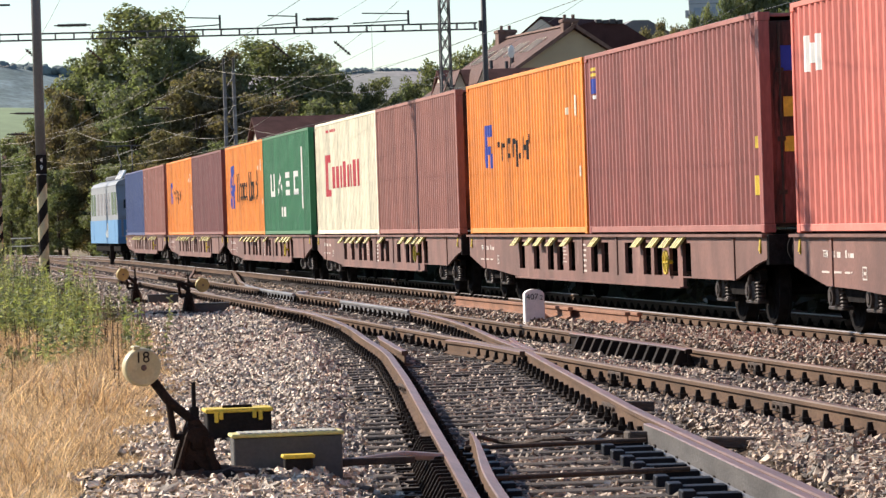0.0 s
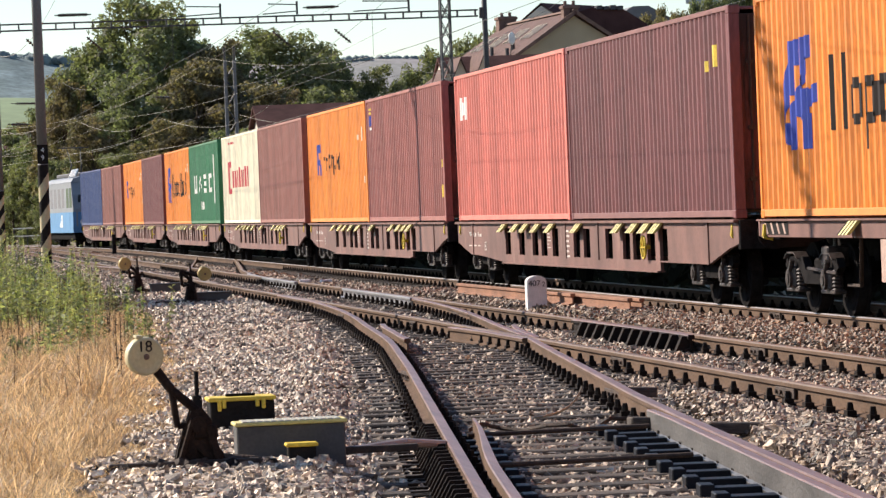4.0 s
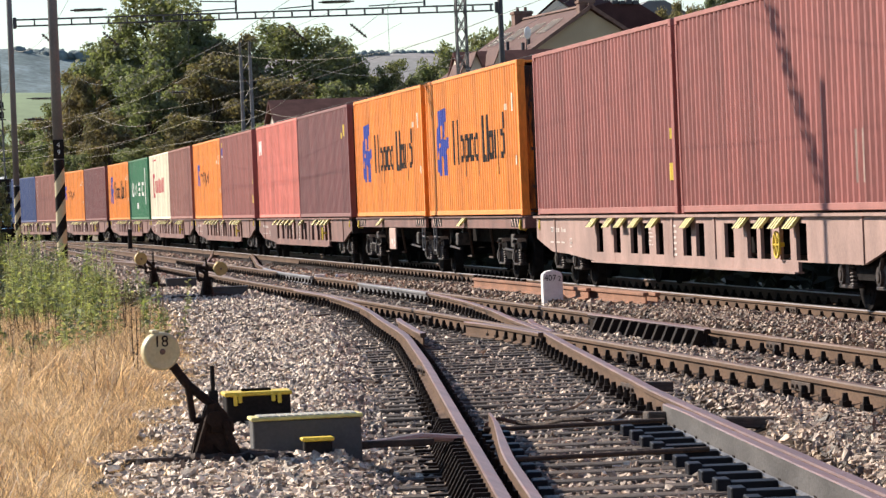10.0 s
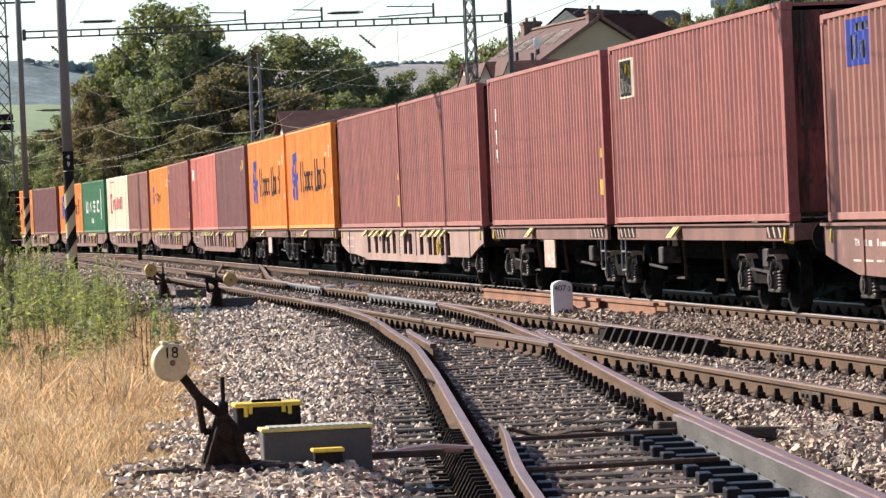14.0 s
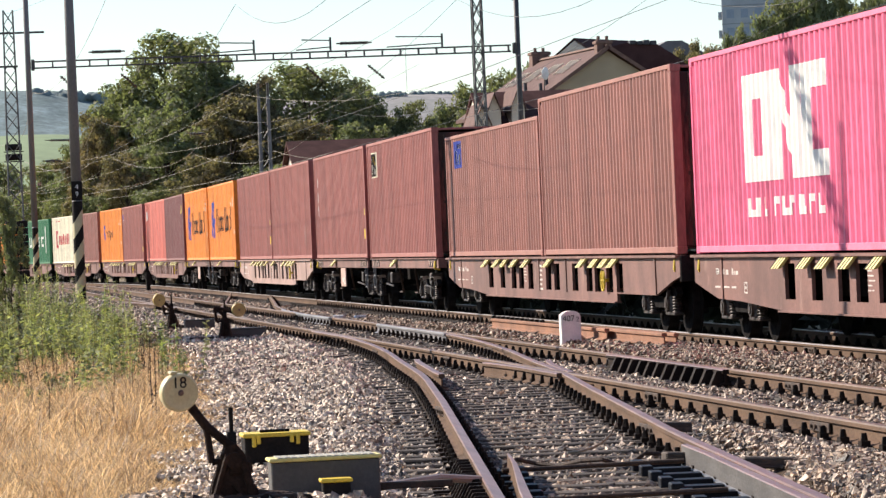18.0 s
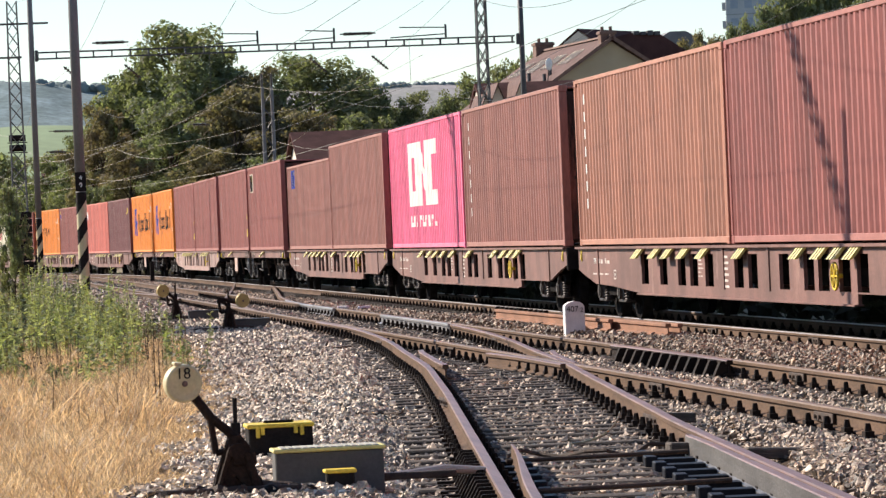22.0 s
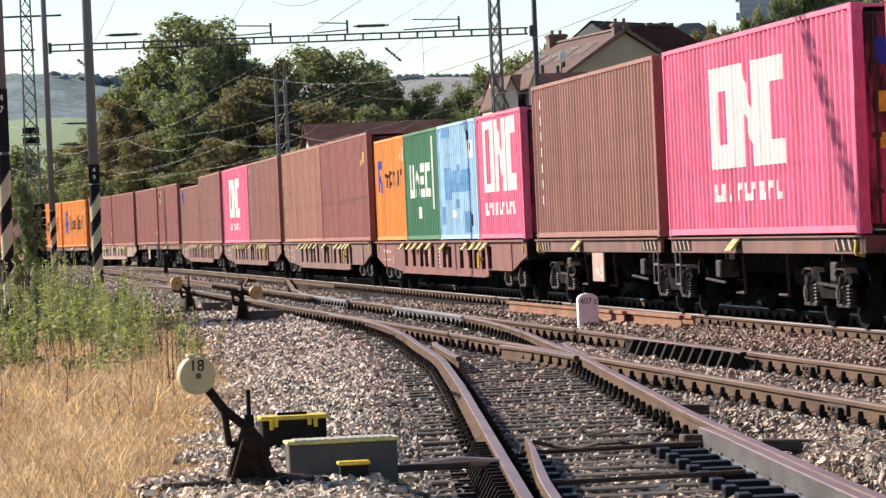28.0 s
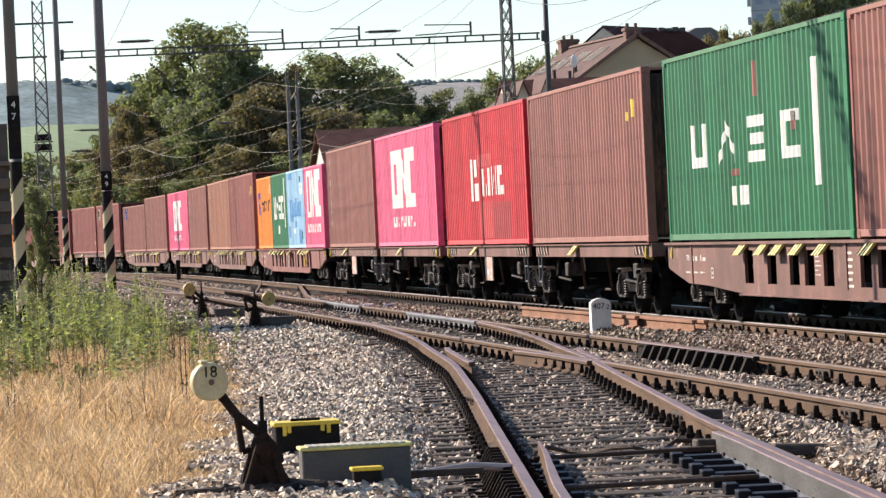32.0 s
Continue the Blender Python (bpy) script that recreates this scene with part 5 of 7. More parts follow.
def mast(name, words, x, y, z1, r=0.12, foot=True, color="pole", digits=None, z_sign=3.17):
    ob = thing(name, words, "mast", m=pose(x, y, -0.25))
    b = bmesh.new()
    rod(b, (0, 0, 3.0 if foot else 0), (0, 0, z1 + 0.25), r, 20, r * 0.86)
    if foot:
        rod(b, (0, 0, 0), (0, 0, 3.0), r * 0.99, 16)
    for f in b.faces:
        f.smooth = len(f.verts) == 4
    part("shaft", b, M[color], ob)
    part("cap", rod(bmesh.new(), (0, 0, z1 + 0.25), (0, 0, z1 + 0.29), r * 0.95, 16), M[color], ob)
    part("base_plate", box(bmesh.new(), -2.2 * r, 2.2 * r, -2.2 * r, 2.2 * r, -0.1, 0.12, 0.01), M["concrete"], ob, "concrete mast foot")
    for z in (z1 - 1.6, z1 - 0.9):
        part("collar", rod(bmesh.new(), (0, 0, z + 0.21), (0, 0, z + 0.29), r * 1.08, 16), M["dark_pole"], ob)
    if foot:
        b = banded_pole(bmesh.new(), 0, 0, 0.2, 2.96, r * 1.015, 0.345, 1.5)
        me = part("striped_foot", b, M["disc"], ob, "cream and black slanting warning bands")
        me.data.materials.append(M["black"])
    if digits:
        sign_plate(ob, digits, -r - 0.004, 0, z_sign + 0.25, 2 * r + 0.01)
    return ob


def lattice_mast(x, y, h, w0, w1, words):
    ob = thing("lattice_mast", words, "mast", m=pose(x, y, -0.3))
    legs = [(-1, -1), (1, -1), (1, 1), (-1, 1)]
    for sx, sy in legs:
        rod_b = rod(bmesh.new(), (sx * w0, sy * w0, 0), (sx * w1, sy * w1, h), 0.04, 6)
        part("leg", rod_b, M["lattice"], ob)
    n = int(h / 0.75)
    for side in range(4):
        for k in range(n):
            za, zb = h * k / n, h * (k + 1) / n
            wa, wb = w0 + (w1 - w0) * k / n, w0 + (w1 - w0) * (k + 1) / n
            p, q = legs[side], legs[(side + 1) % 4]
            part("brace", rod(bmesh.new(), (p[0] * wa, p[1] * wa, za), (q[0] * wb, q[1] * wb, zb), 0.02, 4), M["lattice"], ob)
            part("brace", rod(bmesh.new(), (q[0] * wa, q[1] * wa, za), (p[0] * wb, p[1] * wb, zb), 0.02, 4), M["lattice"], ob)
    return ob


def insulator(b, a, c, n=9, r=0.10):
    a, c = Vector(a), Vector(c)
    rod(b, a, c, 0.03, 6)
    for i in range(n):
        p = a + (c - a) * (0.12 + 0.76 * i / (n - 1))
        d = (c - a).normalized() * 0.025
        rod(b, p - d, p + d, r, 10, r * 0.5)
    return b


def girder(x0, x1, y, z, words):
    """The ladder-like beam of a portal."""
    ob = thing("portal_beam", words, "beam", m=pose(0, y, z))
    for dz in (0.0, 0.26):
        for dy in (-0.10, 0.10):
            part("chord", box(bmesh.new(), x0, x1, dy - 0.028, dy + 0.028, dz - 0.028, dz + 0.028), M["dark_pole"], ob)
    n = int((x1 - x0) / 0.75)
    for i in range(n + 1):
        x = x0 + 0.1 + (x1 - x0 - 0.2) * i / n
        part("post", box(bmesh.new(), x - 0.028, x + 0.028, -0.125, 0.125, 0.029, 0.231), M["dark_pole"], ob)
    return ob


# nearer mast with a stone hut behind, then two more, then the portal that crosses the view
mast("overhead_line_mast", "grey steel line mast with number plate and striped foot", 0.99, 53.5, 11.0, 0.086, True, "pole", "47 ", 3.65)
mast("overhead_line_mast", "weathered grey line mast with striped foot and number plate", 3.62, 85.5, 10.4, 0.118, True, "pole", "49", 3.17)
mast("overhead_line_mast", "slim grey portal mast with striped foot", 4.75, 154.0, 16.0, 0.125, True, "pole", None)
mast("overhead_line_mast", "dark steel portal mast behind the train", 25.2, 154.0, 15.5, 0.125, False, "dark_pole")
girder(0.9, 24.0, 53.5, 9.4, "dark ladder-type portal beam above the tracks")
girder(3.6, 24.0, 85.5, 9.4, "dark ladder-type portal beam above the tracks")
beam = girder(4.9, 24.9, 154.0, 9.29, "dark ladder-type portal beam with insulators and brackets")
mast("overhead_line_mast", "dark steel portal mast behind the train", 24.2, 53.5, 10.4, 0.12, False, "dark_pole")
mast("overhead_line_mast", "dark steel portal mast behind the train", 24.2, 85.5, 10.4, 0.12, False, "dark_pole")
for x in (8.0, 18.3):
    part("insulator", insulator(bmesh.new(), (x - 0.75, 0, 0.58), (x + 0.75, 0, 0.58), 22, 0.085), M["ceramic"], beam, "dark strain insulator")
for x, w in ((14.1, 1.0), (22.0, 1.3), (17.3, 0.8)):
    b = bmesh.new()
    rod(b, (x, 0, 0.3), (x, 0, 0.85), 0.05, 6)
    rod(b, (x, 0, 0.72), (x - w * 1.5, 0, 0.78), 0.025, 6)
    rod(b, (x, 0, 0.45), (x - w * 1.8, 0, 0.36), 0.025, 6)
    part("bracket_arm", b, M["dark_pole"], beam)
for x in (6.4, 8.9, 16.6, 19.2):
    part("insulator", insulator(bmesh.new(), (x - 0.35, 0.1, -0.35), (x + 0.3, -0.1, -0.95), 6, 0.09), M["ceramic"], beam, "dark hanging insulator")
for x in (0.0, 20.1):
    b = bmesh.new()
    box(b, 4.88 + x, 5.02 + x, -0.12, 0.12, -0.10, 0.36, 0.02)
    part("beam_clamp", b, M["dark_pole"], beam)
lattice_mast(22.6, 148.0, 17.5, 0.22, 0.165, "tall grey lattice mast behind the train")
left_mast = lattice_mast(4.95, 190.0, 14.4, 0.40, 0.24, "tall grey lattice mast with cross arms and tension weights")
b = bmesh.new()
box(b, -1.2, 1.8, -0.05, 0.05, 13.2, 13.3)
box(b, -1.6, 0.4, -0.05, 0.05, 11.5, 11.6)
part("cross_arm", b, M["dark_pole"], left_mast)
part("insulator", insulator(bmesh.new(), (-1.2, 0, 13.2), (-1.4, 0, 11.7), 7, 0.13), M["ceramic"], left_mast)
for k in range(9):
    part("tension_weight", box(bmesh.new(), -0.55, 0.55, -0.45, 0.45, 0.5 + k * 0.36, 0.82 + k * 0.36, 0.03), M["black"], left_mast, "dark tension weight")
b = bmesh.new()
for z in (6.95, 7.45):
    rod(b, (-0.42, 0, z), (0.42, 0, z), 0.17, 12)
    box(b, -0.50, 0.50, -0.06, 0.06, z - 0.25, z - 0.2)
part("winch_drum", b, M["black"], left_mast)
# twin pole before the trees
twin = thing("twin_pole", "pale concrete twin pole in front of the trees", "mast", m=pose(18.68, 200.0, -0.5))
for dx in (-0.25, 0.3):
    part("shaft", rod(bmesh.new(), (dx, 0, 0), (dx * 0.9, 0, 10.2), 0.12, 10, 0.09), M["pole"], twin)
for k in range(12):
    part("rung", rod(bmesh.new(), (-0.24 if k % 2 else 0.28, 0, 0.8 + 0.76 * k), (0.28 if k % 2 else -0.24, 0, 1.56 + 0.76 * k), 0.035, 6), M["dark_pole"], twin)
part("insulator", rod(rod(bmesh.new(), (-0.25, 0, 10.2), (-0.25, 0, 10.9), 0.07, 8), (0.28, 0, 10.2), (0.28, 0, 10.9), 0.07, 8), M["ceramic"], twin)
# lineside stake by the middle of the bend
stake = thing("marker_post", "dark short marker post beside the track", "post", m=pose(9.98, 165.0, -0.3))
part("shaft", box(bmesh.new(), -0.09, 0.09, -0.09, 0.09, 0, 1.0, 0.02), M["black"], stake)


# dark strain insulators in the wires by the portal
for x, z, l in ((5.95, 6.30, 0.9), (5.65, 5.45, 0.7), (11.6, 6.35, 0.6)):
    t = thing("strain_insulator", "dark ribbed strain insulator in an overhead wire", "insulator", "strain insulators", pose(x, 154.4, z))
    part("rod", rod(bmesh.new(), (-l * 0.7, 0, 0.02), (l * 0.7, 0, -0.02), 0.016, 6), M["dark_pole"], t)
    part("ribs", insulator(bmesh.new(), (-l / 2, 0, 0.01), (l / 2, 0, -0.01), 8, 0.075), M["ceramic"], t)


def wire(points, r=0.007, color="wire", sag=0.0, words="thin bright overhead wire", n=14):
    """A run of wire over its supports (s along the tracks, x across, z)."""
    b = bmesh.new()
    rows = []
    for (s0, x0, z0), (s1, x1, z1) in zip(points, points[1:]):
        for i in range(n):
            k = i / n
            px, py, _ = along(s0 + (s1 - s0) * k, x0 + (x1 - x0) * k)
            rows.append((px, py, z0 + (z1 - z0) * k - sag * 4 * k * (1 - k)))
    px, py, _ = along(points[-1][0], points[-1][1])
    rows.append((px, py, points[-1][2]))
    sweep(b, [(r, 0), (0, r), (-r, 0), (0, -r)], rows)
    return tagged(part("overhead_wire", b, M[color]), words, "wire", "overhead wires")


# one wire run: near spans coloured dark as backlit, far spans bright as sunlit
SPANS = (20, 53.5, 85.5, 154, 215, 275, 340)
for x, z in ((7.45, 5.35), (12.61, 5.30), (17.4, 5.35), (22.0, 5.40)):
    for spans, r, color, words in ((SPANS[:4], 0.006, "dark_wire", "thin dark overhead wire"), (SPANS[3:], 0.008, "wire", "thin bright overhead wire")):
        wire([(s, x + 0.2 * (-1) ** i, z) for i, s in enumerate(spans, 0 if spans[0] < 100 else 3)], r, color, words=words)
        wire([(s, x, z + 1.75) for s in spans], r, color, 1.25, words)
wire([(s, 4.9 + 0.01 * max(0, s - 154), 8.3) for s in SPANS[2:]], 0.007, sag=1.0)
wire([(85.5, 15.0, 9.3), (154, 15.0, 8.6)], 0.006, "dark_wire", 0.8, "thin dark overhead wire")
wire([(154, 15.0, 8.6), (215, 8.0, 6.8), (275, 7.0, 6.0)], 0.007, sag=0.8)
wire([(154, 21.0, 8.9), (215, 15.0, 7.2), (275, 10.0, 6.0)], 0.007, sag=0.6)
wire([(154, 24.9, 9.0), (200, 18.0, 9.9), (260, 12.0, 7.5)], 0.007, sag=1.0)
wire([(60, 26.0, 14.5), (154, 25.0, 11.4)], 0.008, "dark_wire", 0.9, "thin dark overhead wire")
wire([(60, 19.0, 13.8), (190, 5.0, 13.9)], 0.008, "dark_wire", 0.6, "thin dark overhead wire")
# droppers get the same backlit and sunlit colours as their wires
for s in (95, 104, 113, 122, 131, 140, 163, 175, 187, 199):
    for x in (7.45, 12.61):
        k = ((s - 85.5) / 68.5) if s < 154 else ((s - 154) / 61)
        zt = 7.05 - 1.25 * 4 * k * (1 - k)
        px, py, _ = along(s, x)
        d = thing("dropper", "thin dropper between the overhead wires", "wire", "droppers", pose(px, py, 5.35))
        part("strand", rod(bmesh.new(), (0, 0, 0), (0, 0, zt - 5.32), 0.005, 4), M["dark_wire" if s < 154 else "wire"], d)


# ---- houses, hills ----
def gable_house(name, words, x0, x1, y0, y1, z0, eave, ridge, wall="plaster", roof="roof", over=0.35, along_x=False, m=None, thick=0.22):
    """A house with walls and a pitched roof of real thickness; its ridge runs along y, or along x."""
    ob = thing(name, words, "house", m=m or pose(0, 0, 0))
    b = bmesh.new()
    if along_x:
        ym = (y0 + y1) / 2
        prism(b, [(y0, z0), (y1, z0), (y1, eave), (ym, ridge - 0.12), (y0, eave)], "x", x0, x1)
    else:
        xm = (x0 + x1) / 2
        prism(b, [(x0, z0), (x1, z0), (x1, eave), (xm, ridge - 0.12), (x0, eave)], "y", y0, y1)
    part("wall", b, M[wall], ob)
    for s in (-1, 1):
        b = bmesh.new()
        if along_x:
            e = y0 if s < 0 else y1
            k = (ridge - eave) / abs(ym - e)
            poly = [(ym, ridge), (e + s * over, eave - k * over), (e + s * over, eave - k * over + thick), (ym, ridge + thick)]
            prism(b, poly, "x", x0 - over, x1 + over)
        else:
            e = x0 if s < 0 else x1
            k = (ridge - eave) / abs(xm - e)
            poly = [(xm, ridge), (e + s * over, eave - k * over), (e + s * over, eave - k * over + thick), (xm, ridge + thick)]
            prism(b, poly, "y", y0 - over, y1 + over)
        part("roof_slope", b, M[roof], ob)
    return ob


def chimney(ob, x, y, z0, z1, w=0.6, d=0.8):
    b = box(bmesh.new(), x - w, x + w, y - d / 2, y + d / 2, z0, z1, 0.03)
    box(b, x - w - 0.08, x + w + 0.08, y - d / 2 - 0.08, y + d / 2 + 0.08, z1 - 0.25, z1 - 0.05, 0.02)
    c = part("chimney", b, M["chimney"], ob, "brick chimney stack")
    for k in (-0.3, 0.3):
        part("chimney_pot", rod(bmesh.new(), (x + k, y, z1), (x + k, y, z1 + 0.3), 0.12, 8), M["chimney"], c)


big = gable_house("house", "large ochre house with red tiled roof, chimneys and satellite dish", -5.9, 5.9, 0, 18.6, -0.5, 10.2, 14.1, m=pose(47.1, 250, 0, 0, 0, 5.4))
chimney(big, -0.15, 0.6, 12.9, 14.75, 0.52)
chimney(big, 0.05, 18.2, 12.9, 15.0, 0.66, 1.0)
# racks of pale bars on the roof slope towards the tracks
tilt = math.atan(3.9 / 5.9)
for k in range(4):
    for j in range(4):
        b = bmesh.new()
        x, y = -1.9 - 0.15 * k, 2.6 + 4.0 * k + 0.72 * j
        box(b, -0.85, 0.85, -0.06, 0.06, -0.02, 0.06)
        bmesh.ops.transform(b, matrix=Matrix.Translation((x, y, 14.40 + x * math.tan(tilt))) @ Matrix.Rotation(-tilt, 4, "Y"), verts=b.verts[:])
        part("roof_bar", b, M["pale_wall"], big, "pale bar of a roof rack")
for x, y in ((-3.6, 3.0), (-3.9, 7.6), (-3.4, 11.2), (-4.4, 1.6)):
    b = bmesh.new()
    z = 14.15 + x * math.tan(tilt)
    rod(b, (x, y, z), (x, y, z + 0.75), 0.13, 8)
    part("vent_pipe", b, M["dark_pole"], big, "dark vent pipe")
b = bmesh.new()
prism(b, [(-0.2, 14.32), (0.2, 14.32), (0.12, 14.46), (-0.12, 14.46)], "y", -0.3, 18.9)
part("ridge_tiles", b, M["chimney"], big)
for s in (-1, 1):
    b = bmesh.new()
    prism(b, [(s * 0.1, 14.02), (s * 6.3, 9.92), (s * 6.3, 10.16), (s * 0.1, 14.32)], "y", -0.42, -0.36)
    part("barge_board", b, M["chimney"], big)

dish = thing("satellite_dish", "round white satellite dish on the roof edge", "dish", m=pose(42.55, 249.0, 12.55))
b = bmesh.new()
bmesh.ops.create_uvsphere(b, u_segments=20, v_segments=10, radius=0.44)
bmesh.ops.scale(b, vec=(0.55, 0.22, 1), verts=b.verts[:])
part("bowl", b, M["white"], dish)
part("arm", rod(bmesh.new(), (0, 0.1, -0.1), (0.1, 1.6, -1.6), 0.04, 6), M["dark_pole"], dish)
back = gable_house("house", "taller grey-walled house with a dark roof behind", -4.0, 4.0, 0, 10, -0.5, 14.0, 16.75, "pale_wall", "dark_roof", 0.05, m=pose(51.1, 285, 0, 0, 0, -40), thick=0.09)
side = thing("house", "house with a low dark brown hipped roof", "house", m=pose(0, 0, 0))
part("wall", box(bmesh.new(), 47.6, 56.2, 258.4, 268, -0.5, 10.6), M["plaster"], side)
part("roof_slope", prism(bmesh.new(), [(47.0, 10.6), (57.2, 10.6), (53.75, 13.72), (52.1, 14.80), (50.0, 14.92), (47.2, 14.3)], "y", 258, 268.4), M["dark_roof"], side)
for k in range(4):
    part("roof_ladder", box(bmesh.new(), 50.2 + k * 0.5, 50.62 + k * 0.5, 257.8, 258.6, 14.78 - 0.03 * k, 15.06 - 0.06 * (k % 2), 0.03), M["dark_pole"], side)
row = gable_house("house", "low red-roofed house with dormers behind the train", 36.4, 43.6, 236, 247, -0.5, 8.0, 10.9, "pale_wall", "dark_roof", 0.15, along_x=True)
for x, top in ((36.15, 10.2), (36.95, 10.85), (38.5, 11.1)):
    b = bmesh.new()
    prism(b, [(x - 0.42, top - 2.2), (x + 0.42, top - 2.2), (x + 0.42, top - 1.2), (x, top - 0.12), (x - 0.42, top - 1.2)], "y", 236.2, 241)
    d = part("dormer", b, M["pale_wall"], row, "pale pointed dormer")
    for s in (-1, 1):
        c = bmesh.new()
        prism(c, [(x, top - 0.12), (x + s * 0.58, top - 1.5), (x + s * 0.58, top - 1.36), (x, top + 0.05)], "y", 235.9, 241)
        part("dormer_roof", c, M["roof"], d)
shed = gable_house("shed", "long low building with a dark red-brown roof", 24.75, 33.5, 240, 252, -0.5, 5.6, 8.3, "pale_wall", "dark_roof", along_x=True)
far = thing("house", "grey hip-roofed house farther up the slope", "house", m=pose(0, 345, 0))
part("wall", box(bmesh.new(), 67.6, 75.4, 0.3, 11.7, 3, 17.5), M["pale_wall"], far)
part("roof_slope", prism(bmesh.new(), [(66.9, 17.4), (76.1, 17.4), (73.9, 18.5), (72.2, 19.5), (70.7, 19.5), (68.9, 18.5)], "y", 0, 12), M["slate"], far)
# tower block far up the hill
tower = thing("tower_block", "grey concrete apartment tower on the hill", "building", m=pose(137.6, 600, 8, 0, 0, -13))
part("wall", box(bmesh.new(), -5.0, 12.0, -7, 7, 0, 31.6, 0.1), M["concrete"], tower)
part("lift_house", box(bmesh.new(), -1.5, 5.0, -4, 4, 31.6, 34.4, 0.1), M["concrete"], tower)
for i in range(10):
    part("balcony", box(bmesh.new(), -5.6, -5.0, -6.5, -2.0, 0.9 + i * 3.0, 2.0 + i * 3.0, 0.05), M["concrete"], tower)
    part("storey_joint", box(bmesh.new(), -5.04, 12.04, -7.05, -7.0, 2.9 + i * 3.0, 3.0 + i * 3.0), M["slate"], tower)
for i in range(10):
    for k in range(7):
        x = -4.2 + 2.3 * k
        part("window", box(bmesh.new(), x, x + 1.2, -7.04, -6.98, 0.9 + i * 3.0, 2.3 + i * 3.0), M["far_pane"], tower)


def hill(name, words, y0, depth, x0, x1, top, material, rough=0.12, n=260, rows=40):
    """A ridge: its height follows top(x), broken by noise like wood edges."""
    vs, fs = [], []
    for j in range(rows + 1):
        k = j / rows
        for i in range(n + 1):
            x = x0 + (x1 - x0) * i / n
            prof = min(1.0, k * 1.25) ** 0.8
            z = top(x) * prof * (1 + rough * noise.noise(Vector((x * 0.02, k * 3, 5))))
            z += top(x) * rough * 0.16 * noise.noise(Vector((x * 0.09, k * 11, 9))) * prof
            vs.append((x, y0 + depth * k, z - 3))
    w = n + 1
    for j in range(rows):
        for i in range(n):
            fs.append((j * w + i, j * w + i + 1, (j + 1) * w + i + 1, (j + 1) * w + i))
    me = bpy.data.meshes.new(name)
    me.from_pydata(vs, [], fs)
    me.materials.append(M[material])
    me.polygons.foreach_set("use_smooth", [True] * len(me.polygons))
    return tagged(new(name, me), words, "hill", kind="structure")


def west_top(x):
    return 76 - 0.02 * abs(x - 40) - 0.5 * max(0, x - 130) + 1.6 * noise.noise(Vector((x * 0.03, 2, 0)))


def north_top(x):
    return 118 - 0.012 * abs(x - 330) - 0.00006 * (x - 330) ** 2


hill("hill_west", "distant wooded hill coloured as through haze", 1350, 350, -500, 330, west_top, "hill", 0.06)
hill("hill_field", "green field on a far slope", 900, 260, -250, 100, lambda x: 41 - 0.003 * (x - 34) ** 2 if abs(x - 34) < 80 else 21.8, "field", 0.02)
hill("hill_north", "distant bare hillside with scrub, haze in its colour", 2400, 500, -300, 1400, north_top, "scree", 0.025)
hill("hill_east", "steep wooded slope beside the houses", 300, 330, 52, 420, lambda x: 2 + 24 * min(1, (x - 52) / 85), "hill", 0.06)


# specks of a town at the foot of the field
for i in range(9):
    y = random.uniform(760, 860)
    x = y * random.uniform(0.020, 0.042)
    z = random.uniform(7, 14)
    gable_house("house", "small far pale house with a red roof", x - 2.6, x + 2.6, y, y + 9, -1, z + 4, z + 6.0, "pale_wall", "roof", along_x=bool(i % 2))
# white handrail beyond the bend of the tracks
handrail = thing("handrail", "low white two-rail handrail beyond the tracks", "railing", m=pose(0, 268, -0.5))
for z in (1.44, 0.88):
    part("rail", rod(bmesh.new(), (9.0, 0, z), (10.95, 0, z), 0.05, 6), M["white"], handrail)
for i in range(3):
    part("post", rod(bmesh.new(), (10.95 - 0.9 * i, 0, 0), (10.95 - 0.9 * i, 0, 1.42), 0.035, 6), M["dark_pole"], handrail)


# ---- trees and bushes ----
def leaf_cloud(centres, count, leaf, seed):
    """Small leaf sprays scattered in lumps round the given centres (x, y, z, radius)."""
    rng = np.random.default_rng(seed)
    c = np.array(centres)
    share = c[:, 3] ** 2 / np.sum(c[:, 3] ** 2)
    pick = rng.choice(len(c), count, p=share)
    d = rng.normal(size=(count, 3))
    d /= np.linalg.norm(d, axis=1)[:, None]
    rad = c[pick, 3] * (0.25 + 0.95 * rng.random(count) ** 0.7)
    p = c[pick, :3] + d * rad[:, None] * np.array([1, 1, 0.8])
    a = rng.normal(size=(count, 3))
    a /= np.linalg.norm(a, axis=1)[:, None]
    u = np.cross(a, d + 0.3 * rng.normal(size=(count, 3)))
    u /= np.linalg.norm(u, axis=1)[:, None] + 1e-9
    w = np.cross(u, d)
    w += 0.5 * rng.normal(size=(count, 3))
    w /= np.linalg.norm(w, axis=1)[:, None] + 1e-9
    s = leaf * (0.6 + 0.8 * rng.random(count))[:, None]
    u, w = u * s, w * s
    v = np.stack([p - u * 0.6, p + w, p + u * 0.6], 1).reshape(-1, 3)
    f = np.arange(count * 3).reshape(-1, 3)
    return v.tolist(), f.tolist()


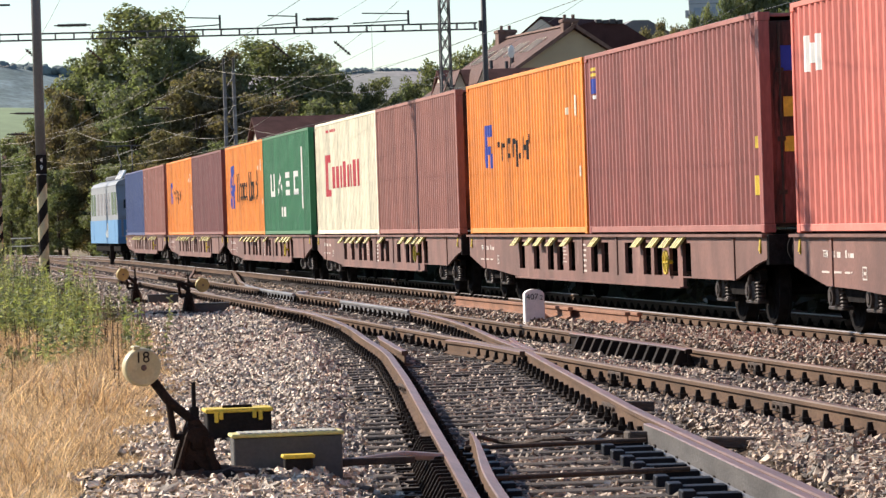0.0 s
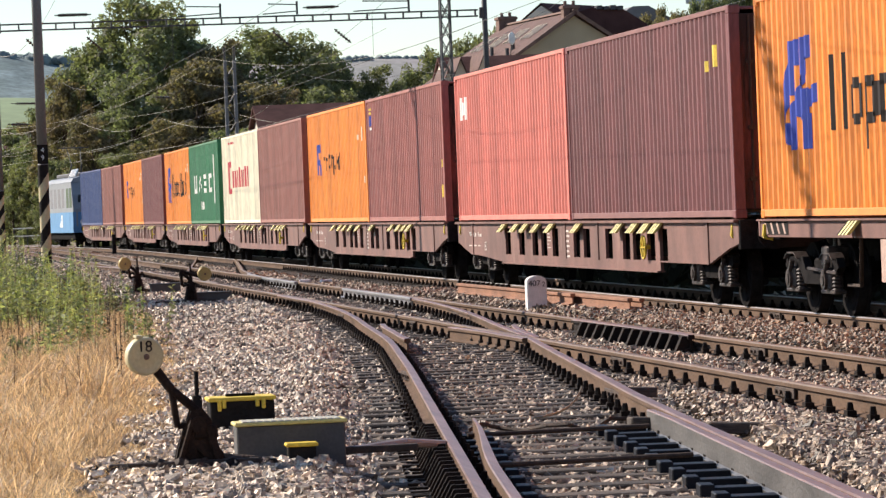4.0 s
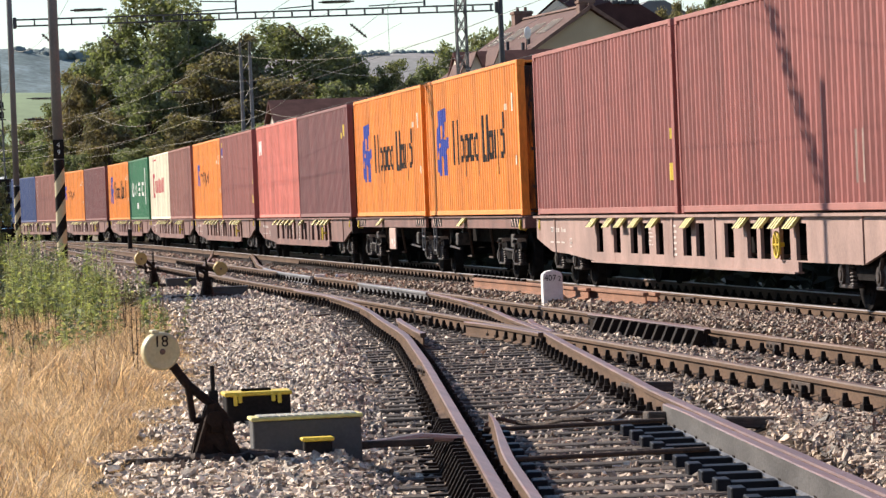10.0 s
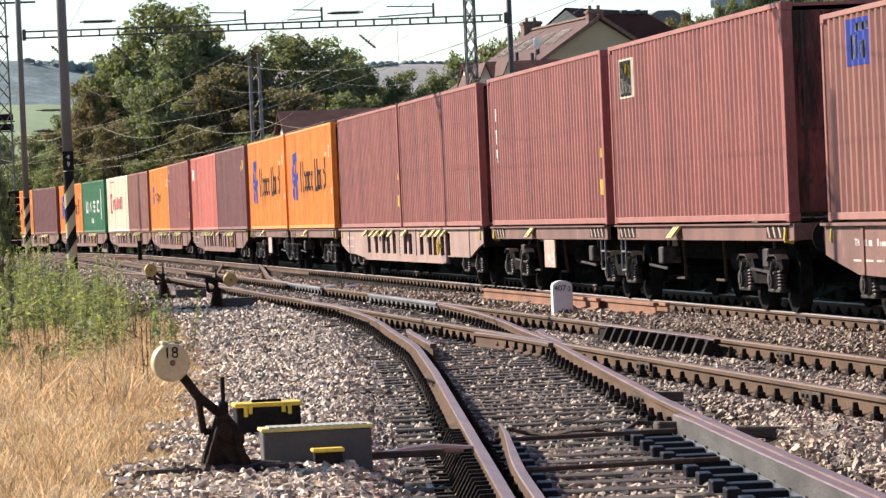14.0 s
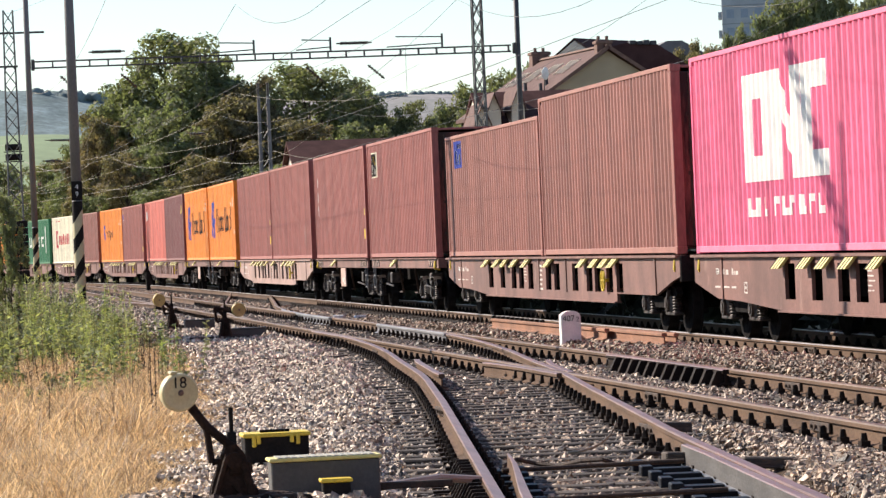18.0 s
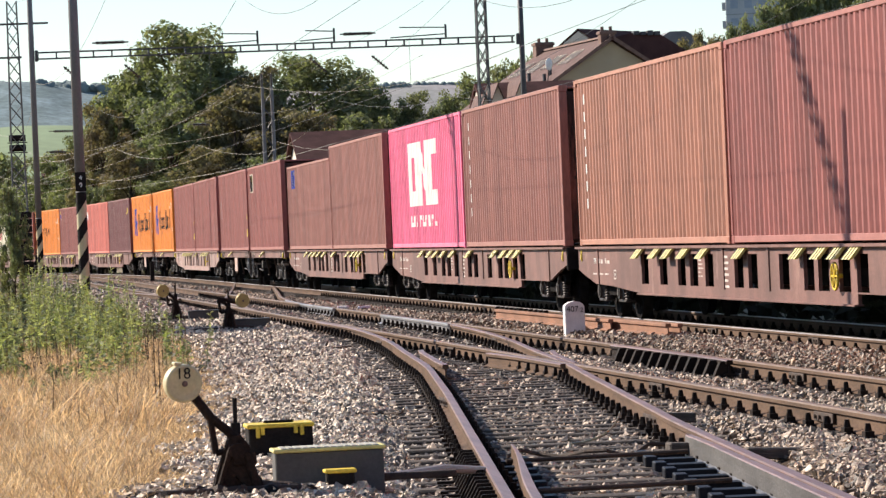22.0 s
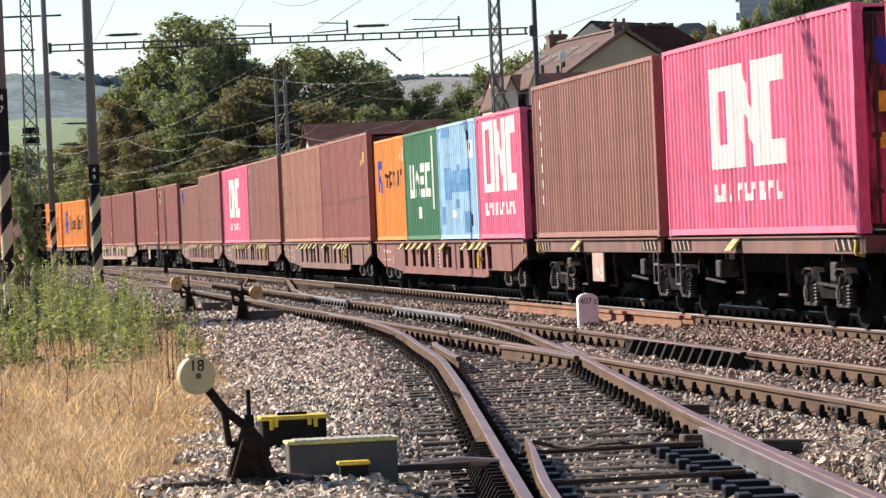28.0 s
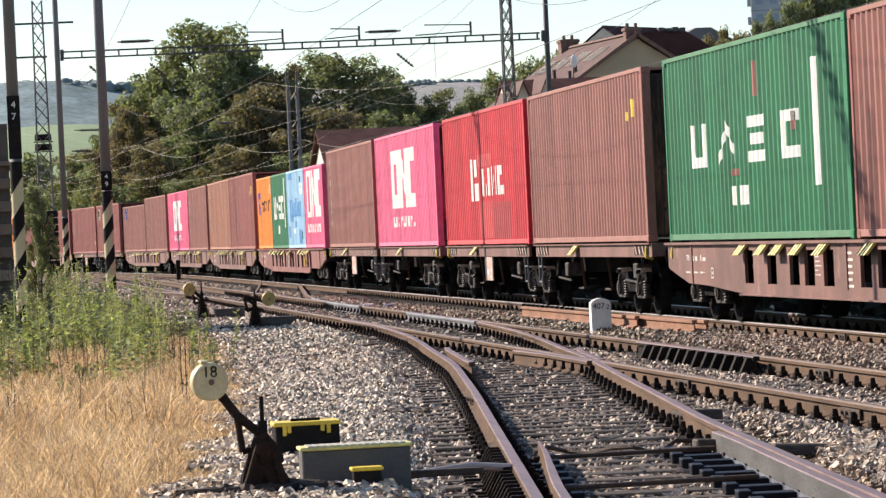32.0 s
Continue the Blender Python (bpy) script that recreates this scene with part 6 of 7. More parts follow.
def tree_meshes(seed, h, spread, leaf, count, material, base=0.12):
    """Trunk and limbs, and a crown of many small sprays in lumps of uneven size along the limbs."""
    rng = random.Random(seed)
    b = bmesh.new()
    lean = rng.uniform(-0.03, 0.03)
    knots = [Vector((lean * h * k, rng.uniform(-.15, .15), h * k)) for k in (0, 0.18, 0.4, 0.62, 0.85)]
    r = h * 0.018
    for i in range(4):
        rod(b, knots[i], knots[i + 1], r * (1 - i * 0.22), 8, r * (1 - (i + 1) * 0.22))
    centres = []
    off = rng.uniform(0, 50)
    for k in range(34):
        t = (k + rng.random()) / 34
        z = h * (base + (0.93 - base) * t)
        a = k * 2.4 + rng.uniform(-0.5, 0.5)
        swell = 1 + 0.30 * noise.noise(Vector((math.cos(a) * 1.3, math.sin(a) * 1.3, t * 3 + off)))
        reach = spread * swell * math.sqrt(max(0.05, 1 - ((t - 0.42) / 0.62) ** 2)) * rng.uniform(0.62, 0.92)
        p0 = Vector((lean * z * 0.8, 0, z * 0.70))
        p1 = Vector((reach * math.cos(a), reach * math.sin(a), z))
        rod(b, p0, p1, r * 0.26, 5, r * 0.06)
        for q in range(6):
            w = spread * rng.uniform(0.10, 0.21)
            f = rng.uniform(0.55, 1.06)
            centres.append((p1.x * f + rng.uniform(-w, w), p1.y * f + rng.uniform(-w, w), p0.z + (p1.z - p0.z) * f + rng.uniform(-w, w) * 0.9, w))
    for k in range(7):
        w = spread * rng.uniform(0.12, 0.22)
        centres.append((rng.uniform(-.3, .3) * spread, rng.uniform(-.3, .3) * spread, h * rng.uniform(0.84, 0.97) - w * 0.4, w))
    trunk = mesh("trunk", b, M["bark"])
    v, f = leaf_cloud(centres, count, leaf, seed)
    crown = bpy.data.meshes.new("crown")
    crown.from_pydata(v, [], f)
    crown.materials.append(M[material])
    return trunk, crown


KINDS = [tree_meshes(11, 15, 4.3, 0.195, 27000, "leaf", 0.20), tree_meshes(23, 15, 4.1, 0.195, 25000, "leaf"), tree_meshes(37, 15, 4.3, 0.21, 25000, "leaf_dull", 0.08),
         tree_meshes(52, 15, 4.2, 0.23, 19000, "leaf", 0.05),
         tree_meshes(61, 15, 4.2, 0.52, 3600, "leaf", 0.06), tree_meshes(74, 15, 4.3, 0.27, 15000, "leaf", 0.10)]


def tree(kind, x, y, h, wide=1.0, turn=0.0, z=-0.5, words="leafy green deciduous tree with an uneven crown"):
    ob = thing("tree", words, "tree", "trees beyond the tracks", pose(x, y, z, 0, 0, turn))
    ob.scale = (wide * h / 15, wide * h / 15, h / 15)
    piece("trunk", KINDS[kind][0], ob)
    piece("crown", KINDS[kind][1], ob)


for kind, x, y, h, wide, turn in (
        (0, 19.5, 273, 18.3, 1.00, 0), (1, 15.6, 276, 15.2, 0.85, 70), (2, 13.0, 270, 12.4, 0.62, 30), (3, 11.4, 274, 8.4, 0.80, 160), (3, 9.6, 282, 5.6, 1.0, 220), (3, 8.2, 300, 4.4, 1.2, 100),
        (2, 24.4, 268, 14.6, 0.75, 190), (1, 22.6, 275, 16.4, 0.7, 20), (3, 10.2, 288, 9.6, 0.9, 33), (1, 11.8, 280, 10.8, 0.7, 66), (3, 8.9, 298, 7.2, 0.9, 99), (0, 29.2, 275, 15.7, 1.12, 40), (1, 32.9, 277, 14.4, 0.80, 300), (3, 36.2, 280, 12.0, 0.75, 10), (1, 25.0, 271, 13.6, 0.95, 250), (3, 38.6, 290, 10.8, 0.8, 200), (1, 36.6, 275, 12.6, 0.75, 50), (3, 39.4, 283, 11.0, 0.75, 280),
        (2, 22.4, 264, 13.0, 1.0, 140), (3, 17.6, 262, 12.2, 0.95, 75), (2, 14.4, 260, 9.2, 0.9, 310), (2, 26.8, 261, 11.2, 1.0, 15), (3, 30.4, 263, 11.0, 1.0, 200), (1, 34.2, 266, 9.6, 0.9, 20),
        (2, 19.6, 254, 8.6, 1.1, 90), (3, 23.6, 253, 8.0, 1.1, 120), (3, 16.0, 252, 6.6, 1.2, 60), (3, 37.4, 268, 8.8, 0.9, 130), (2, 28.6, 254, 7.6, 1.1, 10), (3, 12.0, 258, 6.4, 1.0, 95)):
    tree(kind, x, y, h * 1.02, wide * 1.2, turn)
for x, y, h, wide in ((71.0, 336, 18.2, 0.6), (72.6, 338, 19.0, 0.55), (74.6, 341, 18.4, 0.6)):
    tree(2, x, y, h, wide, x * 31, 0.5, "bushy tree between the houses")
for kind, x, y, h, wide in ((5, 41.0, 300, 12.2, 0.75), (5, 43.2, 302, 13.8, 0.75), (5, 45.6, 303, 15.2, 0.70), (5, 47.6, 300, 16.0, 0.65), (5, 49.4, 301, 16.6, 0.60), (5, 44.4, 296, 12.6, 0.8)):
    tree(kind, x, y, h, wide, x * 37, -0.5, "bushy green tree behind the red-roofed house")
for kind, x, y, h, wide in ((3, 74.2, 330, 18.6, 0.26), (5, 75.9, 333, 21.0, 0.34), (3, 78.2, 334, 22.9, 0.46), (5, 81.2, 336, 24.2, 0.52), (5, 84.6, 338, 25.6, 0.55), (3, 88.4, 340, 26.2, 0.55), (5, 92.4, 342, 26.0, 0.55),
                            (5, 75.2, 324, 15.6, 0.42), (3, 77.6, 325, 18.6, 0.45), (5, 80.2, 326, 19.8, 0.50), (3, 83.4, 328, 21.0, 0.50), (5, 86.8, 329, 22.0, 0.50), (3, 90.6, 330, 22.0, 0.50), (5, 71.6, 322, 15.2, 0.40)):
    tree(kind, x - 1.2, y, h, wide, x * 53, -0.5, "tall leafy tree on the slope below the tower")
for i in range(10):
    y = random.uniform(420, 560)
    x = y * random.uniform(0.218, 0.30)
    tree(4, x, y, random.uniform(11, 14), 1.1, random.uniform(0, 360), 9 + 4 * random.random(), "leafy tree on the wooded slope")
for i in range(7):
    y = random.uniform(330, 380)
    tree(4, y * random.uniform(0.13, 0.215), y, random.uniform(9, 13), 1.2, random.uniform(0, 360), 1.0, "bushy tree among the houses")
for i in range(11):
    y = random.uniform(600, 760)
    tree(4, y * (0.012 + 0.0028 * i), y, random.uniform(12, 19), 0.9, i * 47.0, -0.8, "far tree among the houses of the town")
# dark shrub beside the hut
shrub = thing("shrub", "dark green shrub beside the stone hut", "shrub", m=pose(1.75, 74.0, -0.4))
shrub.scale = (0.09, 0.09, 0.22)
piece("trunk", KINDS[3][0], shrub)
piece("crown", KINDS[3][1], shrub)
shrub = thing("shrub", "green bush behind the stone hut", "shrub", m=pose(-0.6, 72.0, -0.4))
shrub.scale = (0.25, 0.2, 0.28)
piece("trunk", KINDS[1][0], shrub)
piece("crown", KINDS[1][1], shrub)
# far woods on the hills: rounded crowns too far off to tell leaves apart
def far_woods(name, words, x, y, z, r, seed):
    rng = np.random.default_rng(seed)
    b = bmesh.new()
    bmesh.ops.create_icosphere(b, subdivisions=2, radius=1.0)
    ball = np.array([v.co[:] for v in b.verts])
    tris = np.array([[v.index for v in f.verts] for f in b.faces])
    b.free()
    n = len(x)
    lump = 1 + 0.22 * rng.normal(size=(n, len(ball), 1))
    v = ball[None] * lump * np.asarray(r)[:, None, None] * np.array([1.0, 1.0, 0.85]) + np.stack([x, y, z], 1)[:, None]
    f = tris[None] + len(ball) * np.arange(n)[:, None, None]
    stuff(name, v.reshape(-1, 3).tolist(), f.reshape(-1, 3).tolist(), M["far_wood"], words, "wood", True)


wr = np.random.default_rng(3)
n = 90
wx, wk = wr.uniform(-10, 100, n), 0.79 + 0.05 * wr.random(n)
wz = np.array([west_top(x) for x in wx]) * np.minimum(1, wk * 1.25) ** 0.8 - 4.0
far_woods("far_wood", "wood along the distant hill's crest, coloured as through haze", wx, 1350 + 350 * wk, wz, wr.uniform(1.5, 4.2, n), 31)
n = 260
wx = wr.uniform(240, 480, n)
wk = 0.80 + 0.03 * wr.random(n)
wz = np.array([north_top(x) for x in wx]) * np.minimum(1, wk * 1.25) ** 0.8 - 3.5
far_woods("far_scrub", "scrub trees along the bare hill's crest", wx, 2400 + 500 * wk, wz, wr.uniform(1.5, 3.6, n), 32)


# ---- point levers, boxes and small things beside the near track ----
def point_lever(x, y, disc, r, words, digits=None, scale=1.0):
    """A cast-iron hand lever with a round weight; disc is the weight's centre, in metres from the foot."""
    ob = thing("point_lever", words, "point lever", "hand levers of the points", pose(x, y, -0.06))
    k = scale
    dx, dz = disc
    b = bmesh.new()
    for s in (-1, 1):
        prism(b, [(-0.15 * k, 0), (-0.03 * k, 0), (-0.01 * k, 0.16 * k), (0.04 * k, 0.10 * k), (0.05 * k, 0), (0.17 * k, 0), (0.13 * k, 0.13 * k), (0.085 * k, 0.20 * k), (0.07 * k, 0.33 * k), (0.02 * k, 0.40 * k), (-0.04 * k, 0.38 * k), (-0.075 * k, 0.27 * k), (-0.12 * k, 0.16 * k)], "y", s * 0.055 * k - 0.015, s * 0.055 * k + 0.015)
    box(b, -0.06 * k, 0.07 * k, -0.05 * k, 0.05 * k, 0.04 * k, 0.24 * k, 0.02 * k)
    box(b, -0.03 * k, 0.10 * k, -0.085 * k, -0.05 * k, 0.22 * k, 0.30 * k, 0.012 * k)
    rod(b, (-0.12 * k, -0.08 * k, 0.05 * k), (-0.03 * k, -0.08 * k, 0.33 * k), 0.016 * k, 6)
    rod(b, (0.12 * k, -0.08 * k, 0.04 * k), (0.05 * k, -0.08 * k, 0.30 * k), 0.020 * k, 6)
    rod(b, (0, -0.10 * k, 0.30 * k), (0, 0.10 * k, 0.30 * k), 0.045 * k, 12)
    for v in b.verts:
        v.co.x *= 1.05 if digits else 0.55
        v.co += Vector((noise.noise(v.co * 21 + Vector((3, 0, 0))), 0, noise.noise(v.co * 19))) * 0.012 * k
    part("pedestal", b, M["lever_iron"], ob, "black rusty cast pedestal")
    b = bmesh.new()
    box(b, -0.52 * k, 0.34 * k, -0.13 * k, -0.07 * k, 0.055, 0.10, 0.008)
    box(b, -0.30 * k, 0.34 * k, 0.05 * k, 0.13 * k, 0.03, 0.075, 0.008)
    box(b, -0.16 * k, 0.18 * k, -0.14 * k, 0.14 * k, 0.0, 0.05, 0.008)
    part("base_plate", b, M["rust_iron"], ob)
    b = bmesh.new()
    e1, e2, e3 = Vector((dx + 0.05 * k, 0, dz - 0.06 * k)), Vector((-0.14 * k, 0, 0.50 * k)), Vector((-0.115 * k, 0, 0.29 * k))
    rod(b, e1, e2, 0.027 * k, 8)
    rod(b, e3, (-0.02 * k, 0, 0.31 * k), 0.018 * k, 8)
    rod(b, e2, e3, 0.020 * k, 8)
    rod(b, e2, (0.02 * k, 0, 0.36 * k), 0.026 * k, 8)
    part("lever_arm", b, M["lever_iron"], ob, "bent black lever arm")
    b = bmesh.new()
    rod(b, (0.005, 0.02, 0.28 * k), (0.005, 0.02, 0.60 * k), 0.013 * k, 8)
    box(b, -0.022 * k, 0.032 * k, 0.0, 0.04, 0.38 * k, 0.46 * k, 0.006)
    part("handle", b, M["black"], ob)
    b = bmesh.new()
    for s in (-1, 1):
        rod(b, (s * 0.10 * k, -0.04 * k, 0.03), (s * 0.045 * k, -0.04 * k, 0.27 * k), 0.018 * k, 6)
    rod(b, (0.10 * k, 0, 0.10), (0.30 * k, 0, 0.08), 0.03 * k, 8)
    part("linkage", b, M["rust_iron"], ob)
    b = bmesh.new()
    n, turns = 40, []
    for q, y in ((0.045, -0.042), (r - 0.022, -0.034), (r - 0.014, -0.040), (r - 0.003, -0.034), (r, -0.026), (r, 0.026), (r - 0.008, 0.036), (0.02, 0.036)):
        turns.append([b.verts.new((q * math.cos(2 * math.pi * i / n), y, q * math.sin(2 * math.pi * i / n))) for i in range(n)])
    for p, q in zip(turns, turns[1:]):
        for i in range(n):
            b.faces.new((p[i], p[(i + 1) % n], q[(i + 1) % n], q[i])).smooth = True
    b.faces.new(turns[0][::-1]), b.faces.new(turns[-1])
    bmesh.ops.recalc_face_normals(b, faces=b.faces[:])
    w = part("weight", b, M["disc" if digits else "ochre_disc"], ob, "round cream-painted weight" if digits else "round ochre-painted weight")
    w.matrix_basis = pose(dx, -0.02, dz, 4, 0, 14)
    b = bmesh.new()
    rod(b, (0, -0.036, 0), (0, -0.056, 0), 0.020, 12, 0.012)
    part("boss", b, M["chimney"], w)
    b = box(bmesh.new(), -0.055, -0.015, -0.03, 0.03, r - 0.004, r + 0.012, 0.003)
    part("lug", b, M["disc"], w)
    if digits:
        lettering(digits, 0.090, M["ink"], w, pose(-0.008, -0.0405, 0.056, 90, 0, 0), 0.003, "digits")
    return ob


point_lever(1.71, 21.13, (-0.288, 0.70), 0.109, "black hand point lever with round cream weight", "18")
point_lever(4.90, 60.8, (0.23, 0.52), 0.114, "black hand point lever with plain ochre weight", None, 1.15)
point_lever(4.66, 70.2, (-0.23, 0.62), 0.120, "rusty black hand point lever, ochre weight raised", None, 1.2)


# greasy dark clods heaped round the foot of the near lever
spoil = thing("spoil_heap", "oily black clods and scraps round the lever's foot", "debris", m=pose(1.71, 21.1, -0.05))
for i in range(64):
    b = bmesh.new()
    bmesh.ops.create_icosphere(b, subdivisions=2, radius=1.0)
    q = Vector((random.uniform(0, 9), i * 3.1, 0))
    for v in b.verts:
        v.co *= 1 + 0.55 * noise.noise(v.co * 1.6 + q)
    a, r, sz = random.uniform(0, 6.28), random.uniform(0.05, 0.50), random.uniform(0.022, 0.052)
    bmesh.ops.transform(b, matrix=pose(r * math.cos(a) * 1.3, r * math.sin(a) * 0.5, 0.025 + 0.05 * (1 - r / 0.50), random.uniform(0, 90), 0, random.uniform(0, 360)) @ Matrix.Diagonal((sz * 1.5, sz, sz * 0.8, 1)), verts=b.verts[:])
    part("clod", b, M["rust_iron"] if i % 3 else M["black"], spoil)


def drive_box(name, words, x0, x1, y0, y1, z1, body, lid, lid_label, clasps=False):
    ob = thing(name, words, "box", "boxes beside the points", pose((x0 + x1) / 2, (y0 + y1) / 2, -0.08))
    w, d, h = x1 - x0, y1 - y0, z1 + 0.08
    part("body", box(bmesh.new(), -w / 2 + 0.012, w / 2 - 0.012, -d / 2, d / 2, 0, h - 0.02, 0.008), M[body], ob)
    top = part("lid", box(bmesh.new(), -w / 2, w / 2, -d / 2 - 0.015, d / 2 + 0.015, h - (0.026 if clasps else 0.022), h, 0.006), M[lid], ob, lid_label)
    if clasps:
        for k, low in ((-0.34, 0.088), (-0.27, 0.070), (0.22, 0.066), (0.31, 0.080)):
            part("clasp", box(bmesh.new(), k * w - 0.013, k * w + 0.013, -d / 2 - 0.026, -d / 2 + 0.004, h - low, h - 0.012, 0.004), M["yellow"], top)
        part("lid_handle", box(bmesh.new(), -0.10, 0.10, -0.015, 0.015, h, h + 0.018, 0.005), M["black"], top)
    return ob, w, d, h


ob, w, d, h = drive_box("point_machine_box", "grey steel box with a pale yellow lid in the ballast", 1.945, 2.60, 21.40, 21.62, 0.218, "grey_box", "lemon", "pale yellow studded lid")
for i in range(14):
    b = box(bmesh.new(), -w / 2 + 0.048 + i * 0.041, -w / 2 + 0.083 + i * 0.041, -d / 2 - 0.008, d / 2, h - 0.002, h + 0.006, 0.001)
    part("tread_bar", b, M["tread"], ob)
drive_box("tool_box", "black plastic box with a yellow lid on the ballast", 2.06, 2.51, 24.50, 24.78, 0.215, "black", "yellow", "yellow clip-on lid", True)
drive_box("small_yellow_box", "small black box with a yellow cap", 2.21, 2.395, 21.12, 21.22, 0.105, "black", "yellow", "yellow cap")
drive_box("point_machine_box", "plain grey steel point box by a lever", 4.93, 5.60, 61.0, 61.3, 0.155, "grey_box", "grey_box", "grey lid")
drive_box("point_machine_box", "grey steel point box by a rusty lever", 4.86, 5.44, 69.7, 70.0, 0.17, "grey_box", "grey_box", "grey lid")

# rods from the boxes to the blades
drive = thing("point_rod", "dark flat rods that drive the points", "rod", m=pose(0, 0, 0))
b = bmesh.new()
box(b, 2.58, 3.02, 21.46, 21.52, 0.005, 0.045, 0.006)
part("flat_bar", b, M["rust_iron"], drive)
b = bmesh.new()
rod(b, (2.60, 21.50, 0.02), (3.00, 21.9, 0.03), 0.025, 8)
rod(b, (3.00, 21.9, 0.03), (3.30, 22.3, -0.02), 0.025, 8)
part("round_bar", b, M["steel"], drive)
stretch = thing("stretcher_bar", "dark stretcher bars between the point blades", "rod", "stretcher bars", pose(0, 0, 0))
for y, z in ((24.3, -0.10), (21.4, -0.10)):
    x0, x1 = turnout(y) + 0.17, near_right(y) - 0.10
    b = bmesh.new()
    rod(b, (x0, y, z), (x1, y + 0.08, z), 0.016, 8)
    part("bar", b, M["rust_iron"], stretch)
def tube(b, pts, r):
    """One bent bar along the points, mostly across the tracks."""
    rings = []
    for x, y, z in pts:
        rings.append([b.verts.new((x, y + r * math.cos(a), z + r * math.sin(a))) for a in [i * math.pi / 3 for i in range(6)]])
    for p, q in zip(rings, rings[1:]):
        for i in range(6):
            b.faces.new((p[i], p[(i + 1) % 6], q[(i + 1) % 6], q[i]))
    b.faces.new(rings[0][::-1]), b.faces.new(rings[-1])
    bmesh.ops.recalc_face_normals(b, faces=b.faces[:])


cable = thing("loose_cable", "dark bent cable lying over the sleepers", "cable")
b = bmesh.new()
pts = [(turnout(25) + 0.25 + k * 0.13, 25.3 + 0.25 * math.sin(k * 0.9), -0.13 + 0.03 * math.sin(k * 1.7)) for k in range(10)]
tube(b, pts, 0.017)
part("strand", b, M["rust_iron"], cable)
wire_end = thing("loose_wire", "pale curled wire against the rail", "wire")
b = bmesh.new()
pts = [(near_right(26) - 0.75 + k * 0.075, 26.3 + 0.02 * k * k, -0.12 + 0.0022 * k * k) for k in range(9)]
tube(b, pts, 0.010)
part("strand", b, M["wire"], wire_end)
for x, y, s in ((5.42, 23.6, 0.40), (5.05, 24.6, 0.30), (5.75, 28.6, 0.35)):
    t = thing("timber_offcut", "dark old timber lying in the ballast", "timber", "loose timbers", pose(x, y, -0.07, 0, 3, random.uniform(-8, 8)))
    part("plank", box(bmesh.new(), -s / 2, s / 2, -0.07, 0.07, -0.06, 0.015, 0.010), M["sleeper"], t)

# old signal cables on the ballast shoulder
for x0, y0, x1, y1 in ((4.24, 48.1, 5.42, 47.7), (3.36, 29.5, 3.72, 29.3), (4.05, 44.6, 4.9, 44.9)):
    t = thing("signal_cable", "thin dark cable lying across the ballast", "cable", "cables on the ballast")
    b = bmesh.new()
    tube(b, [(x0 + (x1 - x0) * k / 12, y0 + (y1 - y0) * k / 12 + 0.06 * math.sin(k * 1.1), 0.012 + 0.008 * math.sin(k * 2.3)) for k in range(13)], 0.009)
    part("strand", b, M["rust_iron"], t)
for x, y in ((9.17, 82.2), (9.50, 81.0)):
    t = thing("white_stone", "small white painted stone beside the track", "stone", "white stones", pose(x, y, -0.19, 0, 0, random.uniform(-20, 20)))
    part("block", box(bmesh.new(), -0.13, 0.13, -0.09, 0.09, 0, 0.09, 0.02), M["km_stone"], t)

# kilometre stone
stone = thing("kilometre_stone", "white rounded kilometre stone with black numerals", "marker stone", m=pose(9.02, 51.6, -0.10))
b = bmesh.new()
arc = [(-0.14, 0), (0.14, 0), (0.14, 0.40)] + [(0.14 * math.cos(a), 0.40 + 0.085 * math.sin(a)) for a in [math.pi * k / 12 for k in range(1, 12)]] + [(-0.14, 0.40)]
prism(b, arc, "y", -0.10, 0.10)
bmesh.ops.bevel(b, geom=[e for e in b.edges if abs(e.verts[0].co.y - e.verts[1].co.y) < 1e-5], offset=0.012, segments=2, affect="EDGES")
part("block", b, M["km_stone"], stone)
lettering("407", 0.115, M["ink"], stone, pose(-0.035, -0.104, 0.375, 90, 0, 0), 0.002, "numeral")
lettering("2", 0.095, M["ink"], stone, pose(0.095, -0.104, 0.36, 90, 0, 0), 0.002, "numeral")

# spare rails lying beside the train's track
for x0, x1, y0, y1, z in ((9.36, 9.30, 50.6, 60.6, 0.135), (9.52, 9.46, 47.4, 52.2, 0.125), (9.72, 9.64, 47.6, 53.0, 0.11)):
    t = thing("spare_rail", "rust-orange spare rail lying in the ballast", "rail", "spare rails")
    b = bmesh.new()
    sweep(b, RAIL, [(x0, y0, z), ((x0 + x1) / 2, (y0 + y1) / 2, z), (x1, y1, z)])
    part("bar", b, M["fresh_rust"], t)
white = thing("white_pebble", "small white painted pebble on the ballast", "stone", m=pose(10.1, 51.0, -0.05))
b = bmesh.new()
bmesh.ops.create_icosphere(b, subdivisions=2, radius=0.05)
part("pebble", b, M["white"], white)

# struts of the check rails
def strut_mesh():
    b = bmesh.new()
    prism(b, [(-0.14, -0.17), (0.02, -0.17), (0.02, 0.0), (-0.06, 0.0)], "y", -0.05, 0.05)
    box(b, -0.24, 0.04, -0.075, 0.075, -0.185, -0.165)
    return mesh("check_rail_strut", b, M["chair"])


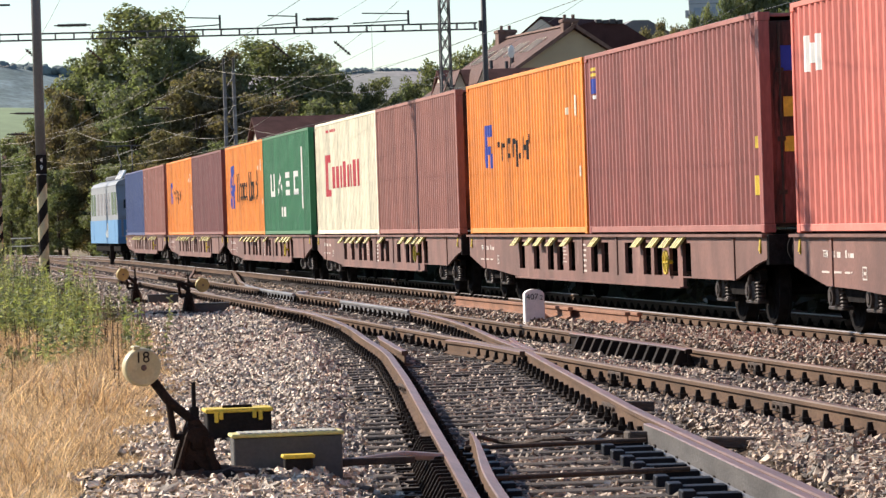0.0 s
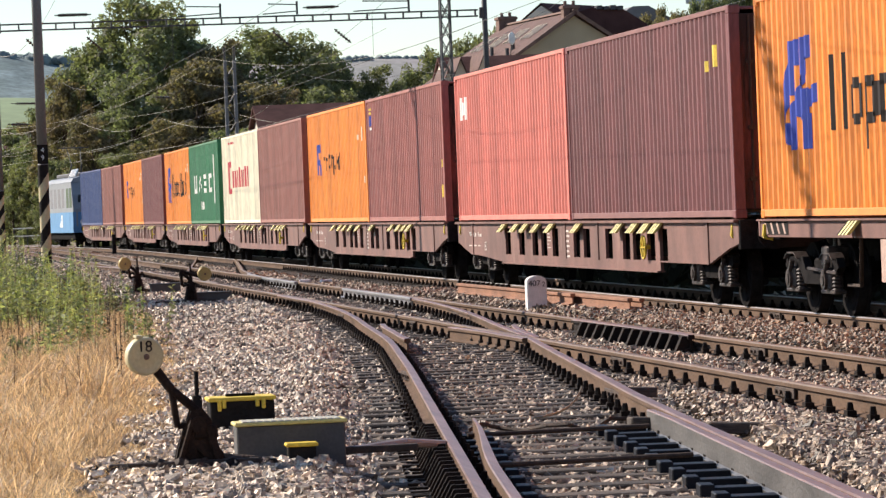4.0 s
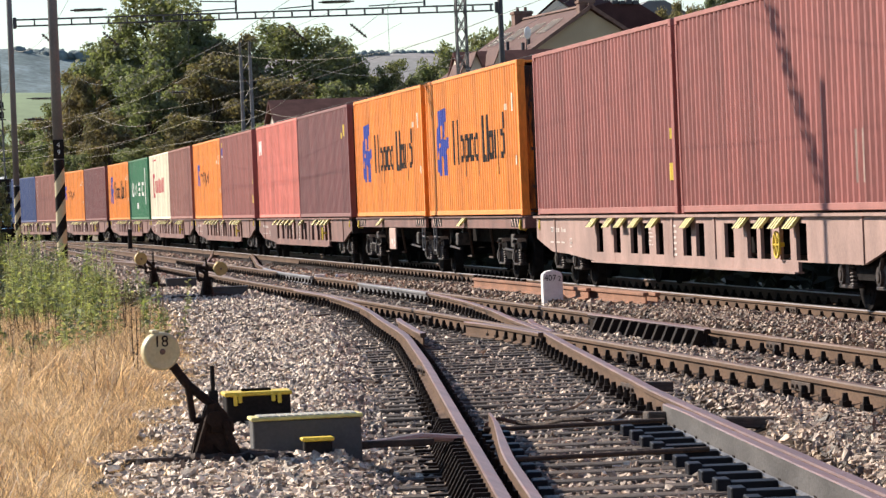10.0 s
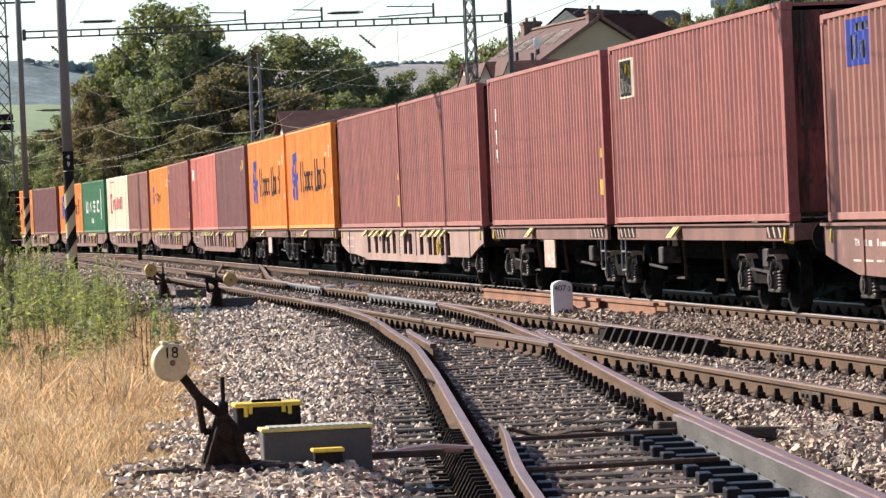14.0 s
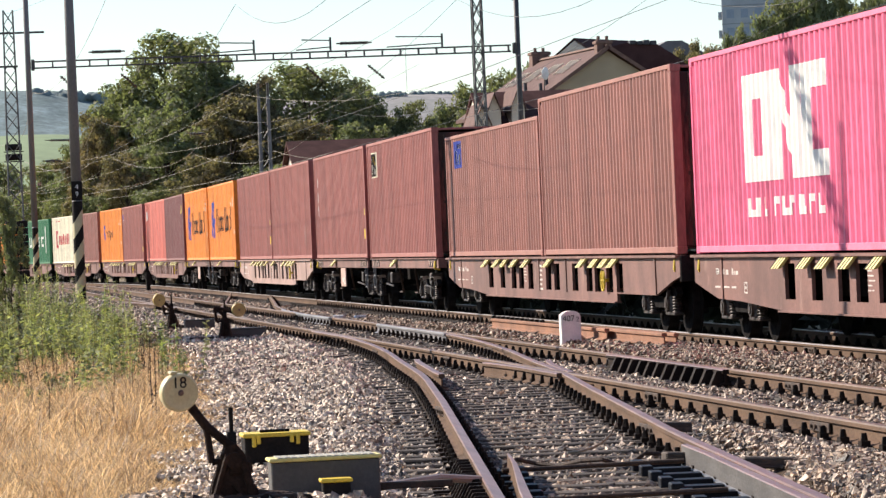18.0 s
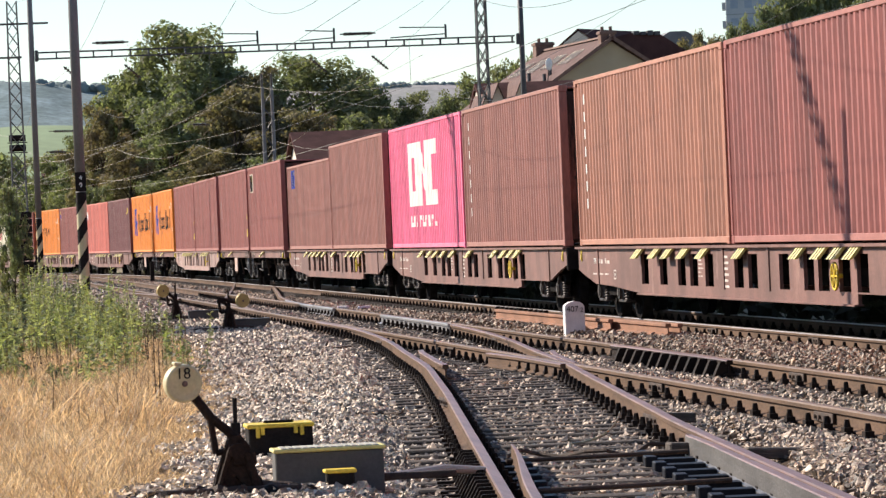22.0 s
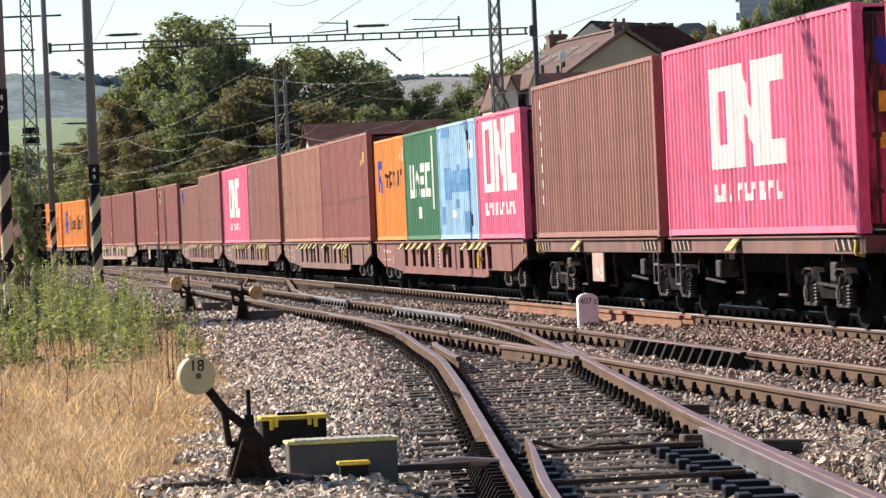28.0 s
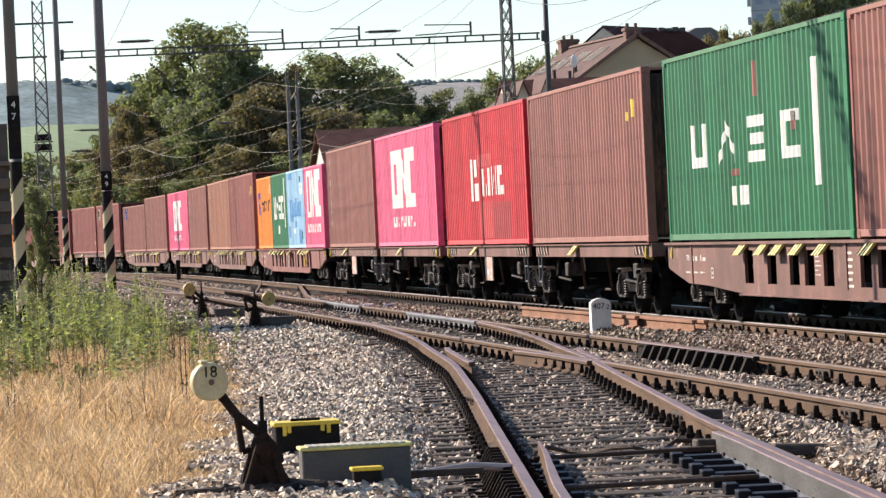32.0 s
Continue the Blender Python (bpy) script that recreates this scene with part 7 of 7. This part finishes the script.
STRUT = strut_mesh()
for y in steps(37.0, 43.4, 0.5):
    piece("check_rail_strut", STRUT, mid_track, pose(RAIL_2[1] - 0.20, y, 0.0))
for y in steps(70.5, 77.5, 0.6):
    piece("check_rail_strut", STRUT, far_track, pose(TRAIN_X - HALF - 0.06, y, TRAIN_Z))
for y in steps(17.4, 24.6, 0.3):
    piece("rail_brace", STRUT, near_track, pose(turnout(y) - 0.07, y, -0.01, 0, 0, -6) @ Matrix.Diagonal((1.0, 0.35, 0.85, 1)))
# rail joints
def fishplate_mesh():
    b = bmesh.new()
    for s in (-1, 1):
        box(b, s * 0.027 - 0.011, s * 0.027 + 0.011, -0.30, 0.30, -0.125, -0.050, 0.004)
        for k in (-0.22, -0.08, 0.08, 0.22):
            rod(b, (s * 0.036, k, -0.088), (s * 0.058, k, -0.088), 0.016, 6)
    return mesh("fishplate", b, M["rust_iron"])


FISH = fishplate_mesh()
for parent, x, y, z in ((mid_track, RAIL_2[0], 27.4, 0), (mid_track, RAIL_2[0], 33.9, 0), (mid_track, RAIL_2[1], 34.6, 0), (near_track, near_right(28.3), 28.3, 0),
                        (near_track, turnout(33.0), 33.0, 0), (near_track, turnout(52.0), 52.0, 0), (near_track, near_right(50.6), 50.6, 0), (far_track, TRAIN_X - HALF, 55.5, TRAIN_Z),
                        (far_track, TRAIN_X - HALF, 49.0, TRAIN_Z), (mid_track, RAIL_2[0], 47.5, 0)):
    piece("fishplate", FISH, parent, pose(x, y, z))

# stone hut beside the nearer mast
hut = thing("stone_hut", "old brown stone-block hut with a ledge", "hut", m=pose(0, 0, -0.2))
part("core", box(bmesh.new(), -4.0, 1.03, 62.06, 66.0, 0, 3.75), M["mortar"], hut)
part("ledge", box(bmesh.new(), -4.1, 1.16, 61.92, 66.1, 3.05, 3.13, 0.01), M["brick"], hut)
b = box(bmesh.new(), -0.24, 0.24, -0.08, 0.08, -0.088, 0.088, 0.010)
BLOCK = mesh("stone_block", b, M["brick"])
for r in range(16):
    for c in range(6):
        x = 0.80 - c * 0.5 - (0.25 if r % 2 else 0)
        piece("stone_block", BLOCK, hut, pose(x + random.uniform(-0.01, 0.01), 62.04 + random.uniform(-0.015, 0.01), 0.1 + r * 0.19, 0, 0, random.uniform(-1, 1)))


# ---- ballast stones ----
def rail_gap(x, y):
    a = np.where(y >= 64, RAIL_2[0], np.where(y >= 43, RAIL_2[0] - (64 - y) ** 2 / 380, 5.54 - (43 - y) * 0.1105))
    k = np.clip((46.5 - y) / 8, 0, 1)
    a = a + 0.155 * k * k * (3 - 2 * k) - 0.0055 * np.maximum(0, 33 - y)
    near = np.abs(x - a)
    for c in (a + 1.49 + 0.14 * (np.maximum(0, 27 - y) / 6.5) ** 1.2, RAIL_2[0], RAIL_2[1], TRAIN_X - HALF, TRAIN_X + HALF):
        near = np.minimum(near, np.abs(x - c))
    swing = np.where(y < 98, np.maximum(0, y - 76) ** 2 / 450, 1.076 + (y - 98) * 0.0885)
    for c in RAIL_2:
        near = np.minimum(near, np.where(y > 74, np.abs(x - c - swing), 9))
    return near, a


CHIP = np.array([(1, 0, 0), (-1, 0, 0), (0, 1, 0), (0, -1, 0), (0, 0, 1), (0, 0, -1)], float)
FACETS = np.array([(0, 2, 4), (2, 1, 4), (1, 3, 4), (3, 0, 4), (2, 0, 5), (1, 2, 5), (3, 1, 5), (0, 3, 5)])


BLOCK_CHIP = np.array([(i, j, k) for i in (-1, 1) for j in (-1, 1) for k in (-1, 1)], float) * 0.72
BLOCK_FACETS = np.array([(0, 1, 3, 2), (4, 6, 7, 5), (0, 4, 5, 1), (2, 3, 7, 6), (0, 2, 6, 4), (1, 5, 7, 3)])


def stones(rng, y0, y1, x_right, density, lo, hi, chip):
    xmax = x_right(y1)
    n = int((y1 - y0) * (xmax - 0.2) * density)
    x, y = rng.uniform(0.2, xmax, n), rng.uniform(y0, y1, n)
    near, a = rail_gap(x, y)
    left = a - np.minimum(1.86 + np.maximum(0, y - 28) * 0.031, 2.65)
    edge = left + 0.25 * np.sin(y * 2.1) * np.cos(y * 0.7)
    keep = (x > edge - 0.25 * rng.random(n)) & (x < x_right(y)) & (near > np.where(y > 60, 0.16, 0.095))
    phase = np.abs(((y - 17.4) / 0.6) % 1.0 - 0.0)
    on_sleeper = (phase < 0.20) | (phase > 0.80)
    inside = (x > a - 0.5) & (x < a + 2.0) & (y < 66)
    keep &= ~(on_sleeper & inside & (rng.random(n) < 0.95))
    keep &= ~((~on_sleeper) & inside & (rng.random(n) < 0.12))
    x, y = x[keep], y[keep]
    n = len(x)
    a = a[keep]

    def ease_(k):
        k = np.clip(k, 0, 1)
        return k * k * (3 - 2 * k)
    gap = RAIL_2[0] - a - 1.512
    z = BED + 0.17 * ease_((a - 0.42 - x) / 0.45) + 0.13 * ease_((x - RAIL_2[1] - 0.45) / 0.35) * (1 - ease_((y - 62) / 12)) - 0.32 * ease_((x - 9.9) / 1.2)
    z += np.where((gap > 1.1) & (x > a + 1.512) & (x < RAIL_2[0]), 0.11 * ease_((np.minimum(x - a - 1.512, RAIL_2[0] - x) - 0.3) / 0.35), 0)
    size = rng.uniform(lo, hi, n) * (1 + 0.5 * (rng.random(n) < 0.12))
    inside = (x > a - 0.45) & (x < a + 1.95)
    z = z + np.where(inside, 0.004, 0.016) + rng.uniform(-0.012, 0.022, n)
    v = chip[None] * rng.uniform(0.8, 1.2, (n, len(chip), 1)) * size[:, None, None] + rng.normal(size=(n, len(chip), 3)) * (0.17 * size)[:, None, None]
    v *= np.stack([rng.uniform(0.7, 1.35, n), rng.uniform(0.7, 1.35, n), rng.uniform(0.45, 0.9, n)], 1)[:, None]
    q = rng.normal(size=(n, 3, 3))
    q, _ = np.linalg.qr(q)
    tilt = rng.random(n) < 0.6
    ang = rng.uniform(0, 2 * np.pi, n)
    flat = np.zeros((n, 3, 3))
    flat[:, 0, 0], flat[:, 0, 1], flat[:, 1, 0], flat[:, 1, 1], flat[:, 2, 2] = np.cos(ang), -np.sin(ang), np.sin(ang), np.cos(ang), 1
    turn = np.where(tilt[:, None, None], q, flat)
    v = np.einsum("nij,nkj->nki", turn, v) + np.stack([x - np.maximum(0, y - 170) ** 2 / 1600, y, z], 1)[:, None]
    return v


rng = np.random.default_rng(5)
beds = {key: ([], []) for key in ("stone", "rusty_stone", "dirty_stone")}
counts = dict.fromkeys(beds, 0)
for y0, y1, right, density, lo, hi, chip, facets in (
        (17.5, 24, lambda y: 0.265 * y + 1.0, 1000, 0.012, 0.027, BLOCK_CHIP, BLOCK_FACETS), (24, 32, lambda y: 0.265 * y + 1.0, 740, 0.013, 0.029, CHIP, FACETS),
        (32, 48, lambda y: np.minimum(0.265 * y + 1.2, 11.7), 345, 0.016, 0.032, CHIP, FACETS), (48, 84, lambda y: 11.75 + 0 * y, 120, 0.021, 0.042, CHIP, FACETS),
        (84, 122, lambda y: 11.75 + 0 * y, 50, 0.026, 0.052, CHIP, FACETS), (122, 200, lambda y: 11.75 + 0 * y, 14, 0.035, 0.065, CHIP, FACETS)):
    v = stones(rng, y0, y1, right, density, lo, hi, chip)
    mid = v.mean(axis=1)
    _, a = rail_gap(mid[:, 0], mid[:, 1])
    clean = (mid[:, 0] < a - 0.45 + 0.2 * rng.normal(size=len(mid))) & (mid[:, 1] < 72 + 4 * rng.normal(size=len(mid)))
    dirty = (mid[:, 0] > RAIL_2[1] + 0.1 * rng.normal(size=len(mid))) & ~clean
    for key, w in (("stone", v[clean]), ("rusty_stone", v[~clean & ~dirty]), ("dirty_stone", v[dirty])):
        beds[key][0].extend(w.reshape(-1, 3).tolist())
        beds[key][1].extend((facets[None] + len(chip) * np.arange(len(w))[:, None, None] + counts[key]).reshape(-1, facets.shape[1]).tolist())
        counts[key] += w.shape[0] * w.shape[1]
for m, name, words in (("stone", "ballast_stones", "pale grey crushed ballast stones on the shoulder"), ("rusty_stone", "rusty_ballast_stones", "rust-stained crushed ballast stones round the rails"), ("dirty_stone", "dirty_ballast_stones", "oily brown ballast stones beside the train's track")):
    stuff(name, *beds[m], M[m], words, "ballast")


# ---- grass and weeds ----
def blades(rng, x, y, z, h, w, lean):
    """Bent blades: a quad and a tip each."""
    n = len(x)
    a = rng.uniform(0, 2 * np.pi, n)
    side = np.stack([np.cos(a), np.sin(a), np.zeros(n)], 1) * w[:, None] * 0.5
    b = rng.uniform(0, 2 * np.pi, n)
    out = np.stack([np.cos(b), np.sin(b), np.zeros(n)], 1) * (lean * h)[:, None] + np.array([0.10, -0.02, 0]) * h[:, None]
    p = np.stack([x, y, z], 1)
    up = np.array([0, 0, 1.0])
    mid = p + out * 0.35 + up * (h * 0.6)[:, None]
    tip = p + out + up * (h * (1 - 0.35 * lean))[:, None]
    v = np.stack([p - side, p + side, mid + side * 0.8, mid - side * 0.8, tip], 1).reshape(-1, 3)
    i = 5 * np.arange(n)
    quads = np.stack([i, i + 1, i + 2, i + 3], 1).tolist()
    tris = np.stack([i + 3, i + 2, i + 4], 1).tolist()
    return v.tolist(), quads + tris


def left_edge(y):
    return np.where(y >= 64, 6.70, np.where(y >= 43, 6.70 - (64 - y) ** 2 / 380, 5.54 - (43 - y) * 0.1105)) - np.minimum(1.86 + np.maximum(0, y - 28) * 0.031, 2.65)


def tufts(rng, cx, cy, cz, h, per, wide, droop):
    """Tussocks of long arched blades that lean together; three pieces to a blade."""
    n = len(cx) * per
    who = np.repeat(np.arange(len(cx)), per)
    flow = 1.7 * np.sin(cx * 1.9 + cy * 0.7) + 1.4 * np.sin(cy * 1.3) + rng.normal(size=len(cx)) * 0.9
    b = flow[who] + rng.normal(size=n) * 1.5
    hh = h[who] * rng.uniform(0.45, 1.1, n)
    reach = hh * droop * rng.uniform(0.25, 1.25, n)
    out = np.stack([np.cos(b), np.sin(b), np.zeros(n)], 1) * reach[:, None]
    a = rng.uniform(0, 2 * np.pi, n)
    side = np.stack([np.cos(a), np.sin(a), np.zeros(n)], 1) * (wide[who] * rng.uniform(0.6, 1.3, n))[:, None] * 0.5
    p = np.stack([cx[who] + rng.normal(size=n) * 0.05, cy[who] + rng.normal(size=n) * 0.06, cz[who]], 1)
    up = np.array([0, 0, 1.0])
    p1 = p + out * 0.12 + up * (hh * 0.45)[:, None]
    p2 = p + out * 0.48 + up * (hh * 0.80)[:, None]
    p3 = p + out + up * (hh * rng.uniform(0.45, 0.98, n))[:, None]
    v = np.stack([p - side, p + side, p1 + side, p1 - side, p2 + side * 0.7, p2 - side * 0.7, p3], 1).reshape(-1, 3)
    i = 7 * np.arange(n)
    quads = np.concatenate([np.stack([i, i + 1, i + 2, i + 3], 1), np.stack([i + 3, i + 2, i + 4, i + 5], 1)]).tolist()
    return v.tolist(), quads + np.stack([i + 5, i + 4, i + 6], 1).tolist()


rng = np.random.default_rng(8)
n = 4300
y = 17.5 + 36 * rng.random(n) ** 1.35
x = left_edge(y) + 0.10 - 0.35 * rng.random(n) ** 2 - rng.random(n) * (2.1 + 0.02 * y)
x += 0.2 * np.sin(y * 1.3) + rng.normal(size=n) * 0.05
bare = np.sin(x * 2.3 + 1.3 * np.sin(y * 1.1)) * np.sin(y * 1.7 + x)
keep = rng.random(n) < 0.72 + 0.5 * bare
x, y, bare = x[keep], y[keep], bare[keep]
depth = np.clip((left_edge(y) + 0.1 - x) / 0.6, 0.15, 1)
h = (0.10 + 0.26 * depth * rng.uniform(0.5, 1.0, len(x))) * (1 + 0.3 * bare) * np.where(y > 30, 1.2, 1)
v, f = tufts(rng, x, y, np.full(len(x), -0.16), h, 17, np.where(y > 30, 0.0068, 0.0046), 1.0)
stuff("dry_grass", v, f, M["straw"], "dry golden grass on the bank beside the ballast", "grass")
# the matted layer below the long blades
n = 3200
y = 17.5 + 30 * rng.random(n) ** 1.35
x = left_edge(y) + 0.12 - rng.random(n) * (2.2 + 0.02 * y)
v, f = tufts(rng, x, y, np.full(n, -0.13), rng.uniform(0.06, 0.20, n), 11, np.where(y > 30, 0.0062, 0.0042), 2.1)
stuff("matted_grass", v, f, M["straw"], "short matted straw under the dry grass", "grass")
# flattened straw at the margin
n = 420
y = 17.5 + 22 * rng.random(n)
x = left_edge(y) + rng.normal(size=n) * 0.20 - 0.02
v, f = tufts(rng, x, y, np.full(n, -0.05), rng.uniform(0.05, 0.13, n), 12, np.full(n, 0.005), 1.8)
stuff("withered_grass", v, f, M["straw"], "withered straw tufts along the ballast edge", "grass")


def weeds(rng, x, y, h, leaves, size, droop, broad=0.28):
    """Stalks with leaves up their length."""
    n = len(x)
    vs, fs = [], []
    base = 0
    lean = rng.normal(size=(n, 2)) * 0.07
    for i in range(n):
        p0 = np.array([x[i], y[i], -0.14])
        p1 = p0 + np.array([lean[i, 0] * h[i], lean[i, 1] * h[i], h[i]])
        r = 0.006
        vs += [p0 + (r, 0, 0), p0 - (r, 0, 0), p1 - (r * 0.4, 0, 0), p1 + (r * 0.4, 0, 0)]
        fs.append((base, base + 1, base + 2, base + 3))
        base += 4
        k = rng.uniform(0.18, 1.0, leaves)
        a = rng.uniform(0, 2 * np.pi, leaves)
        for j in range(leaves):
            c = p0 + (p1 - p0) * k[j]
            d = np.array([np.cos(a[j]), np.sin(a[j]), rng.uniform(-1.2, 0.9) * (0.4 + droop)])
            s = np.array([-np.sin(a[j]), np.cos(a[j]), rng.uniform(-0.9, 0.9)])
            l = size * rng.uniform(0.5, 1.2) * (1.15 - 0.6 * k[j])
            w = l * broad
            vs += [c, c + d * l * 0.5 + s * w, c + d * l, c + d * l * 0.5 - s * w]
            fs.append((base, base + 1, base + 2, base + 3))
            base += 4
    return [tuple(q) for q in vs], fs


clumps = 96
cy = 39.5 + 42 * rng.random(clumps)
cx = left_edge(cy) - 0.35 - rng.random(clumps) ** 0.8 * (1.5 + 0.04 * cy)
tall = rng.uniform(0.55, 1.45, clumps) * np.clip(0.5 + (left_edge(cy) - cx) * 0.4, 0.45, 1.0)
n = clumps * 11
who = np.repeat(np.arange(clumps), 11)
x = cx[who] + rng.normal(size=n) * 0.16
y = cy[who] + rng.normal(size=n) * 0.4
x = np.minimum(x, left_edge(y) - 0.05)
h = tall[who] * rng.uniform(0.4, 1.1, n)
low_y = 35 + 8 * rng.random(40)
low_x = left_edge(low_y) - 0.7 - rng.random(40) * 1.6
x, y, h = np.concatenate([x, low_x]), np.concatenate([y, low_y]), np.concatenate([h, rng.uniform(0.15, 0.35, 40)])
v, f = weeds(rng, x, y, h, 60, 0.088, 0.25, 0.24)
stuff("green_weeds", v, f, M["weed"], "tall green leafy weeds on the bank", "weeds")
n = 430
y = 29 + 48 * rng.random(n)
x = left_edge(y) - 0.05 - rng.random(n) * 2.6
v, f = weeds(rng, x, y, rng.uniform(0.2, 0.75, n) * np.clip(0.6 + (y - 29) * 0.02, 0, 1), 16, 0.06, 0.2, 0.12)
stuff("dry_stalks", v, f, M["dry_stalk"], "dry tan stalks among grass and weeds", "weeds")
# brown dock with close-set seeds
x = np.array([1.99, 1.57, 1.21, 1.63, 1.97, 0.45, 1.35, 2.6, 2.9])
y = np.array([33.0, 40.2, 36.3, 31.8, 36.7, 30.6, 44.0, 44.5, 48.0])
h = np.array([0.80, 0.55, 0.45, 0.24, 0.30, 0.45, 0.5, 0.6, 0.6])
v, f = weeds(rng, np.repeat(x, 2) + rng.normal(size=18) * 0.015, np.repeat(y, 2), np.repeat(h, 2) * rng.uniform(0.85, 1.0, 18), 60, 0.028, 0.2, 0.4)
stuff("seed_stalks", v, f, M["rust_iron"], "thin dark brown dock stalks in the grass", "weeds")
# added leaf strip, coloured dark in place of the shade behind the train
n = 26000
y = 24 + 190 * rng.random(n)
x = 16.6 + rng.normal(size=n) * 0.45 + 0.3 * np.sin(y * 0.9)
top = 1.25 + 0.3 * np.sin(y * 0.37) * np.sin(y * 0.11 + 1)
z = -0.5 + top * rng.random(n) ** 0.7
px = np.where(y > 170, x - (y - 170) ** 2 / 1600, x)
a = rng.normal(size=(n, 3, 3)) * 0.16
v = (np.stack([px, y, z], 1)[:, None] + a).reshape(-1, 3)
stuff("hedge", v.tolist(), np.arange(3 * n).reshape(-1, 3).tolist(), M["hedge"], "added dark leaf strip in place of shade behind the train", "hedge")


def motions():
    """The train pulls away along its track, gathering speed; the open wheelsets turn."""
    times = [0.5 * i for i in range(65)]
    for ob, y, z in MOVING:
        rows = []
        for t in times:
            px, py, turn = along(y + travelled(t), TRAIN_X)
            rows.append((t, pose(px, py, z, 0, 0, turn)))
        walk(ob, rows)
    fine = [32.0 * i / 512 for i in range(513)]
    for ob, y in ROLLING:
        walk(ob, [(t, pose(0, y, 0.46, -math.degrees(travelled(t) / 0.46))) for t in fine])


motions()
